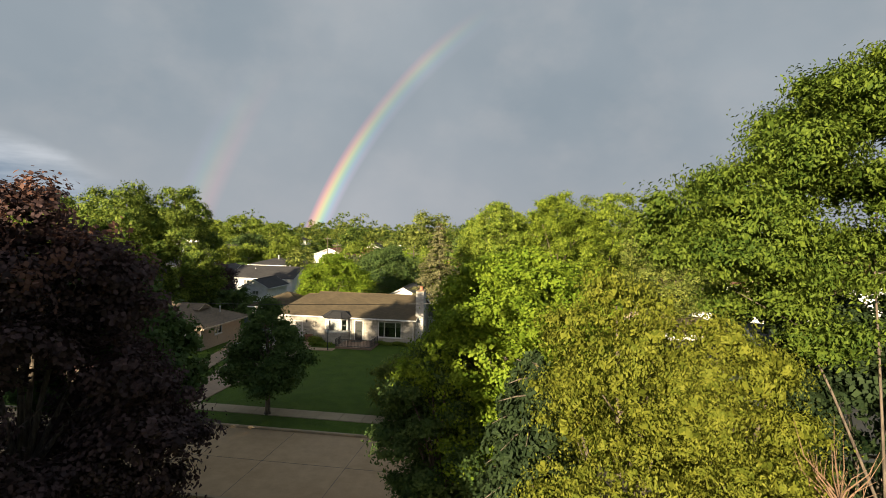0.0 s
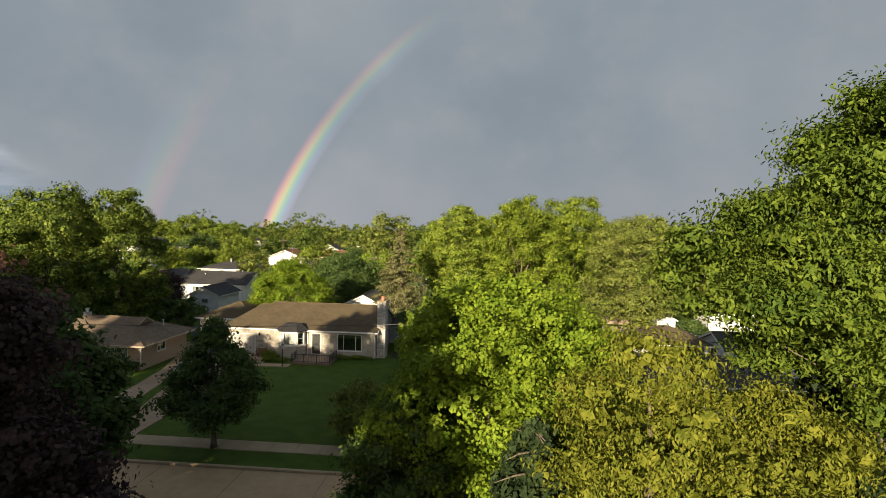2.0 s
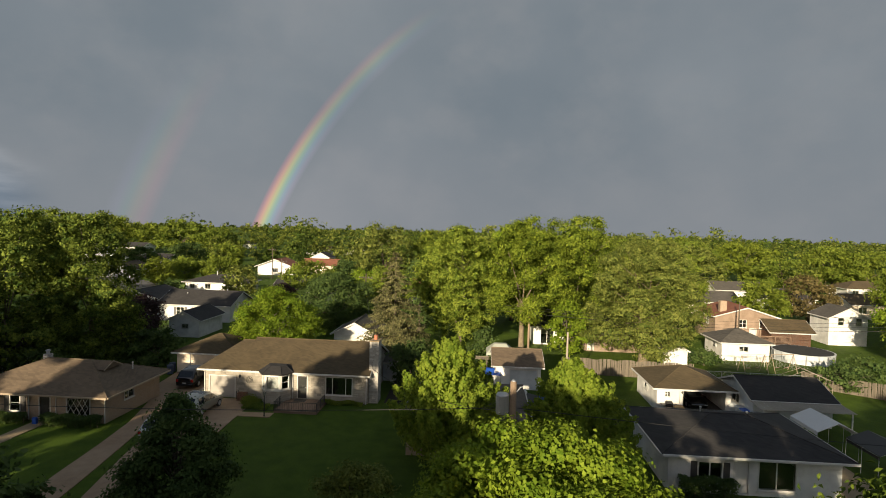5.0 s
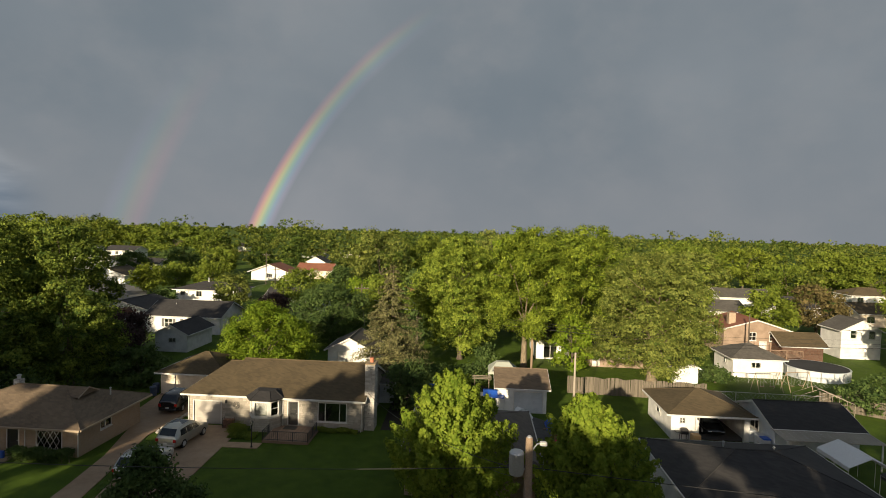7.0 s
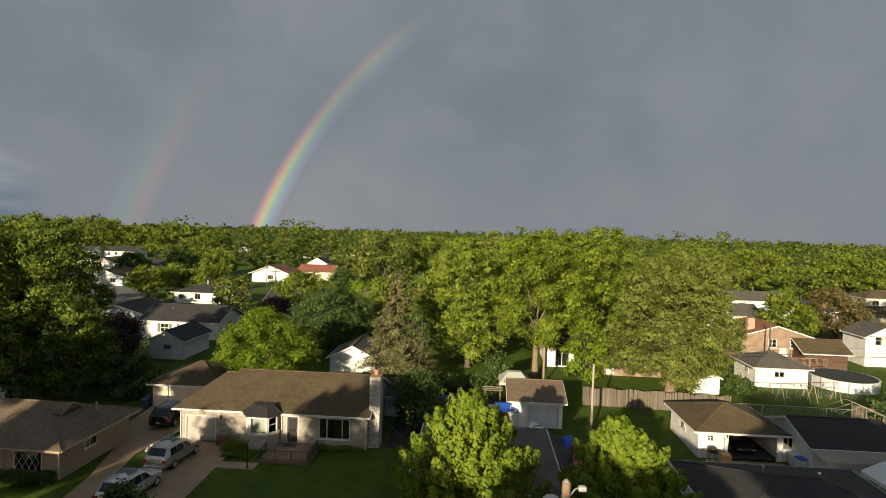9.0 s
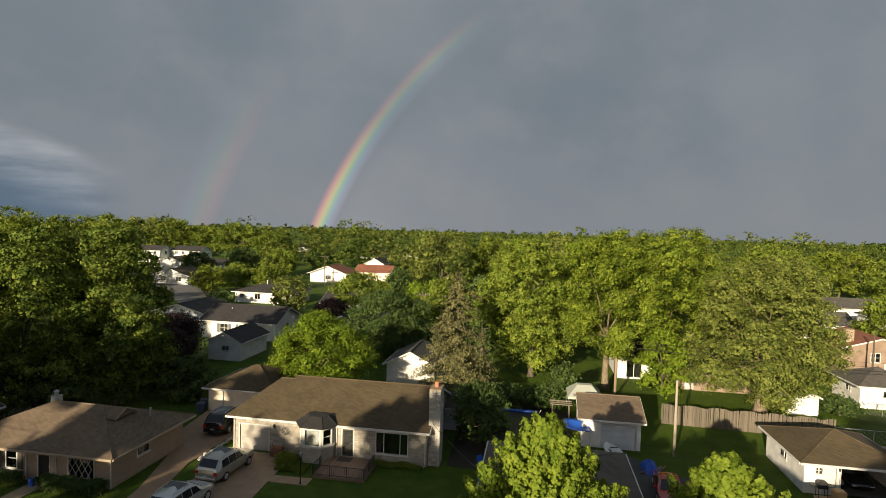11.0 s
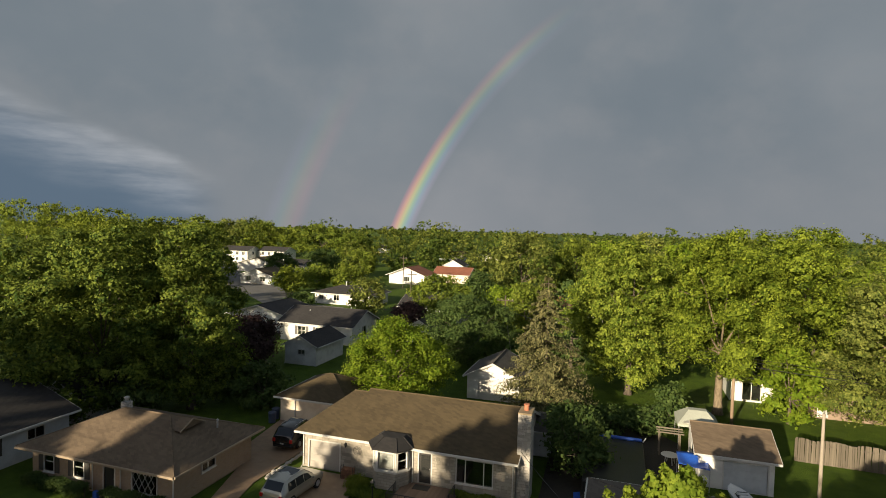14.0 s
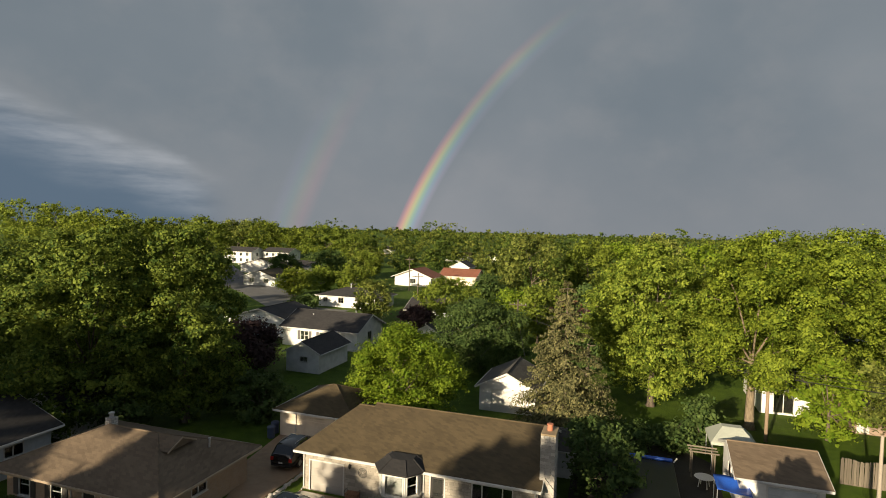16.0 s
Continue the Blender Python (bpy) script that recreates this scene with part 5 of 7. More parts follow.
house("house", pose(5.6, 88.2, 0), 4.6, 8.0, 2.7, M_WHITE_SIDING, M_GREY_ROOF, "white house with a glazed patio door", "gable_x", 1.8, 0.4, front=[("window", 1.2, 2.9, 0.2, 2.2, (2, 1))])
house("garage", pose(29.6, 82.7, 0), 6.0, 5.6, 2.45, M_WHITE_SIDING, M_GREY_ROOF, "white garage with a grey hip roof", "hip", 1.4, 0.4,
      front=[("window", 2.2, 3.3, 1.3, 1.9, (2, 1))], left=[("window", 2.6, 3.6, 1.3, 1.9, (2, 1))], category="garage")
house("shed", pose(21.0, 78.6, 0), 2.8, 2.6, 1.9, M_WHITE_SIDING, M_GREY_ROOF, "small white shed below the silver maple", "gable_y", 0.9, 0.2, category="shed")
TB = house("house", pose(34.0, 96.0, 0), 9.2, 8.0, 3.9, M_TAN_SIDING, M_RED_ROOF, "tan two storey house with a brown red roof", "gable_y", 1.5, 0.4, left=[("window", 2.0, 2.8, 2.4, 3.4, (1, 2)), ("window", 4.6, 5.4, 2.4, 3.4, (1, 2))],
           front=[("window", 3.6, 4.6, 2.3, 3.4, (2, 2)), ("window", 6.6, 7.4, 2.3, 3.2, (2, 2)), ("door", 5.2, 6.1, 0.1, 2.1)], wall2=M_TANBRICK)
MB().bevel_box(1.2, 2.2, 1.2, 2.1, 3.6, 6.1, 0.06).ob("chimney", M_TANBRICK, TB)
house("house", pose(40.9, 93.0, 0), 5.6, 5.0, 2.3, M_REDBRICK, M_BROWN_ROOF, "brown brick wing with a brown roof beside the tan house", "gable_x", 1.5, 0.5)
house("house", pose(51.0, 96.5, 0), 5.6, 5.0, 4.2, M_WHITE_SIDING, M_GREY_ROOF, "white two storey house half behind a tree", "gable_y", 1.6, 0.3, front=[("window", 1.3, 2.1, 3.1, 4.3, (1, 2)), ("window", 3.9, 4.7, 3.1, 4.3, (1, 2))])
for x, y, w, rm, wm in ((40.0, 124.0, 10.0, M_GREY_ROOF, M_WHITE_SIDING), (56.0, 150.0, 12.0, M_GREY_ROOF, M_WHITE_SIDING), (60.0, 135.0, 11.0, M_DARK_ROOF, M_WHITE_SIDING), (74.0, 128.0, 10.0, M_BROWN_ROOF, M_CREAM),
                        (96.0, 165.0, 12.0, M_BROWN_ROOF, M_WHITE_SIDING), (30.0, 132.0, 10.0, M_DARK_ROOF, M_WHITE_SIDING), (-20.0, 128.0, 10.0, M_RED_ROOF, M_WHITE_SIDING), (-12.0, 122.0, 9.0, M_GREY_ROOF, M_WHITE_SIDING),
                        (-44.0, 118.0, 11.0, M_DARK_ROOF, M_GREY_SIDING), (-92.0, 290.0, 12.0, M_BROWN_ROOF, M_WHITE_SIDING), (-75.0, 300.0, 11.0, M_DARK_ROOF, M_WHITE_SIDING), (-150.0, 330.0, 12.0, M_DARK_ROOF, M_WHITE_SIDING), (120.0, 200.0, 12.0, M_GREY_ROOF, M_WHITE_SIDING)):
    house("house", pose(x, y, 0), w, 8.0, 2.7, wm, rm, "bungalow among the trees with a shingle roof", "gable_x" if x % 3 else "hip", 1.8, 0.5,
          front=[("window", 1.5, 3.0, 0.9, 2.1, (2, 1)), ("window", w - 3.2, w - 1.8, 0.9, 2.1, (2, 1))], group="far bungalows")

strip("side_street", [(-60, 121), (-60, 127), (-70, 128), (-82, 143), (-118, 172), (-150, 205), (-158, 200), (-122, 160), (-92, 137), (-74, 121)], surface("side_asphalt", (0.085, 0.085, 0.084), (0.155, 0.153, 0.148), 3.0, 0.85, 0.2), "grey asphalt side street between the far houses", "road", 0.03)

# ---- trees close to the way ----
tree("maple", -0.2, 20.3, 11.9, 4.15, 4.4, M_F_BRIGHT, 102000, 0.107, "large green maple in full leaf beside the street", seed=11, n=44, aspect=0.85, per=16, inner=0.5, spread=0.36, fat=1.2, m=8, clump=1.3, irregular=0.15)
for lx, ly, lh, lr, ls in ((2.2, 12.7, 11.6, 2.25, 12), (4.25, 12.9, 10.75, 2.0, 62)):
    tree("locust", lx, ly, lh, lr, 2.2, M_F_GOLD, 62000, 0.088, "golden yellow honey locust with feathery drooping leaves", seed=ls, n=34, aspect=0.42, droop=1.0, clump=2.2, inner=0.35, spread=0.45, m=9, top=0.55, per=20, irregular=0.15, fat=1.15)
ASH_TOP = [(-6.0, 12.6), (-5.6, 13.2), (-5.1, 13.7), (-4.4, 14.0), (-3.6, 14.6), (-3.2, 15.1), (-2.3, 16.0), (-1.4, 16.9), (-0.5, 17.5), (2.0, 18.0), (4.0, 15.4), (6.0, 12.5)]
ASH_LOW = [(-6.0, 11.6), (-5.2, 10.2), (-3.8, 9.5), (-2.5, 9.5), (0.0, 10.4), (6.0, 9.6)]
tree("ash_tree", 8.1, 13.7, 16.8, 6.2, 7.0, M_F_ASH, 112000, 0.114, "tall green ash with spreading limbs", seed=13, aspect=0.42, droop=0.8, fork=0.15, r0=0.22, limbs=6, limb=0.2, inner=0.3, m=8, clump=2.0, spread=0.45, per=24,
     lobes=envelope_lobes(ASH_TOP, ASH_LOW, -0.9, 2.2, 78, 0.9, np.random.default_rng(8), 0.52))
tree("red_maple", -15.1, 14.6, 12.9, 5.4, 1.6, M_F_RED, 62000, 0.14, "dark red leaved maple with bronze tips", seed=14, n=40, aspect=0.8, taper=0.5, inner=0.3, shoots=(M_F_BRONZE, 9, 3200))
tree("maple", -18.2, 22.2, 9.9, 3.4, 3.2, M_F_DARK, 30000, 0.2, "dark green maple on the lawn beside the street", seed=44, n=30, aspect=0.8, inner=0.3)
# added dark crown: the large maple's shaded underside, put into the leaf colour
tree("linden", -2.9, 18.4, 8.5, 2.1, 3.4, M_F_DARK, 26000, 0.125, "dark leaves that stand for the shaded lower side of the large maple", seed=47, n=26, inner=0.35, irregular=0.4, taper=0.3, per=18, clump=1.6)
# two added near-black masses give the ash its shaded inside by colour
tree("shrub", 9.3, 16.4, 11.6, 2.6, 0.3, M_F_YEW, 14000, 0.16, "dark leafy filler for the shaded inside of the ash", "shrub", seed=48, n=24, inner=0.4, fat=1.2)
tree("shrub", 6.5, 16.2, 11.2, 1.9, 0.3, M_F_YEW, 12000, 0.16, "dark leafy filler for the shaded inside of the ash", "shrub", seed=46, n=24, inner=0.4, fat=1.2)
conifer("arborvitae", 0.1, 14.2, 9.6, 2.2, M_F_YEW, 44, 150, 0.19, "narrow dark green arborvitae", seed=31, z0=0.2, power=0.55)
tree("street_tree", -16.9, 34.4, 7.5, 2.7, 1.5, M_F_DARK, 26000, 0.16, "small dark green street tree on the grass verge", seed=15, n=30, irregular=0.45, taper=0.8, per=18, clump=1.7, inner=0.3)
tree("lilac", -8.2, 36.3, 3.9, 2.0, 0.3, M_F_SILVER, 9000, 0.14, "lilac bush with pale blossom on the lawn", "shrub", seed=32, n=16, r0=0.07)
shoot_tree("maple", -3.8, 44.0, 9.7, 4.8, M_F_YOUNG, 60000, 0.16, "young yellow green maple before the grey roofed house", seed=17, n=150, low=0.7)
shoot_tree("maple", 4.6, 43.6, 8.7, 4.5, M_F_YOUNG, 42000, 0.16, "young yellow green maple beside the driveway", seed=18, n=120, low=0.7, lean=(-0.8, 0))
tree("maple", -50.3, 61.5, 16.4, 6.9, 1.2, M_F_OAK, 42000, 0.22, "big broad maple behind the tan brick house", seed=19, n=36, taper=0.3, inner=0.3, m=9, limbs=8, per=20, clump=1.4, spread=0.3, limb=0.2, fat=1.2)
tree("maple", -43.6, 65.0, 16.2, 4.8, 1.4, M_F_OAK, 38000, 0.2, "tall maple grown close beside a broader one", seed=58, n=30, taper=0.2, inner=0.3, m=9, limbs=8, per=20, clump=1.4, spread=0.3, limb=0.2, fat=1.2)
tree("maple", -68.0, 70.0, 15.9, 7.6, 1.0, M_F_OAK, 32000, 0.25, "big broad maple behind the tan brick house", seed=20, n=36, inner=0.36, m=9, limbs=8, per=22, clump=1.3, spread=0.3, limb=0.2, fat=1.2)
conifer("spruce", -12.3, 75.0, 13.4, 5.2, M_F_SPRUCE, 24, 170, 0.24, "old grey green spruce behind the stone house", seed=21, power=0.8)
tree("cherry_tree", -25.9, 71.5, 8.7, 4.9, 0.6, M_F_BRIGHT, 34000, 0.17, "round light green tree behind the stone house", seed=22, n=32, fat=1.15, taper=0.4, inner=0.3, m=9, per=18, clump=1.5, spread=0.3)
tree("linden", -24.0, 92.0, 8.8, 5.8, 0.6, M_F_DARK, 26000, 0.22, "rounded dark green tree in a back garden", seed=23, n=26)
tree("maple", -4.7, 86.0, 15.7, 6.2, 2.6, M_F_FRESH, 44000, 0.21, "tall green maple over the back gardens", seed=24, n=30, fat=1.15, limb=0.2, inner=0.22, m=9, limbs=8, per=22, clump=1.3, spread=0.3)
tree("elm", 3.6, 82.6, 17.2, 5.2, 5.0, M_F_ELM, 34000, 0.21, "tall elm with a pale forked trunk", seed=25, n=22, inner=0.2, m=9, limb=0.3, per=18, clump=1.5, spread=0.3, fork=0.3, barkmat=M_PALEBARK, r0=0.4, limbs=5)
tree("elm", 11.4, 89.0, 17.6, 7.2, 3.0, M_F_ELM, 46000, 0.21, "wide vase shaped elm with bare inner limbs", seed=34, n=28, inner=0.2, m=9, limb=0.3, per=18, clump=1.5, spread=0.3, fork=0.2, barkmat=M_PALEBARK, limbs=5, r0=0.26)
tree("silver_maple", 18.4, 78.6, 14.9, 6.4, 2.2, M_F_SILVER, 46000, 0.2, "grey green silver maple behind the wooden fence", seed=26, n=30, inner=0.2, m=9, limb=0.3, per=18, clump=1.5, spread=0.3, barkmat=M_PALEBARK, r0=0.55)
tree("red_maple", -49.0, 80.0, 6.0, 3.8, 0.7, M_F_RED, 12000, 0.3, "dark red leaved maple in a back garden", seed=27, n=22)
tree("red_maple", -36.7, 104.0, 5.4, 2.5, 0.6, M_F_RED, 5000, 0.32, "small dark red maple", seed=35, n=16)
tree("bush", -22.3, 56.3, 0.75, 0.8, 0.05, M_F_MAPLE, 3500, 0.12, "low green bush beside the bay window", "shrub", seed=36, n=10, r0=0.03)

# taller trees of the old gardens: x, y, height, radius, leaf
MID = [(9.6, 82.0, 7.4, 2.6, 3), (-160, 125, 21.5, 9, 0), (-146, 125, 21.3, 9, 0), (-135, 125, 20.1, 8.5, 0), (-124.5, 125, 19.8, 8, 0), (-131, 140, 17.3, 8, 0), (-119.7, 140, 18.0, 8, 0), (-107, 140, 17.8, 7, 0),
       (-191, 260, 17.4, 11, 2), (-176, 260, 17.1, 10, 0), (-162, 260, 14.2, 10, 0), (-142, 260, 16.3, 10, 0), (-120, 250, 13.0, 9, 0), (-87, 80, 14.3, 7.7, 1), (-46, 60.2, 3.5, 2.5, 1), (-57.5, 62, 5.2, 3.5, 1), (-62, 57, 6.5, 4.0, 1), (-70, 60, 9.0, 5.0, 1), (-41, 70, 3.6, 3.0, 1),
       (-94, 96, 16.5, 7.2, 0),  (-89, 68, 14.3, 8.6, 1), (-80, 150, 6.6, 4.3, 0), (-71, 150, 7.2, 4.0, 0), (-81, 140, 6.7, 3.6, 0),
       (-69, 124, 2.9, 3.0, 1), (-25, 118, 7.2, 4.4, 3), (-34.7, 140, 7.7, 3.5, 1), (-27, 150, 16.3, 8.0, 2), (-16, 170, 15.0, 6.5, 0), (-8, 170, 14.5, 6.3, 3),
       (2.4, 190, 16.4, 5.4, 2), (-11.5, 95, 10.6, 2.6, 1), (-50.6, 118, 7.4, 3.3, 2), (-34, 110, 9.4, 4.6, 0), (34, 120, 14.8, 6.3, 0), (53, 158, 12.3, 7.0, 2), (84, 200, 13.4, 10.5, 0),
       (77, 160, 10.3, 7.7, 0), (48, 112, 7.9, 5.2, 0), (60, 118, 9.0, 4.2, 4), (55.0, 86.0, 9.9, 3.7, 3), (107, 190, 12.7, 10.0, 0), (112, 182, 12.5, 8.6, 0), (60, 182, 14.2, 8.9, 0),
       (54.0, 83, 8.2, 3.2, 0), (3.6, 108, 15.3, 5.4, 3), (19, 108, 16.2, 6.3, 0), (12, 112, 16.2, 6.5, 0), (26, 104, 13.5, 5.5, 3), (-20, 112, 8.6, 4.6, 0), (-6, 104, 13.0, 5.5, 0),
       (62, 92, 11, 5, 0), (70, 104, 12, 6, 0), (58, 74, 8, 4, 1), (40, 72, 3.2, 2.6, 1), (36.7, 70, 2.6, 2.2, 1), (26.2, 79.5, 1.9, 1.7, 1), (-38, 68, 4.0, 2.6, 1), (-8.6, 63.5, 4.6, 2.4, 1), (-9.5, 68, 3.6, 2.2, 1),
       (-1.4, 75.8, 4.3, 1.4, 1), (-6.6, 73.5, 2.2, 2.2, 1), (-3.4, 74.5, 2.0, 1.9, 1), (-9.8, 72.0, 2.5, 2.0, 1), (-33, 84, 3.6, 2.6, 1), (-96, 182, 8.6, 5.5, 1), (-85, 186, 8.8, 5.2, 0), (-108, 176, 7.5, 4.5, 1), (88, 130, 11, 6, 0), (92, 112, 12, 6.5, 0), (42, 140, 9, 5, 0)]
LEAF = [(M_F_MAPLE, "green broadleaf tree in a garden"), (M_F_DARK, "dark green tree in a garden"), (M_F_SILVER, "grey green willow like tree"), (M_F_BRIGHT, "fresh green tree in a garden"), (foliage("leaf_bronze", (0.07, 0.066, 0.022), (0.15, 0.135, 0.045), 0.3), "bronze brown tree in a garden")]
for i, (x, y, h, r, k) in enumerate(MID):
    shrub = h < 5
    tree("shrub" if shrub else "garden_tree", x, y, h, r, 0.25 if shrub else h * 0.12, LEAF[k][0], int(min(6800, 420 * r * (h ** 0.5) * (90 / max(80, y)))), 0.11 + 0.0022 * y, LEAF[k][1].replace("tree", "bush") if shrub else LEAF[k][1],
         "shrub" if shrub else "tree", seed=100 + i, n=12 if shrub else 18, group="garden trees", limbs=6, m=8, inner=0.25, per=12, clump=1.3, spread=0.3)

# trees on the near side of the street, behind the start of the way, whose shade lies over the lawns
for i, (x, y, h, r) in enumerate([(-62, 0, 23.4, 6.8), (-84, -2, 17.5, 8), (-72, 1, 22.5, 7.6), (-60.0, -3, 17.5, 4.4), (-50.3, 0, 20.6, 3.5), (-41, 2, 14.8, 5.5), (-31.2, -3, 21.2, 6.3), (-25, 1, 18.0, 5.5), (-31, 2, 15.2, 3.2), (-35, 9, 13.4, 5.5), (-19, -5, 16.0, 5),
                                  (-13.6, -8, 19.0, 4.8), (4.0, -12, 22.9, 5.6), (14, -6, 17, 6), (22, 2, 17, 6.5), (34, 0, 17, 7)]):
    tree("garden_tree", x, y, h, r, 18.5 if h > 23 else 1.2, M_F_MAPLE, 3400, 0.9, "green broadleaf tree on the near side of the street", seed=300 + i, n=26, limbs=6, m=6, group="near trees", inner=0.5, clump=0.6)


# ---- far woods ----
def fit_far(lobes, h):
    hi = max(c[2] + q[2] * 1.25 for c, q in lobes)
    return [((c[0], c[1], c[2] * h / hi), q) for c, q in lobes]


def far_woods():
    rng = np.random.default_rng(5)
    clear = [(-66, 142, 16), (-66, 180, 14), (-58, 190, 14), (-150, 222, 22), (-122, 190, 18), (-100, 158, 14), (-84, 128, 20), (-68, 165, 10), (62, 148, 14), (70, 132, 14), (100, 168, 12)]
    parts, dusk, gold = [], [], []
    for i in range(900):
        near = i < 430
        y = 140 * (430 / 140) ** rng.random() if near else 430 * (1500 / 430) ** rng.random()
        x = rng.uniform(-1.15, 1.15) * (y + 20)
        if any(math.hypot(x - a, (y - b) * 0.7) < r for a, b, r in clear) or any(abs(x * b / y - a) < r * 0.8 and 0 < b - y < 45 for a, b, r in clear):
            continue
        if near:
            h = rng.uniform(6.0, 13.0) if y < 230 else rng.uniform(9.0, 16.5) + 4.5 * (rng.random() > 0.7)
            r = h * rng.uniform(0.42, 0.62)
        else:
            h, r = rng.uniform(9.0, 18.0), rng.uniform(7.0, 12.0)
        z = -0.0085 * max(0.0, math.hypot(x, y) - 320)
        lobes = [((c[0] + x, c[1] + y, c[2] + z), q) for c, q in fit_far(make_lobes(0.6, h, r, r, rng, 12, taper=rng.uniform(0.1, 0.5), fat=1.15), h)]
        cnt = int(np.clip(150000 / y, 300, 700)) if near else 130
        pick = rng.random()
        (dusk if pick < 0.38 else gold if pick < 0.5 else parts).append(blob_leaves(lobes, cnt, 0.2 + y * 0.0017 if near else min(2.6, 0.4 + y * 0.0019), 0.85, rng, 0.6, m=5 if near else 1, per=5, spread=0.28, inner=0.12))
    for i in range(300):
        y = rng.uniform(1450, 1800)
        x = (i / 300 * 2 - 1) * 1.15 * y + rng.uniform(-4, 4)
        h, r = 6.0 + 13.0 * (0.5 + 0.5 * math.sin(i * 0.43 + 2.0 * math.sin(i * 0.117))) * rng.uniform(0.5, 1.0), rng.uniform(6.0, 14.0)
        z = -0.0085 * (math.hypot(x, y) - 320)
        lobes = [((c[0] + x, c[1] + y, c[2] + z), q) for c, q in make_lobes(0.0, h, r, r, rng, 6)]
        parts.append(blob_leaves(lobes, 120, 2.4, 0.9, rng, 0.4, m=0, per=3, spread=0.25, inner=0.0))
    for name, group, mat, label in (("far_trees", parts, M_F_FAR, "green tree crowns of the neighbourhood reaching to the horizon"),
                                    ("far_dark_trees", dusk, M_F_DUSK, "darker green crowns among the far trees"),
                                    ("far_pale_trees", gold, M_F_SILVER, "pale grey green crowns among the far trees")):
        tagged(new(name, quad_mesh(name, np.concatenate(group), mat)), label, "trees", kind="stuff")


far_woods()

# ---- vehicles ----
M_CARGLASS = paint("car_glass", (0.02, 0.024, 0.026), 0.06)
M_LAMP_RED = paint("tail_lamp", (0.45, 0.02, 0.015), 0.2)
M_LAMP_CLEAR = paint("head_lamp", (0.75, 0.76, 0.74), 0.12)


def car(name, m, L, W, Ht, style, mat, label, hatch=True, plate=True):
    """A parked car, its nose towards +y, standing at the middle of its length: a body lofted over cross sections."""
    t = thing(name, m, label, "car")
    f, hw = L / 2, W / 2
    belt = Ht * 0.57
    hood = belt - 0.02
    tail = belt
    # stations: place along the car, underside, belt, top, half width at the belt, half width at the top
    nose = [(f * 0.50, 0.24, belt + 0.01, belt + 0.04, hw, hw - 0.10), (f * 0.74, 0.24, belt - 0.05, belt - 0.02, hw - 0.02, hw - 0.16), (f * 0.90, 0.25, belt - 0.14, belt - 0.11, hw - 0.08, hw - 0.24),
            (f * 0.975, 0.28, 0.62, 0.66, hw - 0.18, hw - 0.36), (f, 0.36, 0.50, 0.54, hw - 0.28, hw - 0.46)]
    if hatch:
        back = [(-f, 0.42, 0.60, 0.64, hw - 0.16, hw - 0.30), (-f + 0.05, 0.32, belt - 0.06, belt - 0.03, hw - 0.10, hw - 0.22), (-f + 0.16, 0.27, belt + 0.02, belt + 0.14, hw - 0.05, hw - 0.20),
                (-f + 0.52, 0.25, belt + 0.03, Ht - 0.13, hw - 0.01, hw - 0.25), (-f + 0.72, 0.25, belt + 0.03, Ht - 0.05, hw, hw - 0.25), (-f * 0.35, 0.24, belt + 0.02, Ht, hw, hw - 0.24)]
        glass = (-f + 0.58, f * 0.34)
        rear = (-f + 0.17, -f + 0.53)
    else:
        back = [(-f, 0.42, 0.58, 0.62, hw - 0.16, hw - 0.30), (-f + 0.06, 0.30, belt - 0.10, belt - 0.06, hw - 0.10, hw - 0.20), (-f + 0.55, 0.26, belt, belt + 0.03, hw - 0.03, hw - 0.14),
                (-f + 0.72, 0.25, belt + 0.01, belt + 0.06, hw - 0.01, hw - 0.14), (-f + 1.30, 0.24, belt + 0.02, Ht - 0.06, hw, hw - 0.27), (-f * 0.25, 0.24, belt + 0.02, Ht, hw, hw - 0.26)]
        glass = (-f + 0.98, f * 0.30)
        rear = (-f + 0.74, -f + 1.28)
    st = back + [(f * 0.10, 0.24, belt + 0.02, Ht - 0.05, hw, hw - 0.25)] + nose
    cols = list(zip(*st))

    def sec(y):
        return [float(np.interp(y, cols[0], c)) for c in cols[1:]]
    vs, k = [], 13
    for y, zb, zl, zt, wl, wt in st:
        half = [(wl * 0.80, zb), (wl * 0.97, zb + 0.10), (wl + 0.01, zb + (zl - zb) * 0.55), (wl - 0.03, zl), (wt + 0.02, zl + (zt - zl) * 0.90), (wt - 0.12, zt + 0.005)]
        vs += [(-x, y, z) for x, z in half] + [(0, y, zt + 0.025)] + [(x, y, z) for x, z in half[::-1]]
    fs = [(i * k + a, (i + 1) * k + a, (i + 1) * k + a + 1, i * k + a + 1) for i in range(len(st) - 1) for a in range(k - 1)]
    fs += [(i * k, i * k + k - 1, (i + 1) * k + k - 1, (i + 1) * k) for i in range(len(st) - 1)] + [tuple(range(k)), tuple(range(len(vs) - 1, len(vs) - k - 1, -1))]
    MB().add(vs, fs).ob("body", mat, t, smooth=True)
    yr0, yr1 = -f + 0.7, f * 0.10

    def flank(s, y, q, out):
        zb, zl, zt, wl, wt = sec(y)
        return (s * (wl - 0.03 + (wt + 0.05 - wl) * q + out), y, zl + (zt - zl) * 0.90 * q)
    box_faces = [(0, 1, 2, 3), (7, 6, 5, 4), (0, 4, 5, 1), (1, 5, 6, 2), (2, 6, 7, 3), (3, 7, 4, 0)]
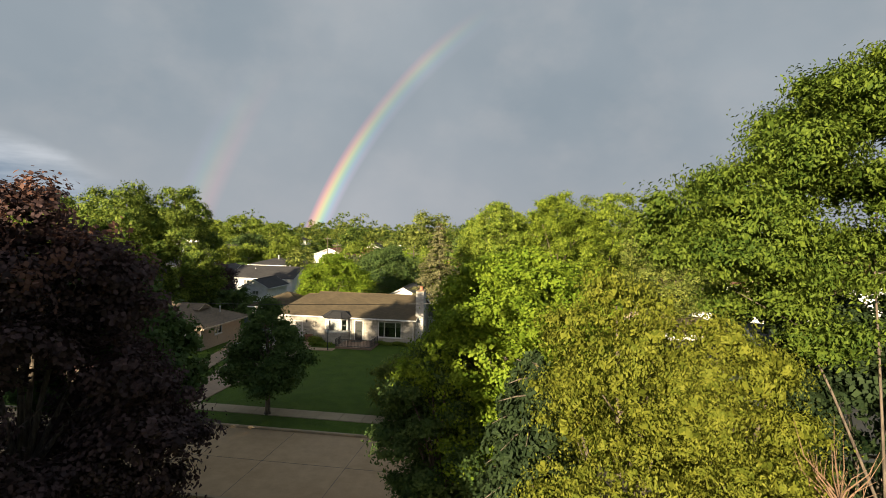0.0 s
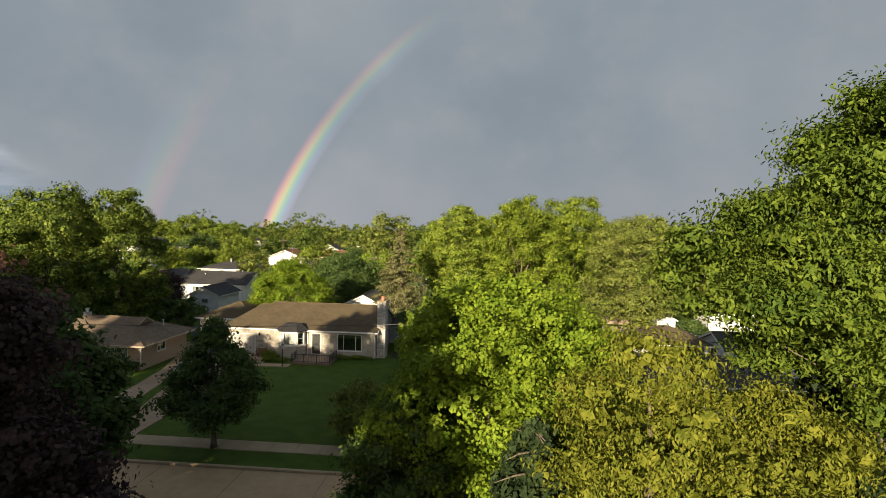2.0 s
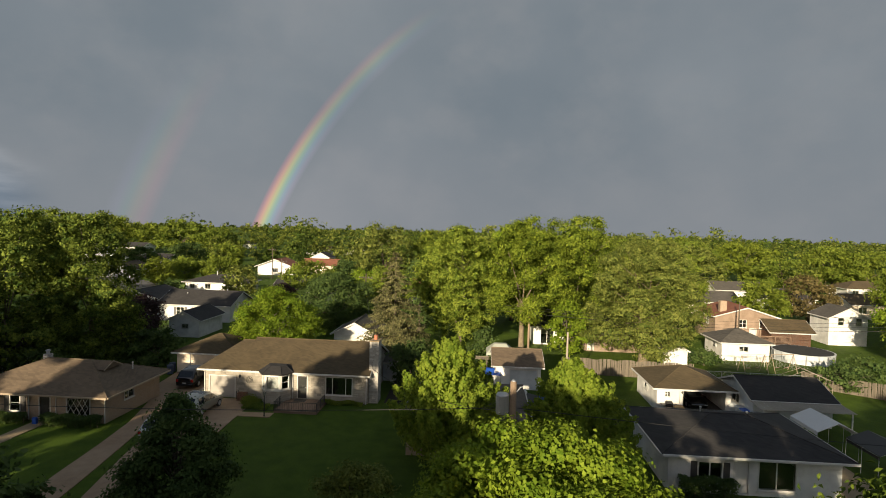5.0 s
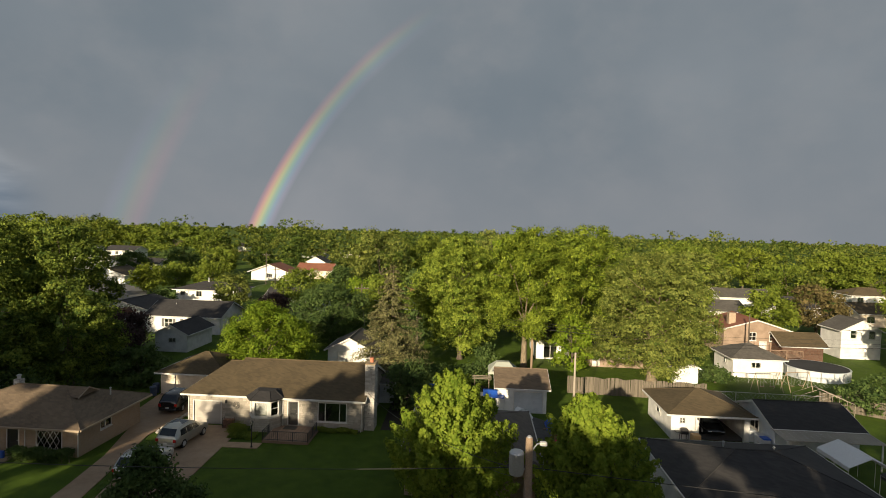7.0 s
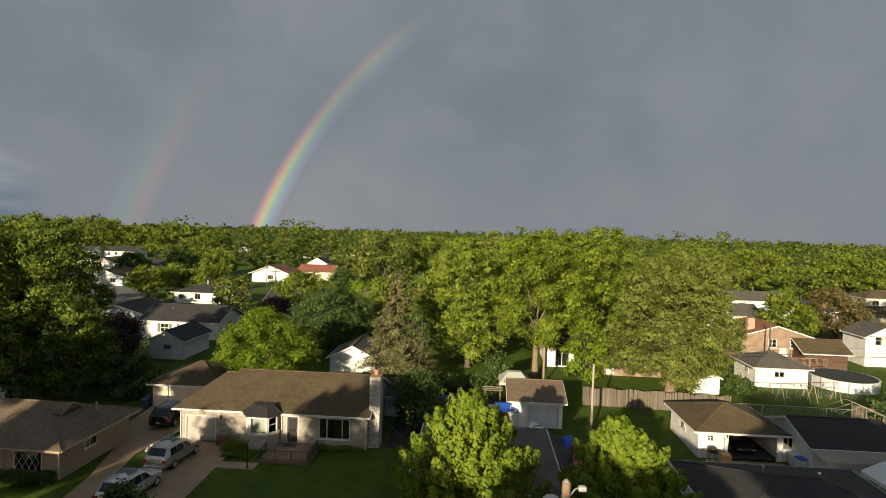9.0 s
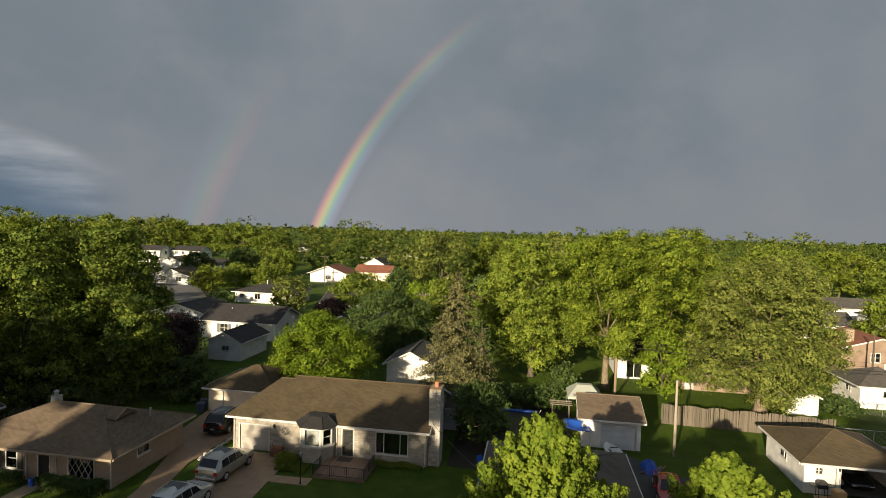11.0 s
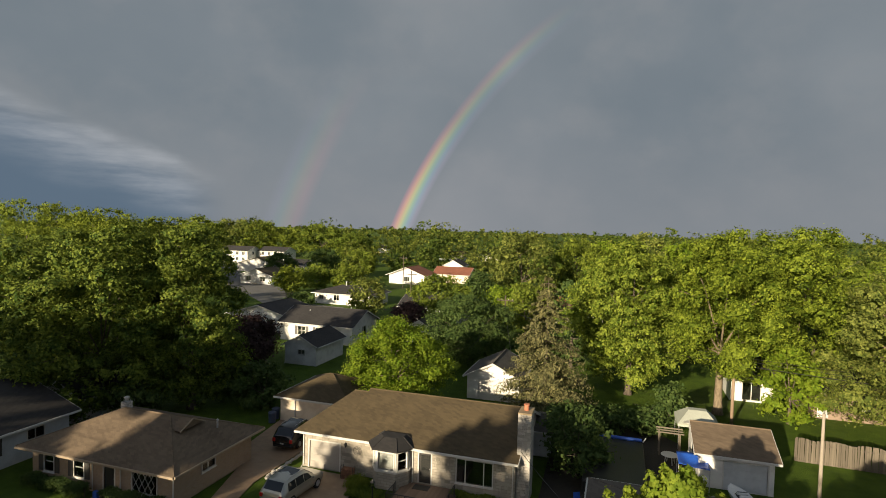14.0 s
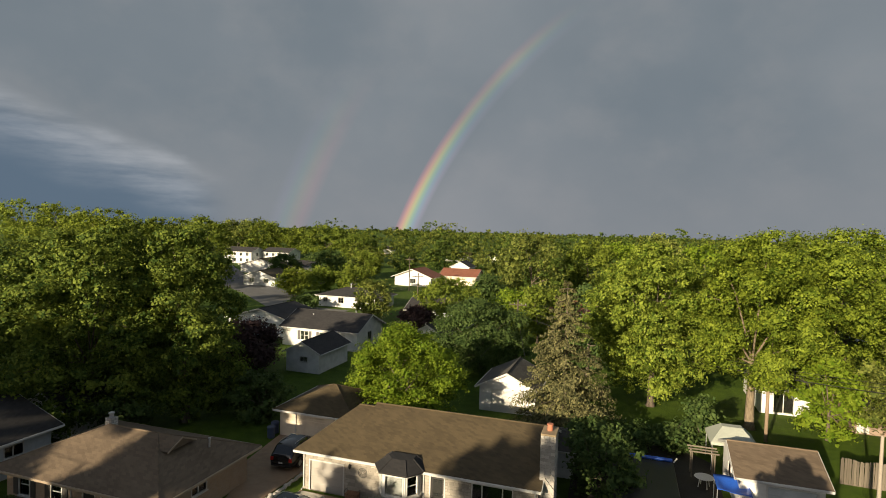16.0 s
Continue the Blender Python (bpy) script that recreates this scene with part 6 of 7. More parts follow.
    for s in (-1, 1):
        cuts = np.linspace(glass[0], glass[1], 4 if hatch else 3)
        for a in range(len(cuts) - 1):
            ya, yb = cuts[a] + 0.03, cuts[a + 1] - 0.03
            ua, ub = (ya + (0.10 if a == 0 else 0)), (yb - (0.30 if a == len(cuts) - 2 else 0))
            q = [flank(s, ya, 0.08, 0.012), flank(s, yb, 0.08, 0.012), flank(s, ub, 0.84, 0.012), flank(s, ua, 0.84, 0.012)]
            MB().add(q + [(x - s * 0.03, y, z) for x, y, z in q], box_faces).ob("side_window", M_CARGLASS, t)
        MB().bevel_box(s * hw - 0.09 + s * 0.10, s * hw + 0.09 + s * 0.10, f * 0.30, f * 0.30 + 0.1, belt + 0.02, belt + 0.15, 0.03).ob("mirror", mat, t)
        for yy in (-f * 0.2, f * 0.1):
            MB().bevel_box(min(s * hw, s * (hw + 0.02)), max(s * hw, s * (hw + 0.02)), yy, yy + 0.16, belt - 0.12, belt - 0.08, 0.008).ob("door_handle", mat, t)
        MB().bevel_box(min(s * (hw - 0.34), s * (hw - 0.10)), max(s * (hw - 0.34), s * (hw - 0.10)), -f - 0.015, -f + 0.06, 0.70, tail - 0.04, 0.02).ob("tail_lamp", M_LAMP_RED, t)
        MB().bevel_box(min(s * (hw - 0.50), s * (hw - 0.20)), max(s * (hw - 0.50), s * (hw - 0.20)), f - 0.09, f + 0.01, 0.56, hood - 0.26, 0.02).ob("headlight", M_LAMP_CLEAR, t)
        for yy in (-f * 0.58, f * 0.60):
            w = thing("wheel", Matrix.Identity(4), "", "")
            w.parent = t
            R = 0.34
            prof = [(R * 0.62, -0.11), (R * 0.92, -0.11), (R, -0.07), (R, 0.07), (R * 0.92, 0.11), (R * 0.62, 0.11)]
            def ring(prof, sides=20):
                vs = [(s * (hw - 0.10) + o, yy + r * math.cos(a), R + r * math.sin(a)) for r, o in prof for a in (2 * math.pi * k / sides for k in range(sides))]
                fs = [(i * sides + k, i * sides + (k + 1) % sides, (i + 1) * sides + (k + 1) % sides, (i + 1) * sides + k) for i in range(len(prof) - 1) for k in range(sides)]
                return MB().add(vs, fs + [tuple(range(sides)), tuple(range(len(vs) - 1, len(vs) - sides - 1, -1))])
            ring(prof).ob("tyre", M_TYRE, w)
            ring([(R * 0.60, -0.118), (R * 0.60, 0.118)]).ob("rim", M_METAL, w)
            for q in range(5):
                a = q * 2 * math.pi / 5
                MB().tube([(s * (hw + 0.022), yy, R), (s * (hw + 0.022), yy + 0.19 * math.cos(a), R + 0.19 * math.sin(a))], 0.022, 5).ob("spoke", M_METAL, w)

    for ya, yb, nm in ((f * 0.47, f * 0.13, "windscreen"), (rear[0], rear[1], "rear_window")):
        (_, _, za, _, wa), (_, _, zb, _, wb) = sec(ya), sec(yb)
        q = [(-wa + 0.10, ya, za + 0.018), (wa - 0.10, ya, za + 0.018), (wb - 0.10, yb, zb + 0.005), (-wb + 0.10, yb, zb + 0.005)]
        d = 0.03 if ya > yb else -0.03
        q = [(x, y + d, z + 0.012) for x, y, z in q]
        MB().add(q + [(x, y - d * 1.6, z - 0.03) for x, y, z in q], box_faces).ob(nm, M_CARGLASS, t)
    MB().bevel_box(-hw + 0.16, hw - 0.16, -f - 0.05, -f + 0.05, 0.34, 0.5, 0.03).ob("rear_bumper", mat, t)
    if plate:
        MB().box(-0.16, 0.16, -f - 0.062, -f - 0.052, 0.56, 0.66).ob("plate", M_TRIM, t)
    if style == "suv":
        for s in (-1, 1):
            MB().tube([(s * (hw - 0.32), yr0 + 0.1, Ht - 0.02), (s * (hw - 0.32), yr0 + 0.3, Ht + 0.05), (s * (hw - 0.32), yr1 - 0.3, Ht + 0.05), (s * (hw - 0.32), yr1 - 0.1, Ht - 0.02)], 0.018, 6).ob("roof_rail", M_METAL, t)
        MB().bevel_box(-hw + 0.36, hw - 0.36, yr0 + 0.7, yr1 - 0.2, Ht - 0.004, Ht + 0.012, 0.005).ob("sunroof", M_CARGLASS, t)
    return t


M_SILVER = paint("silver_paint", (0.44, 0.43, 0.38), 0.28, 0.6, 0.5)
M_PALE = paint("pale_paint", (0.55, 0.57, 0.57), 0.28, 0.5, 0.5)
M_RED = paint("red_paint", (0.42, 0.02, 0.02), 0.22, 0.0, 0.8)
M_BLACKP = paint("black_paint", (0.012, 0.012, 0.014), 0.16, 0.0, 0.8)
M_WHITEP = paint("white_paint", (0.75, 0.75, 0.73), 0.3, 0.0, 0.4)
car("car", pose(-25.75, 54.0, 0.06, 0, 0, -5), 4.5, 1.9, 1.68, "suv", M_SILVER, "silver grey crossover car on the driveway")
car("car", pose(-25.6, 48.6, 0.06, 0, 0, -4), 4.5, 1.85, 1.65, "suv", M_PALE, "pale silver car on the driveway")
car("car", pose(-30.35, 61.9, 0.06, 0, 0, 2), 4.7, 1.9, 1.75, "suv", M_BLACKP, "black car before the cream garage")
car("car", pose(4.9, 57.3, 0.06, 0, 0, 175), 4.4, 1.75, 1.3, "sedan", M_RED, "glossy red car on the dark driveway", hatch=False)
car("car", pose(18.6, 62.9, 0.06, 0, 0, 180), 4.5, 1.8, 1.45, "sedan", M_BLACKP, "dark car inside the open garage", hatch=False)


def boat():
    t = thing("boat", pose(1.9, 62.5, 0.24, 0, 0, 12) @ Matrix.Scale(0.68, 4), "white motor boat laid up beside the garage", "boat")
    prof = [(-2.2, 0.55, 0.85), (-1.0, 0.30, 0.95), (0.6, 0.32, 0.9), (1.6, 0.5, 0.55), (2.3, 0.85, 0.04)]
    vs, fs = [], []
    for y, keel, hw in prof:
        vs += [(-hw, y, 0.95), (-hw * 0.8, y, keel + 0.15), (0, y, keel), (hw * 0.8, y, keel + 0.15), (hw, y, 0.95), (0, y, 1.0)]
    for i in range(len(prof) - 1):
        fs += [(i * 6 + k, i * 6 + (k + 1) % 6, (i + 1) * 6 + (k + 1) % 6, (i + 1) * 6 + k) for k in range(6)]
    fs += [(5, 4, 3, 2, 1, 0), tuple(range(24, 30))]
    MB().add(vs, fs).ob("hull", M_WHITEP, t, smooth=False)
    MB().bevel_box(-0.55, 0.55, -1.6, -0.2, 1.0, 1.1, 0.04).ob("cockpit", M_BLACK, t)
    for y in (-1.2, -0.4):
        MB().bevel_box(-0.5, 0.5, y, y + 0.35, 1.102, 1.3, 0.05).ob("seat", M_WHITEP, t)
    q = [(-0.6, -0.1, 1.02), (0.6, -0.1, 1.02), (0.45, -0.35, 1.4), (-0.45, -0.35, 1.4)]
    MB().slab(q, 0.03).ob("windscreen", M_CARGLASS, t)
    for y, z in ((-1.5, 0.5), (0.7, 0.45)):
        MB().box(-0.5, 0.5, y, y + 0.15, -0.34, z).ob("cradle", M_POLE, t)


boat()


# ---- poles and wires ----
def utility_pole(x, y, h, mat, label, r=0.14, arm=True, kit=False):
    t = thing("utility_pole", pose(x, y, 0), label, "utility pole")
    MB().lathe([(r, -0.2), (r * 0.95, h * 0.4), (r * 0.72, h - 0.03), (r * 0.6, h)], 0, 0, 14).ob("post", mat, t, smooth=True)
    if arm:
        MB().bevel_box(-1.15, 1.15, -r - 0.10, -r * 0.75, h - 0.75, h - 0.62, 0.015).ob("crossarm", mat, t)
        for q in (-1.0, -0.45, 0.45, 1.0):
            MB().lathe([(0.02, h - 0.62), (0.045, h - 0.56), (0.03, h - 0.52), (0.05, h - 0.48), (0.02, h - 0.44)], q, -r - 0.03, 8).ob("insulator", M_METAL, t)
    if kit:
        MB().lathe([(0.05, 8.10), (0.27, 8.13), (0.28, 8.17), (0.28, 8.95), (0.30, 8.97), (0.24, 9.05), (0.05, 9.08)], -0.48, -0.05, 18).ob("transformer", M_METAL, t, "grey ribbed transformer can")
        for q in range(12):
            a = q * math.pi / 6
            MB().box(-0.49 + 0.285 * math.cos(a) - 0.0, -0.47 + 0.285 * math.cos(a), -0.06 + 0.285 * math.sin(a), -0.04 + 0.285 * math.sin(a), 8.20, 8.93).ob("fin", M_METAL, t)
        MB().tube([(0.15, 0.05, 9.1), (0.32, 0.12, 9.3), (0.48, 0.2, 9.32)], 0.03, 8).ob("lamp_arm", M_METAL, t)
        MB().bevel_box(0.44, 0.72, 0.12, 0.34, 9.22, 9.36, 0.04).ob("lamp_head", M_TRIM, t)
        MB().lathe([(0.12, 9.5), (0.10, 9.62), (0.04, 9.68)], 0, 0, 10).ob("pole_cap", M_METAL, t)
    return t


utility_pole(-0.35, 33.0, 9.6, M_POLE, "brown wooden utility pole with a transformer", 0.2, False, True)
utility_pole(6.9, 64.5, 6.2, M_PALEPOLE, "pale weathered wooden pole beside the fence", 0.12, False)
utility_pole(4.3, 79.5, 6.6, M_POLE, "brown wooden utility pole behind the garage", 0.15, False)
utility_pole(-20.5, 97.0, 8.5, M_FARPOLE, "wooden utility pole between back gardens", 0.13, True)
utility_pole(-45.0, 126.0, 8.5, M_FARPOLE, "wooden utility pole by the side street", 0.13, True)
utility_pole(-62.0, 165.0, 9.0, M_FARPOLE, "wooden utility pole by the side street", 0.13, True)
utility_pole(62.0, 76.0, 9.0, M_FARPOLE, "wooden utility pole among the garden trees", 0.13, True)
utility_pole(36.0, 92.6, 6.6, M_FARPOLE, "short wooden service pole before the tan house", 0.11, False)


def wire(a, b, sag, r=0.014, label="black overhead cable between poles"):
    pts = [Vector(a).lerp(Vector(b), s) - Vector((0, 0, sag * 4 * s * (1 - s))) for s in np.linspace(0, 1, 17)]
    tagged(MB().tube(pts, r, 5).ob("overhead_wire", M_BLACK), label, "cable", "overhead wires")


for z, far in ((6.45, 8.0), (6.15, 7.4)):
    wire((4.3, 79.4, z), (-20.5, 97.0, far), 0.7)
    wire((4.3, 79.4, z), (62.0, 76.0, far), 1.3)
wire((4.3, 79.5, 5.7), (62.0, 76.0, 6.8), 1.2, 0.03)
wire((4.3, 79.5, 5.7), (-20.5, 97.0, 6.5), 0.6, 0.03)
wire((4.3, 79.4, 6.3), (6.9, 64.5, 6.0), 0.3)
wire((-0.35, 33.0, 8.2), (-11.8, 58.6, 3.2), 0.8, 0.016, "service cable from the pole to the stone house")
wire((-0.35, 33.0, 8.4), (-60.0, 33.0, 8.6), 1.2, 0.016)
wire((-0.35, 33.0, 8.4), (60.0, 33.0, 8.6), 1.2, 0.016)
wire((-0.35, 33.0, 8.0), (-2.6, 47.0, 3.1), 0.4, 0.012, "service cable from the pole to the grey roofed house")
wire((-20.5, 97.0, 6.8), (-16.0, 79.0, 3.6), 0.4, 0.018)
wire((-20.5, 97.0, 7.2), (-22.0, 84.0, 3.8), 0.4, 0.018)


# ---- fences ----
def board_fence(x0, y0, x1, y1, h, label, wave=0.12, span=2.4):
    t = thing("fence", pose(0, 0, 0), label, "fence")
    L = math.hypot(x1 - x0, y1 - y0)
    ux, uy = (x1 - x0) / L, (y1 - y0) / L
    ang = math.degrees(math.atan2(uy, ux))
    rng = np.random.default_rng(int(L * 10))
    boards = [MB().add([(0, -0.012, 0), (0.135, -0.012, 0), (0.135, 0.012, 0), (0, 0.012, 0), (0, -0.012, hh), (0.135, -0.012, hh - dd), (0.135, 0.012, hh - dd), (0, 0.012, hh)],
                       [(3, 2, 1, 0), (4, 5, 6, 7), (0, 1, 5, 4), (1, 2, 6, 5), (2, 3, 7, 6), (3, 0, 4, 7)]).mesh("board", M_FENCE) for hh, dd in ((h, 0.01), (h + 0.05, 0.02), (h + 0.1, 0.0), (h + 0.13, -0.01), (h + 0.16, 0.01))]
    n = int(L / 0.15)
    for i in range(n):
        s = i * 0.15
        k = min(4, int((1 - abs(math.cos(math.pi * s / span))) * 4.9))
        o = new("board", boards[4 - k] if wave else boards[0])
        o.parent = t
        o.matrix_local = pose(x0 + ux * s, y0 + uy * s, 0.02, rng.normal(0, 1.2), rng.normal(0, 0.9), ang + rng.normal(0, 1.5))
    for z in (0.35, h - 0.3):
        MB().box(0, L, 0.025, 0.065, z, z + 0.09).ob("rail", M_FENCE, t).matrix_local = pose(x0, y0, 0, 0, 0, ang)
    post = MB().bevel_box(-0.05, 0.05, 0.07, 0.17, -0.2, h + 0.05, 0.01).mesh("post", M_FENCE)
    for i in range(int(L / span) + 1):
        o = new("post", post)
        o.parent, o.matrix_local = t, pose(x0 + ux * i * span, y0 + uy * i * span, 0, 0, 0, ang)
    return t


board_fence(7.6, 72.4, 22.0, 71.6, 1.75, "weathered brown board fence with a scalloped top")
board_fence(33.5, 71.5, 41.0, 66.0, 1.6, "grey board fence at the end of the gardens", 0)
board_fence(22.3, 50.5, 22.0, 55.2, 1.5, "grey board fence beside the awning", 0)


def mesh_fence(x0, y0, x1, y1, label):
    t = thing("wire_fence", pose(0, 0, 0), label, "fence")
    L = math.hypot(x1 - x0, y1 - y0)
    n = max(1, round(L / 3))
    for i in range(n + 1):
        x, y = x0 + (x1 - x0) * i / n, y0 + (y1 - y0) * i / n
        MB().tube([(x, y, -0.1), (x, y, 1.25)], 0.03, 6).ob("post", M_METAL, t)
    MB().tube([(x0, y0, 1.2), (x1, y1, 1.2)], 0.02, 6).ob("rail", M_METAL, t)
    for i in range(int(L / 0.45)):
        s = i * 0.45 / L
        for d in (-1, 1):
            e = min(1, max(0, s + d * 1.1 / L))
            MB().tube([(x0 + (x1 - x0) * s, y0 + (y1 - y0) * s, 0.05), (x0 + (x1 - x0) * e, y0 + (y1 - y0) * e, 1.18)], 0.006, 3, False).ob("wire", M_METAL, t)


mesh_fence(22.0, 71.6, 34.0, 71.2, "galvanised wire mesh fence between gardens")
mesh_fence(24.0, 81.0, 40.0, 79.0, "galvanised wire mesh fence before the pool")


# ---- garden things to the right ----
def a_frame(x, y, w, d, h, roofh, mat, label, name, cover=None):
    """Tube frame of a party tent, with or without its cover."""
    t = thing(name, pose(x, y, 0), label, "canopy")
    for i, yy in enumerate(np.linspace(0, d, 4 if not cover else 3)):
        for xx in (0, w):
            MB().tube([(xx, yy, 0), (xx, yy, h)], 0.02, 6).ob("leg", mat, t)
            MB().tube([(xx, yy, h), (w / 2, yy, roofh)], 0.018, 6).ob("rafter", mat, t)
    for xx, z in ((0, h), (w, h), (w / 2, roofh)):
        MB().tube([(xx, 0, z), (xx, d, z)], 0.018, 6).ob("rail", mat, t)
    if cover:
        c = MB()
        for a, b in (((0, h), (w / 2, roofh)), ((w / 2, roofh), (w, h))):
            c.slab([(a[0], -0.05, a[1] + 0.05), (b[0], -0.05, b[1] + 0.05), (b[0], d + 0.05, b[1] + 0.05), (a[0], d + 0.05, a[1] + 0.05)], 0.012)
        c = c.ob("cover", cover, t)
        for xx in (-0.012, w + 0.002):
            MB().box(xx, xx + 0.01, -0.05, d + 0.05, h - 0.22, h + 0.03).ob("valance", cover, t)


M_TARP = surface("white_tarp", (0.60, 0.61, 0.62), (0.74, 0.75, 0.76), 3.0, 0.6, 0.3)
M_BLUE = surface("blue_tarp", (0.015, 0.07, 0.38), (0.03, 0.13, 0.58), 4.0, 0.45, 0.4)
a_frame(29.6, 66.0, 3.9, 3.4, 2.0, 2.75, M_PALEPOLE, "bare white tube frame of a garden tent", "tent_frame")
a_frame(23.2, 50.6, 3.0, 3.6, 2.0, 2.7, M_TRIM, "white party tent with a tarpaulin cover", "party_tent", M_TARP)
a_frame(24.9, 46.6, 3.0, 3.4, 1.9, 2.5, M_TRIM, "dark covered tent beside the white one", "party_tent", M_BLACK)


def swing_set(x, y, ang, label):
    t = thing("swing_set", pose(x, y, 0, 0, 0, ang), label, "swing set")
    for xx in (0, 3.0):
        for s in (-0.75, 0.75):
            MB().tube([(xx, s, 0), (xx, 0, 2.1)], 0.035, 6).ob("leg", M_TANTRIM, t)
    MB().tube([(-0.1, 0, 2.1), (3.1, 0, 2.1)], 0.04, 6).ob("top_bar", M_TANTRIM, t)
    for xx in (0.9, 2.1):
        for s in (-0.2, 0.2):
            MB().tube([(xx + s, 0, 2.1), (xx + s, 0, 0.55)], 0.012, 4).ob("chain", M_METAL, t)
        MB().bevel_box(xx - 0.23, xx + 0.23, -0.09, 0.09, 0.5, 0.55, 0.01).ob("swing_seat", M_DECK, t)


swing_set(29.4, 76.6, 12, "white tube swing set on the grass")
swing_set(33.2, 77.4, 14, "white tube swing set on the grass")
pl = thing("swimming_pool", pose(41.0, 85.0, 0), "round above ground pool under a dark cover", "pool")
MB().lathe([(3.6, 0), (3.6, 1.2), (3.7, 1.22), (3.7, 1.28), (3.52, 1.29), (3.5, 0.9)], 0, 0, 40).ob("pool_wall", M_GREY_SIDING, pl)
MB().lathe([(3.5, 1.2), (3.45, 1.31), (2.0, 1.26), (0.4, 1.22), (0.0, 1.22)], 0, 0, 40).ob("pool_cover", surface("pool_sheet", (0.012, 0.013, 0.015), (0.03, 0.032, 0.036), 3.0, 0.95, 0.1), pl)
for q in range(16):
    a = q * math.pi / 8
    MB().box(3.62 * math.cos(a) - 0.05, 3.62 * math.cos(a) + 0.05, 3.62 * math.sin(a) - 0.05, 3.62 * math.sin(a) + 0.05, 0, 1.25).ob("upright", M_METAL, pl)
dk = thing("deck", pose(38.2, 91.0, 0), "raised red brown timber deck behind the tan house", "deck")
for i in range(28):
    MB().bevel_box(i * 0.16, i * 0.16 + 0.15, 0, 4.6, 1.0, 1.04, 0.008).ob("plank", M_DECK, dk)
for x in (0, 2.2, 4.4):
    for y in (0.0, 4.5):
        MB().box(x, x + 0.1, y, y + 0.1, 0, 2.0).ob("post", M_DECK, dk)
for i in range(30):
    MB().box(0.1 + i * 0.15, 0.14 + i * 0.15, 0.03, 0.07, 1.1, 1.9).ob("baluster", M_DECK, dk)
MB().box(0, 4.5, 0.0, 0.1, 1.9, 1.98).ob("rail", M_DECK, dk)

gr = thing("barbecue", pose(15.4, 59.5, 0), "black gas barbecue on a wheeled cart", "barbecue")
MB().bevel_box(-0.32, 0.32, -0.25, 0.25, 0.72, 0.92, 0.04).ob("firebox", M_BLACK, gr)
MB().bevel_box(-0.32, 0.32, -0.25, 0.25, 0.925, 1.16, 0.09).ob("lid", M_BLACK, gr)
for s in (-1, 1):
    MB().bevel_box(s * 0.55 - 0.2, s * 0.55 + 0.2, -0.22, 0.22, 0.86, 0.90, 0.01).ob("side_shelf", M_BLACK, gr)
    for d in (-0.2, 0.2):
        MB().tube([(s * 0.28, d, 0), (s * 0.28, d, 0.72)], 0.022, 6).ob("leg", M_BLACK, gr)
tagged(MB().bevel_box(15.65, 16.35, 58.2, 58.85, 0.06, 1.05, 0.05).ob("crate", surface("crate_wood", (0.42, 0.25, 0.10), (0.60, 0.38, 0.17), 8, 0.75, 0.3)), "honey coloured wooden crate on the apron", "crate")
for i, (x, y, m_) in enumerate(((22.0 - 0.7, 60.3, M_GREY_SIDING), (21.5, 59.2, M_GREY_SIDING), (21.55, 58.4, M_BLUE))):
    b = thing("wheelie_bin", pose(x, y, 0.06), "blue lidded rubbish bin" if i == 2 else "grey rubbish bin with a lid", "bin")
    MB().add([(-0.24, -0.28, 0), (0.24, -0.28, 0), (0.24, 0.28, 0), (-0.24, 0.28, 0), (-0.3, -0.36, 0.95), (0.3, -0.36, 0.95), (0.3, 0.36, 0.95), (-0.3, 0.36, 0.95)],
             [(3, 2, 1, 0), (4, 5, 6, 7), (0, 1, 5, 4), (1, 2, 6, 5), (2, 3, 7, 6), (3, 0, 4, 7)]).ob("bin_body", M_GREY_SIDING, b)
    MB().bevel_box(-0.32, 0.32, -0.4, 0.38, 0.952, 1.05, 0.05).ob("lid", m_, b)

# ---- back garden between the stone house and the white garage ----
pt = thing("pool_frame", pose(-8.0, 60.8, 0), "dark covered garden pool with a blue rim", "pool")
MB().bevel_box(0, 4.2, 0, 8.4, 0, 1.0, 0.1).ob("pool_side", M_BLACK, pt)
MB().tube([(-0.2, 8.5, 1.12), (4.1, 8.5, 1.12)], 0.14, 8).ob("rolled_cover", M_BLUE, pt, "rolled blue tarpaulin")
MB().tube([(4.2, 8.5, 1.0), (4.4, 8.4, 1.35)], 0.05, 6).ob("roller_end", M_TRIM, pt)
um = thing("tarpaulin_shelter", pose(-1.7, 64.0, 0), "bright blue tarpaulin stretched over poles", "shelter")
for x, y, h in ((0, 0, 1.75), (2.0, 0.1, 1.55), (0.1, 2.0, 1.9), (1.9, 1.9, 1.9)):
    MB().tube([(x, y, 0), (x, y, h)], 0.025, 6).ob("pole", M_METAL, um)
vs, fs = [], []
for i in range(9):
    for j in range(9):
        u, v = i / 8, j / 8
        z = 1.77 * (1 - u) * (1 - v) + 1.57 * u * (1 - v) + 1.92 * (1 - u) * v + 1.92 * u * v
        vs.append((u * 2.0, 0.0 + v * 1.98, z - 0.28 * math.sin(math.pi * u) * math.sin(math.pi * v) * 0.8 + 0.02 * math.sin(9 * u + 5 * v)))
for i in range(8):
    for j in range(8):
        fs.append((i * 9 + j, (i + 1) * 9 + j, (i + 1) * 9 + j + 1, i * 9 + j + 1))
cv = MB().add(vs, fs).ob("tarpaulin", M_BLUE, um, smooth=True)
cv.modifiers.new("thick", "SOLIDIFY").thickness = 0.012
tb = thing("garden_table", pose(-1.9, 68.2, 0), "white plastic garden table", "table")
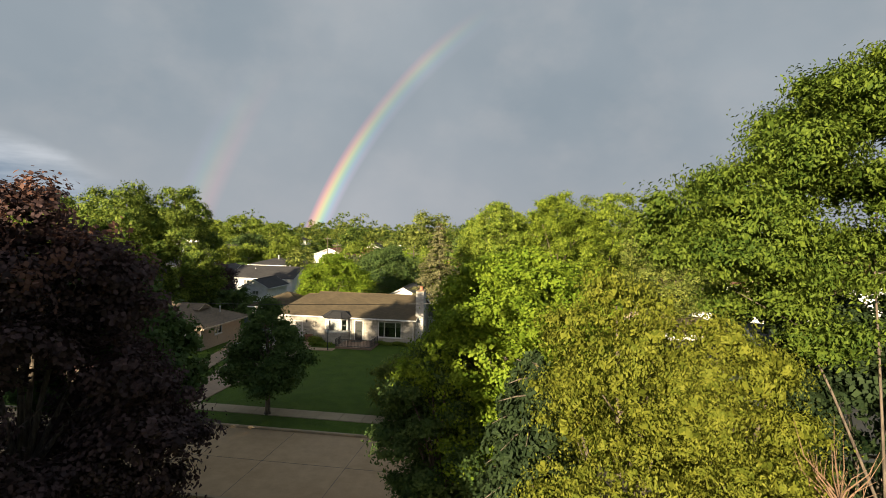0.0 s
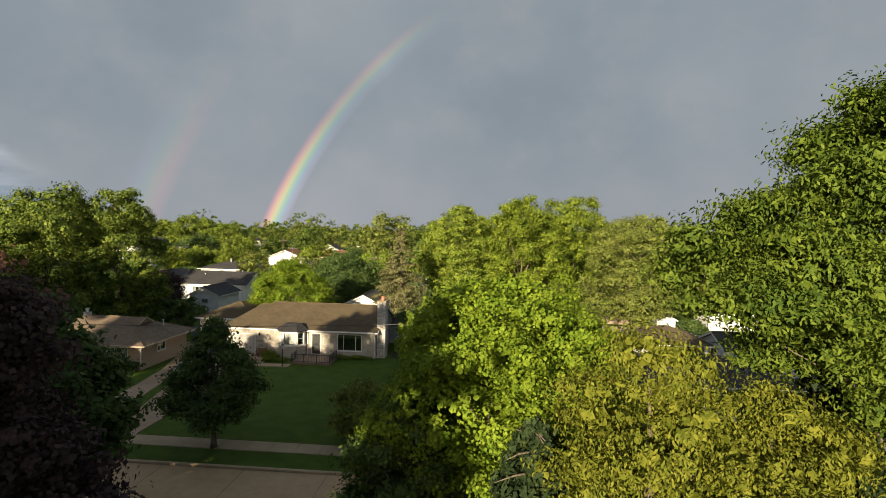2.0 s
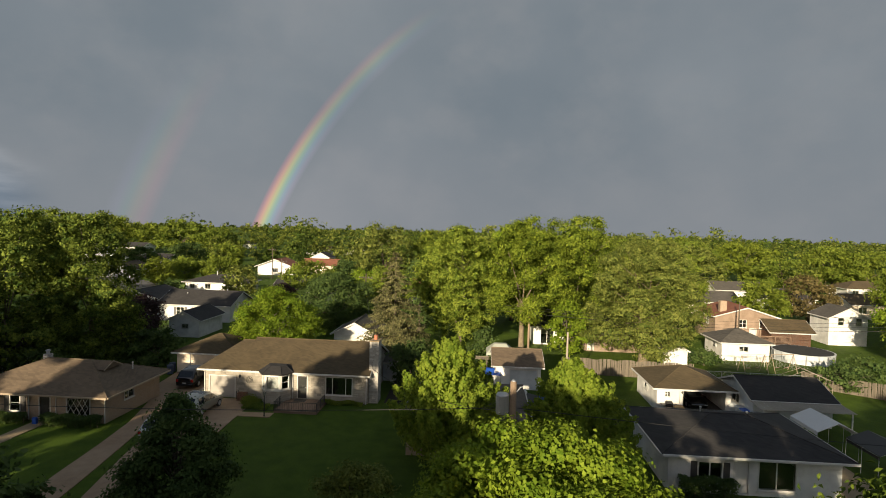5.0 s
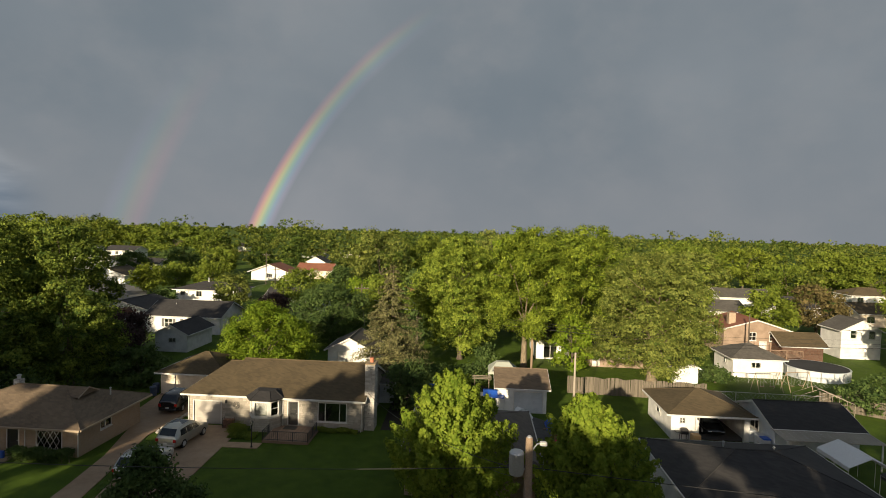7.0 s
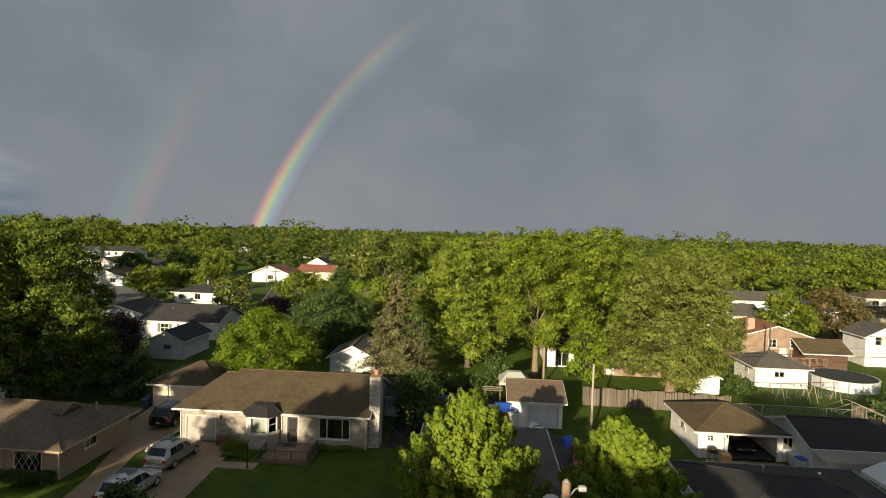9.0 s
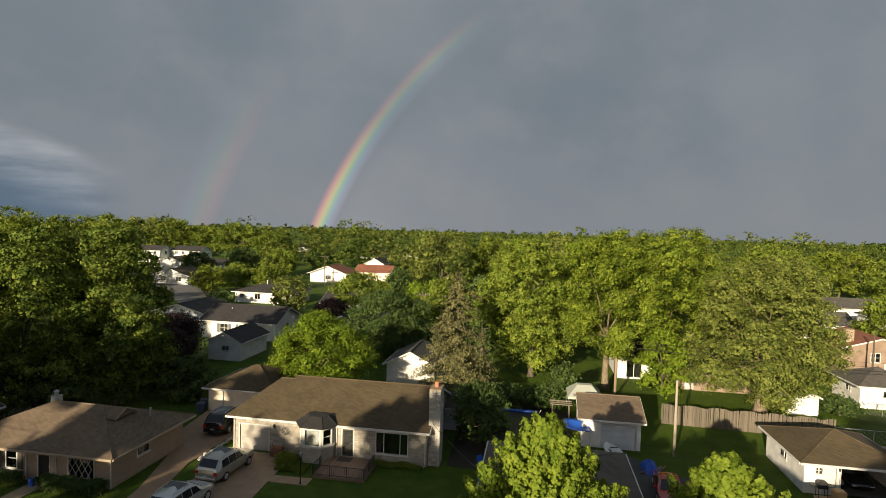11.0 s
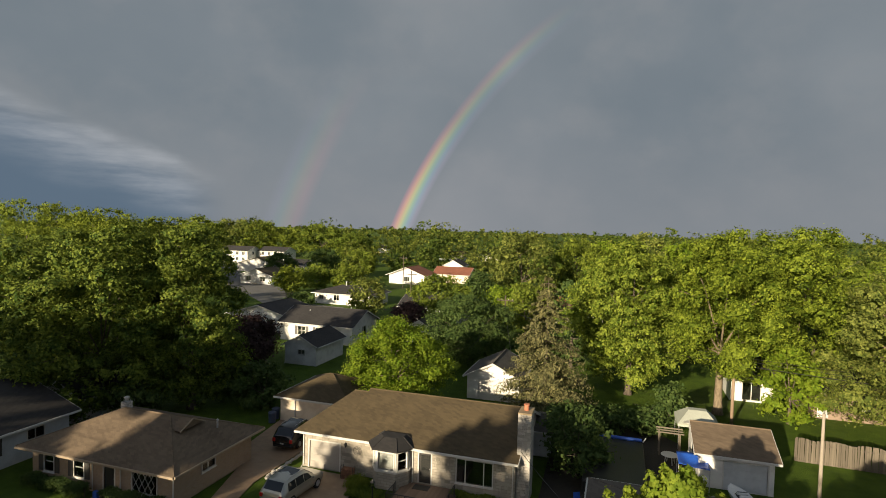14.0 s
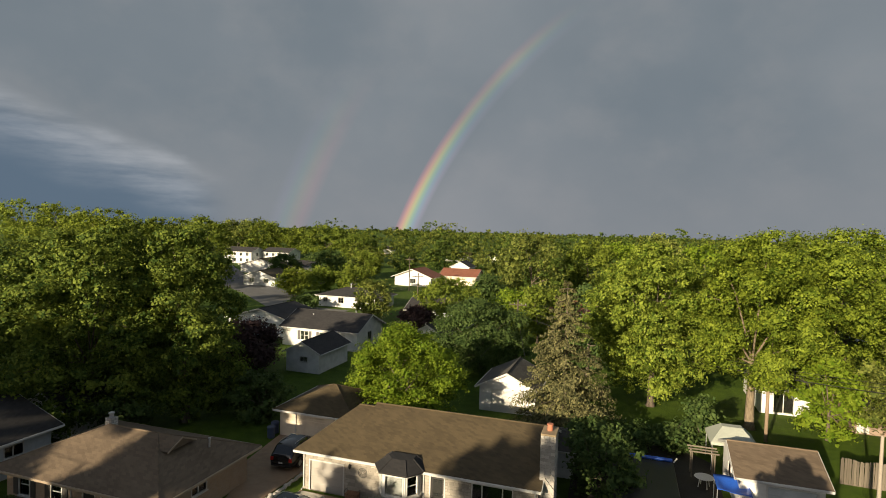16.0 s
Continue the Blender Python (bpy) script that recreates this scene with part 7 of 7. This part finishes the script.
MB().lathe([(0.62, 0.70), (0.65, 0.72), (0.63, 0.74)], 0, 0, 20).ob("tabletop", M_TRIM, tb)
for q in range(4):
    a = q * math.pi / 2 + 0.4
    MB().tube([(0.42 * math.cos(a), 0.42 * math.sin(a), 0), (0.3 * math.cos(a), 0.3 * math.sin(a), 0.7)], 0.035, 6).ob("leg", M_TRIM, tb)


def lawn_chair(x, y, ang, mat):
    c = thing("garden_chair", pose(x, y, 0, 0, 0, ang), "white plastic garden chair", "chair", "garden chairs")
    MB().bevel_box(-0.25, 0.25, -0.25, 0.25, 0.40, 0.44, 0.02).ob("seat", mat, c)
    MB().slab([(-0.25, 0.25, 0.44), (0.25, 0.25, 0.44), (0.22, 0.38, 0.95), (-0.22, 0.38, 0.95)], 0.04).ob("backrest", mat, c)
    for sx in (-0.22, 0.22):
        for sy in (-0.22, 0.22):
            MB().tube([(sx * 1.15, sy * 1.15, 0), (sx, sy, 0.4)], 0.022, 5).ob("leg", mat, c)


lawn_chair(-0.7, 68.9, -60, M_TRIM)
lawn_chair(-8.0, 58.6, 30, M_BLUE)
lawn_chair(-7.3, 59.2, 80, M_TRIM)
pile = thing("blue_tarp_heap", pose(3.9, 62.4, 0), "crumpled blue tarpaulin over stacked things", "tarpaulin")
rng = np.random.default_rng(9)
vs, fs = [], []
for i in range(10):
    for j in range(14):
        u, v = i / 9, j / 13
        vs.append((u * 1.1, -v * 2.0, max(0.02, 0.75 * math.sin(math.pi * u) ** 0.5 * math.sin(math.pi * v) ** 0.5 + rng.normal(0, 0.06))))
for i in range(9):
    for j in range(13):
        fs.append((i * 14 + j, i * 14 + j + 1, (i + 1) * 14 + j + 1, (i + 1) * 14 + j))
MB().add(vs, fs).ob("cover", M_BLUE, pile).modifiers.new("thick", "SOLIDIFY").thickness = 0.015
for i in range(5):
    tagged(MB().tube([(3.6 + i * 0.3, 60.4 + rng.uniform(0, 0.3), 0.12 + 0.05 * i), (5.2 + i * 0.1, 61.4 + rng.uniform(0, 0.4), 0.15 + 0.05 * i)], 0.05, 6).ob("pole_stack", M_DECK), "loose timber pole leaning beside the red car", "timber", "timber poles")

# dark sheet over the lawn: the shade round the pool as a ground colour
M_SHADED_GROUND = surface("shaded_ground", (0.020, 0.017, 0.012), (0.045, 0.038, 0.027), 5.0, 0.95, 0.5)
strip("garden_bed", [(-10.6, 58.6), (-2.9, 58.6), (-0.9, 64.2), (-0.7, 72.6), (-4.0, 76.5), (-11.0, 75.5)], M_SHADED_GROUND, "ground coloured dark for the shade round the covered garden pool", "soil", 0.025)
arb = thing("arbour", pose(-2.6, 69.6, 0), "weathered wooden arbour frame beside the pool", "arbour")
for x in (0.0, 1.5):
    for y in (0.0, 0.9):
        MB().box(x, x + 0.09, y, y + 0.09, 0, 1.9).ob("post", M_FENCE, arb)
for y in (-0.15, 0.42, 1.0):
    MB().box(-0.2, 1.8, y, y + 0.06, 1.902, 2.0).ob("rafter", M_FENCE, arb)

# stones along the drive edge
rng = np.random.default_rng(21)
st = thing("stone_edging", pose(0, 0, 0), "row of rough pale stones along the driveway", "edging")
for i in range(40):
    y = 55.3 + i * 0.17
    s = rng.uniform(0.10, 0.17)
    prof = [(s * 0.8, -0.02), (s, s * 0.4), (s * 0.85, s * 0.9), (s * 0.3, s * 1.15)]
    MB().lathe(prof, -28.75 + rng.normal(0, 0.06) + 0.03 * i * 0.2, y, 7).ob("stone", M_CHIMSTONE, st)
for x, y in ((-34.6, 64.6), (-34.9, 65.6)):
    tagged(MB().lathe([(0.3, 0.06), (0.33, 0.9), (0.36, 0.92), (0.3, 1.0), (0.05, 1.05)], x, y, 14).ob("barrel", paint("blue_plastic", (0.05, 0.07, 0.12), 0.5)), "dark blue plastic barrel beside the cream garage", "barrel", "barrels")
tagged(MB().bevel_box(-36.95, -36.6, 49.0, 49.25, 0.0, 0.55, 0.04).ob("yard_sign", M_BLUE), "small blue sign in the hedge before the tan house", "sign")


# hedges
def hedge(x0, x1, y0, y1, h, mat, label, seed, leaves):
    rng = np.random.default_rng(seed)
    t = thing("hedge", pose(0, 0, 0), label, "hedge")
    n = leaves
    p = np.stack([rng.uniform(x0, x1, n), rng.uniform(y0, y1, n), np.minimum(h, rng.random(n) ** 0.5 * h * 1.2)], 1)
    p[:, 2] += 0.08 * np.sin(p[:, 0] * 3.1) + rng.normal(0, 0.04, n)
    p[:, 2] = np.maximum(p[:, 2], 0.03)
    nr = np.tile([0, -0.5, 0.8], (n, 1))
    o = new("foliage", quad_mesh("foliage", leaf_cards(p, nr, 0.13, 0.6, rng, 0.1, 0.7), mat))
    o.parent = t
    mb = MB()
    for i in range(int((x1 - x0) / 0.6) + 1):
        mb.tube([(x0 + 0.3 + i * 0.6, (y0 + y1) / 2, 0), (x0 + 0.3 + i * 0.6 + rng.normal(0, 0.1), (y0 + y1) / 2, h * 0.8)], 0.03, 5)
    mb.ob("stems", M_BARK, t)


hedge(-42.8, -37.6, 48.7, 49.5, 0.7, M_F_DARK, "low clipped dark hedge before the tan house", 41, 5000)
hedge(-36.0, -31.4, 48.5, 49.5, 0.8, M_F_DARK, "low clipped dark hedge before the tan house", 42, 5000)
hedge(-16.2, -12.4, 57.2, 57.8, 0.25, M_F_MAPLE, "low green plants below the picture window", 43, 3000)
hedge(-22.6, -20.4, 54.9, 56.2, 0.22, M_F_MAPLE, "green groundcover bed beside the porch", 44, 3500)
hedge(10.8, 14.2, 42.6, 43.6, 1.2, M_F_DARK, "dark shrubs below the front window", 45, 4000)
strip("path", [(-37.6, 35.5), (-36.4, 35.5), (-36.0, 49.8), (-37.2, 49.8)], M_WALK, "concrete path to the tan house", "path", 0.054)
strip("path", [(-22.5, 54.2), (-22.5, 53.2), (-19.4, 53.2), (-19.4, 54.3)], M_DRIVE, "short concrete path to the porch", "path", 0.054)


# bare brown shrub
def dead_shrub(x, y, h, seed):
    rng = np.random.default_rng(seed)
    t = thing("dry_shrub", pose(x, y, 0), "bare reddish brown twigs of a dry shrub", "shrub")
    m = surface("dry_twig", (0.10, 0.062, 0.036), (0.24, 0.145, 0.085), 8, 0.9, 0.2)
    MB().tube([(0, 0, 0), (0.05, 0, h * 0.5), (0, 0, h * 0.8)], [0.12, 0.07, 0.03], 7).ob("stem", m, t)
    for i in range(190):
        z = rng.uniform(h * 0.35, h * 0.8)
        a = rng.uniform(0, 2 * math.pi)
        L = rng.uniform(0.5, 1.35)
        p = Vector((0, 0, z))
        q = p + Vector((math.cos(a) * L * 0.5, math.sin(a) * L * 0.5, L * 0.55))
        e = q + Vector((math.cos(a) * L * 0.3 + rng.normal(0, 0.15), math.sin(a) * L * 0.3 + rng.normal(0, 0.15), L * 0.5))
        MB().tube([p, q, e], [0.018, 0.010, 0.003], 4, False).ob("twig", m, t)


dead_shrub(6.0, 11.7, 9.6, 51)

# ---- stones of the front wall ----
def front_stones():
    rng = np.random.default_rng(61)
    mat = surface("washed_wall_stone", (0.345, 0.312, 0.258), (0.475, 0.432, 0.362), 6.0, 0.88, 0.5, rand=0.6)
    widths = (0.40, 0.52, 0.64, 0.30)
    meshes = [MB().bevel_box(0, w - 0.014, -0.016, 0.03, 0, 0.222, 0.012).mesh("stone", mat) for w in widths]
    closed = [(0.40, 3.10, 0.0, 2.18), (5.55, 8.55, 0.0, 2.8), (8.75, 10.0, 0.0, 2.5), (11.4, 14.2, 0.6, 2.45)]
    for row in range(11):
        z = 0.06 + row * 0.236
        x = 0.06 + 0.2 * (row % 2)
        while x < 15.2:
            k = int(rng.integers(0, 4))
            a, b = x, x + widths[k]
            x = b
            if b > 15.45 or any(a < q[1] and b > q[0] and z < q[3] and z + 0.22 > q[2] for q in closed):
                continue
            o = new("stone", meshes[k])
            o.parent = STONE_HOUSE
            o.location = (a, -rng.uniform(0.0, 0.008), z)


front_stones()
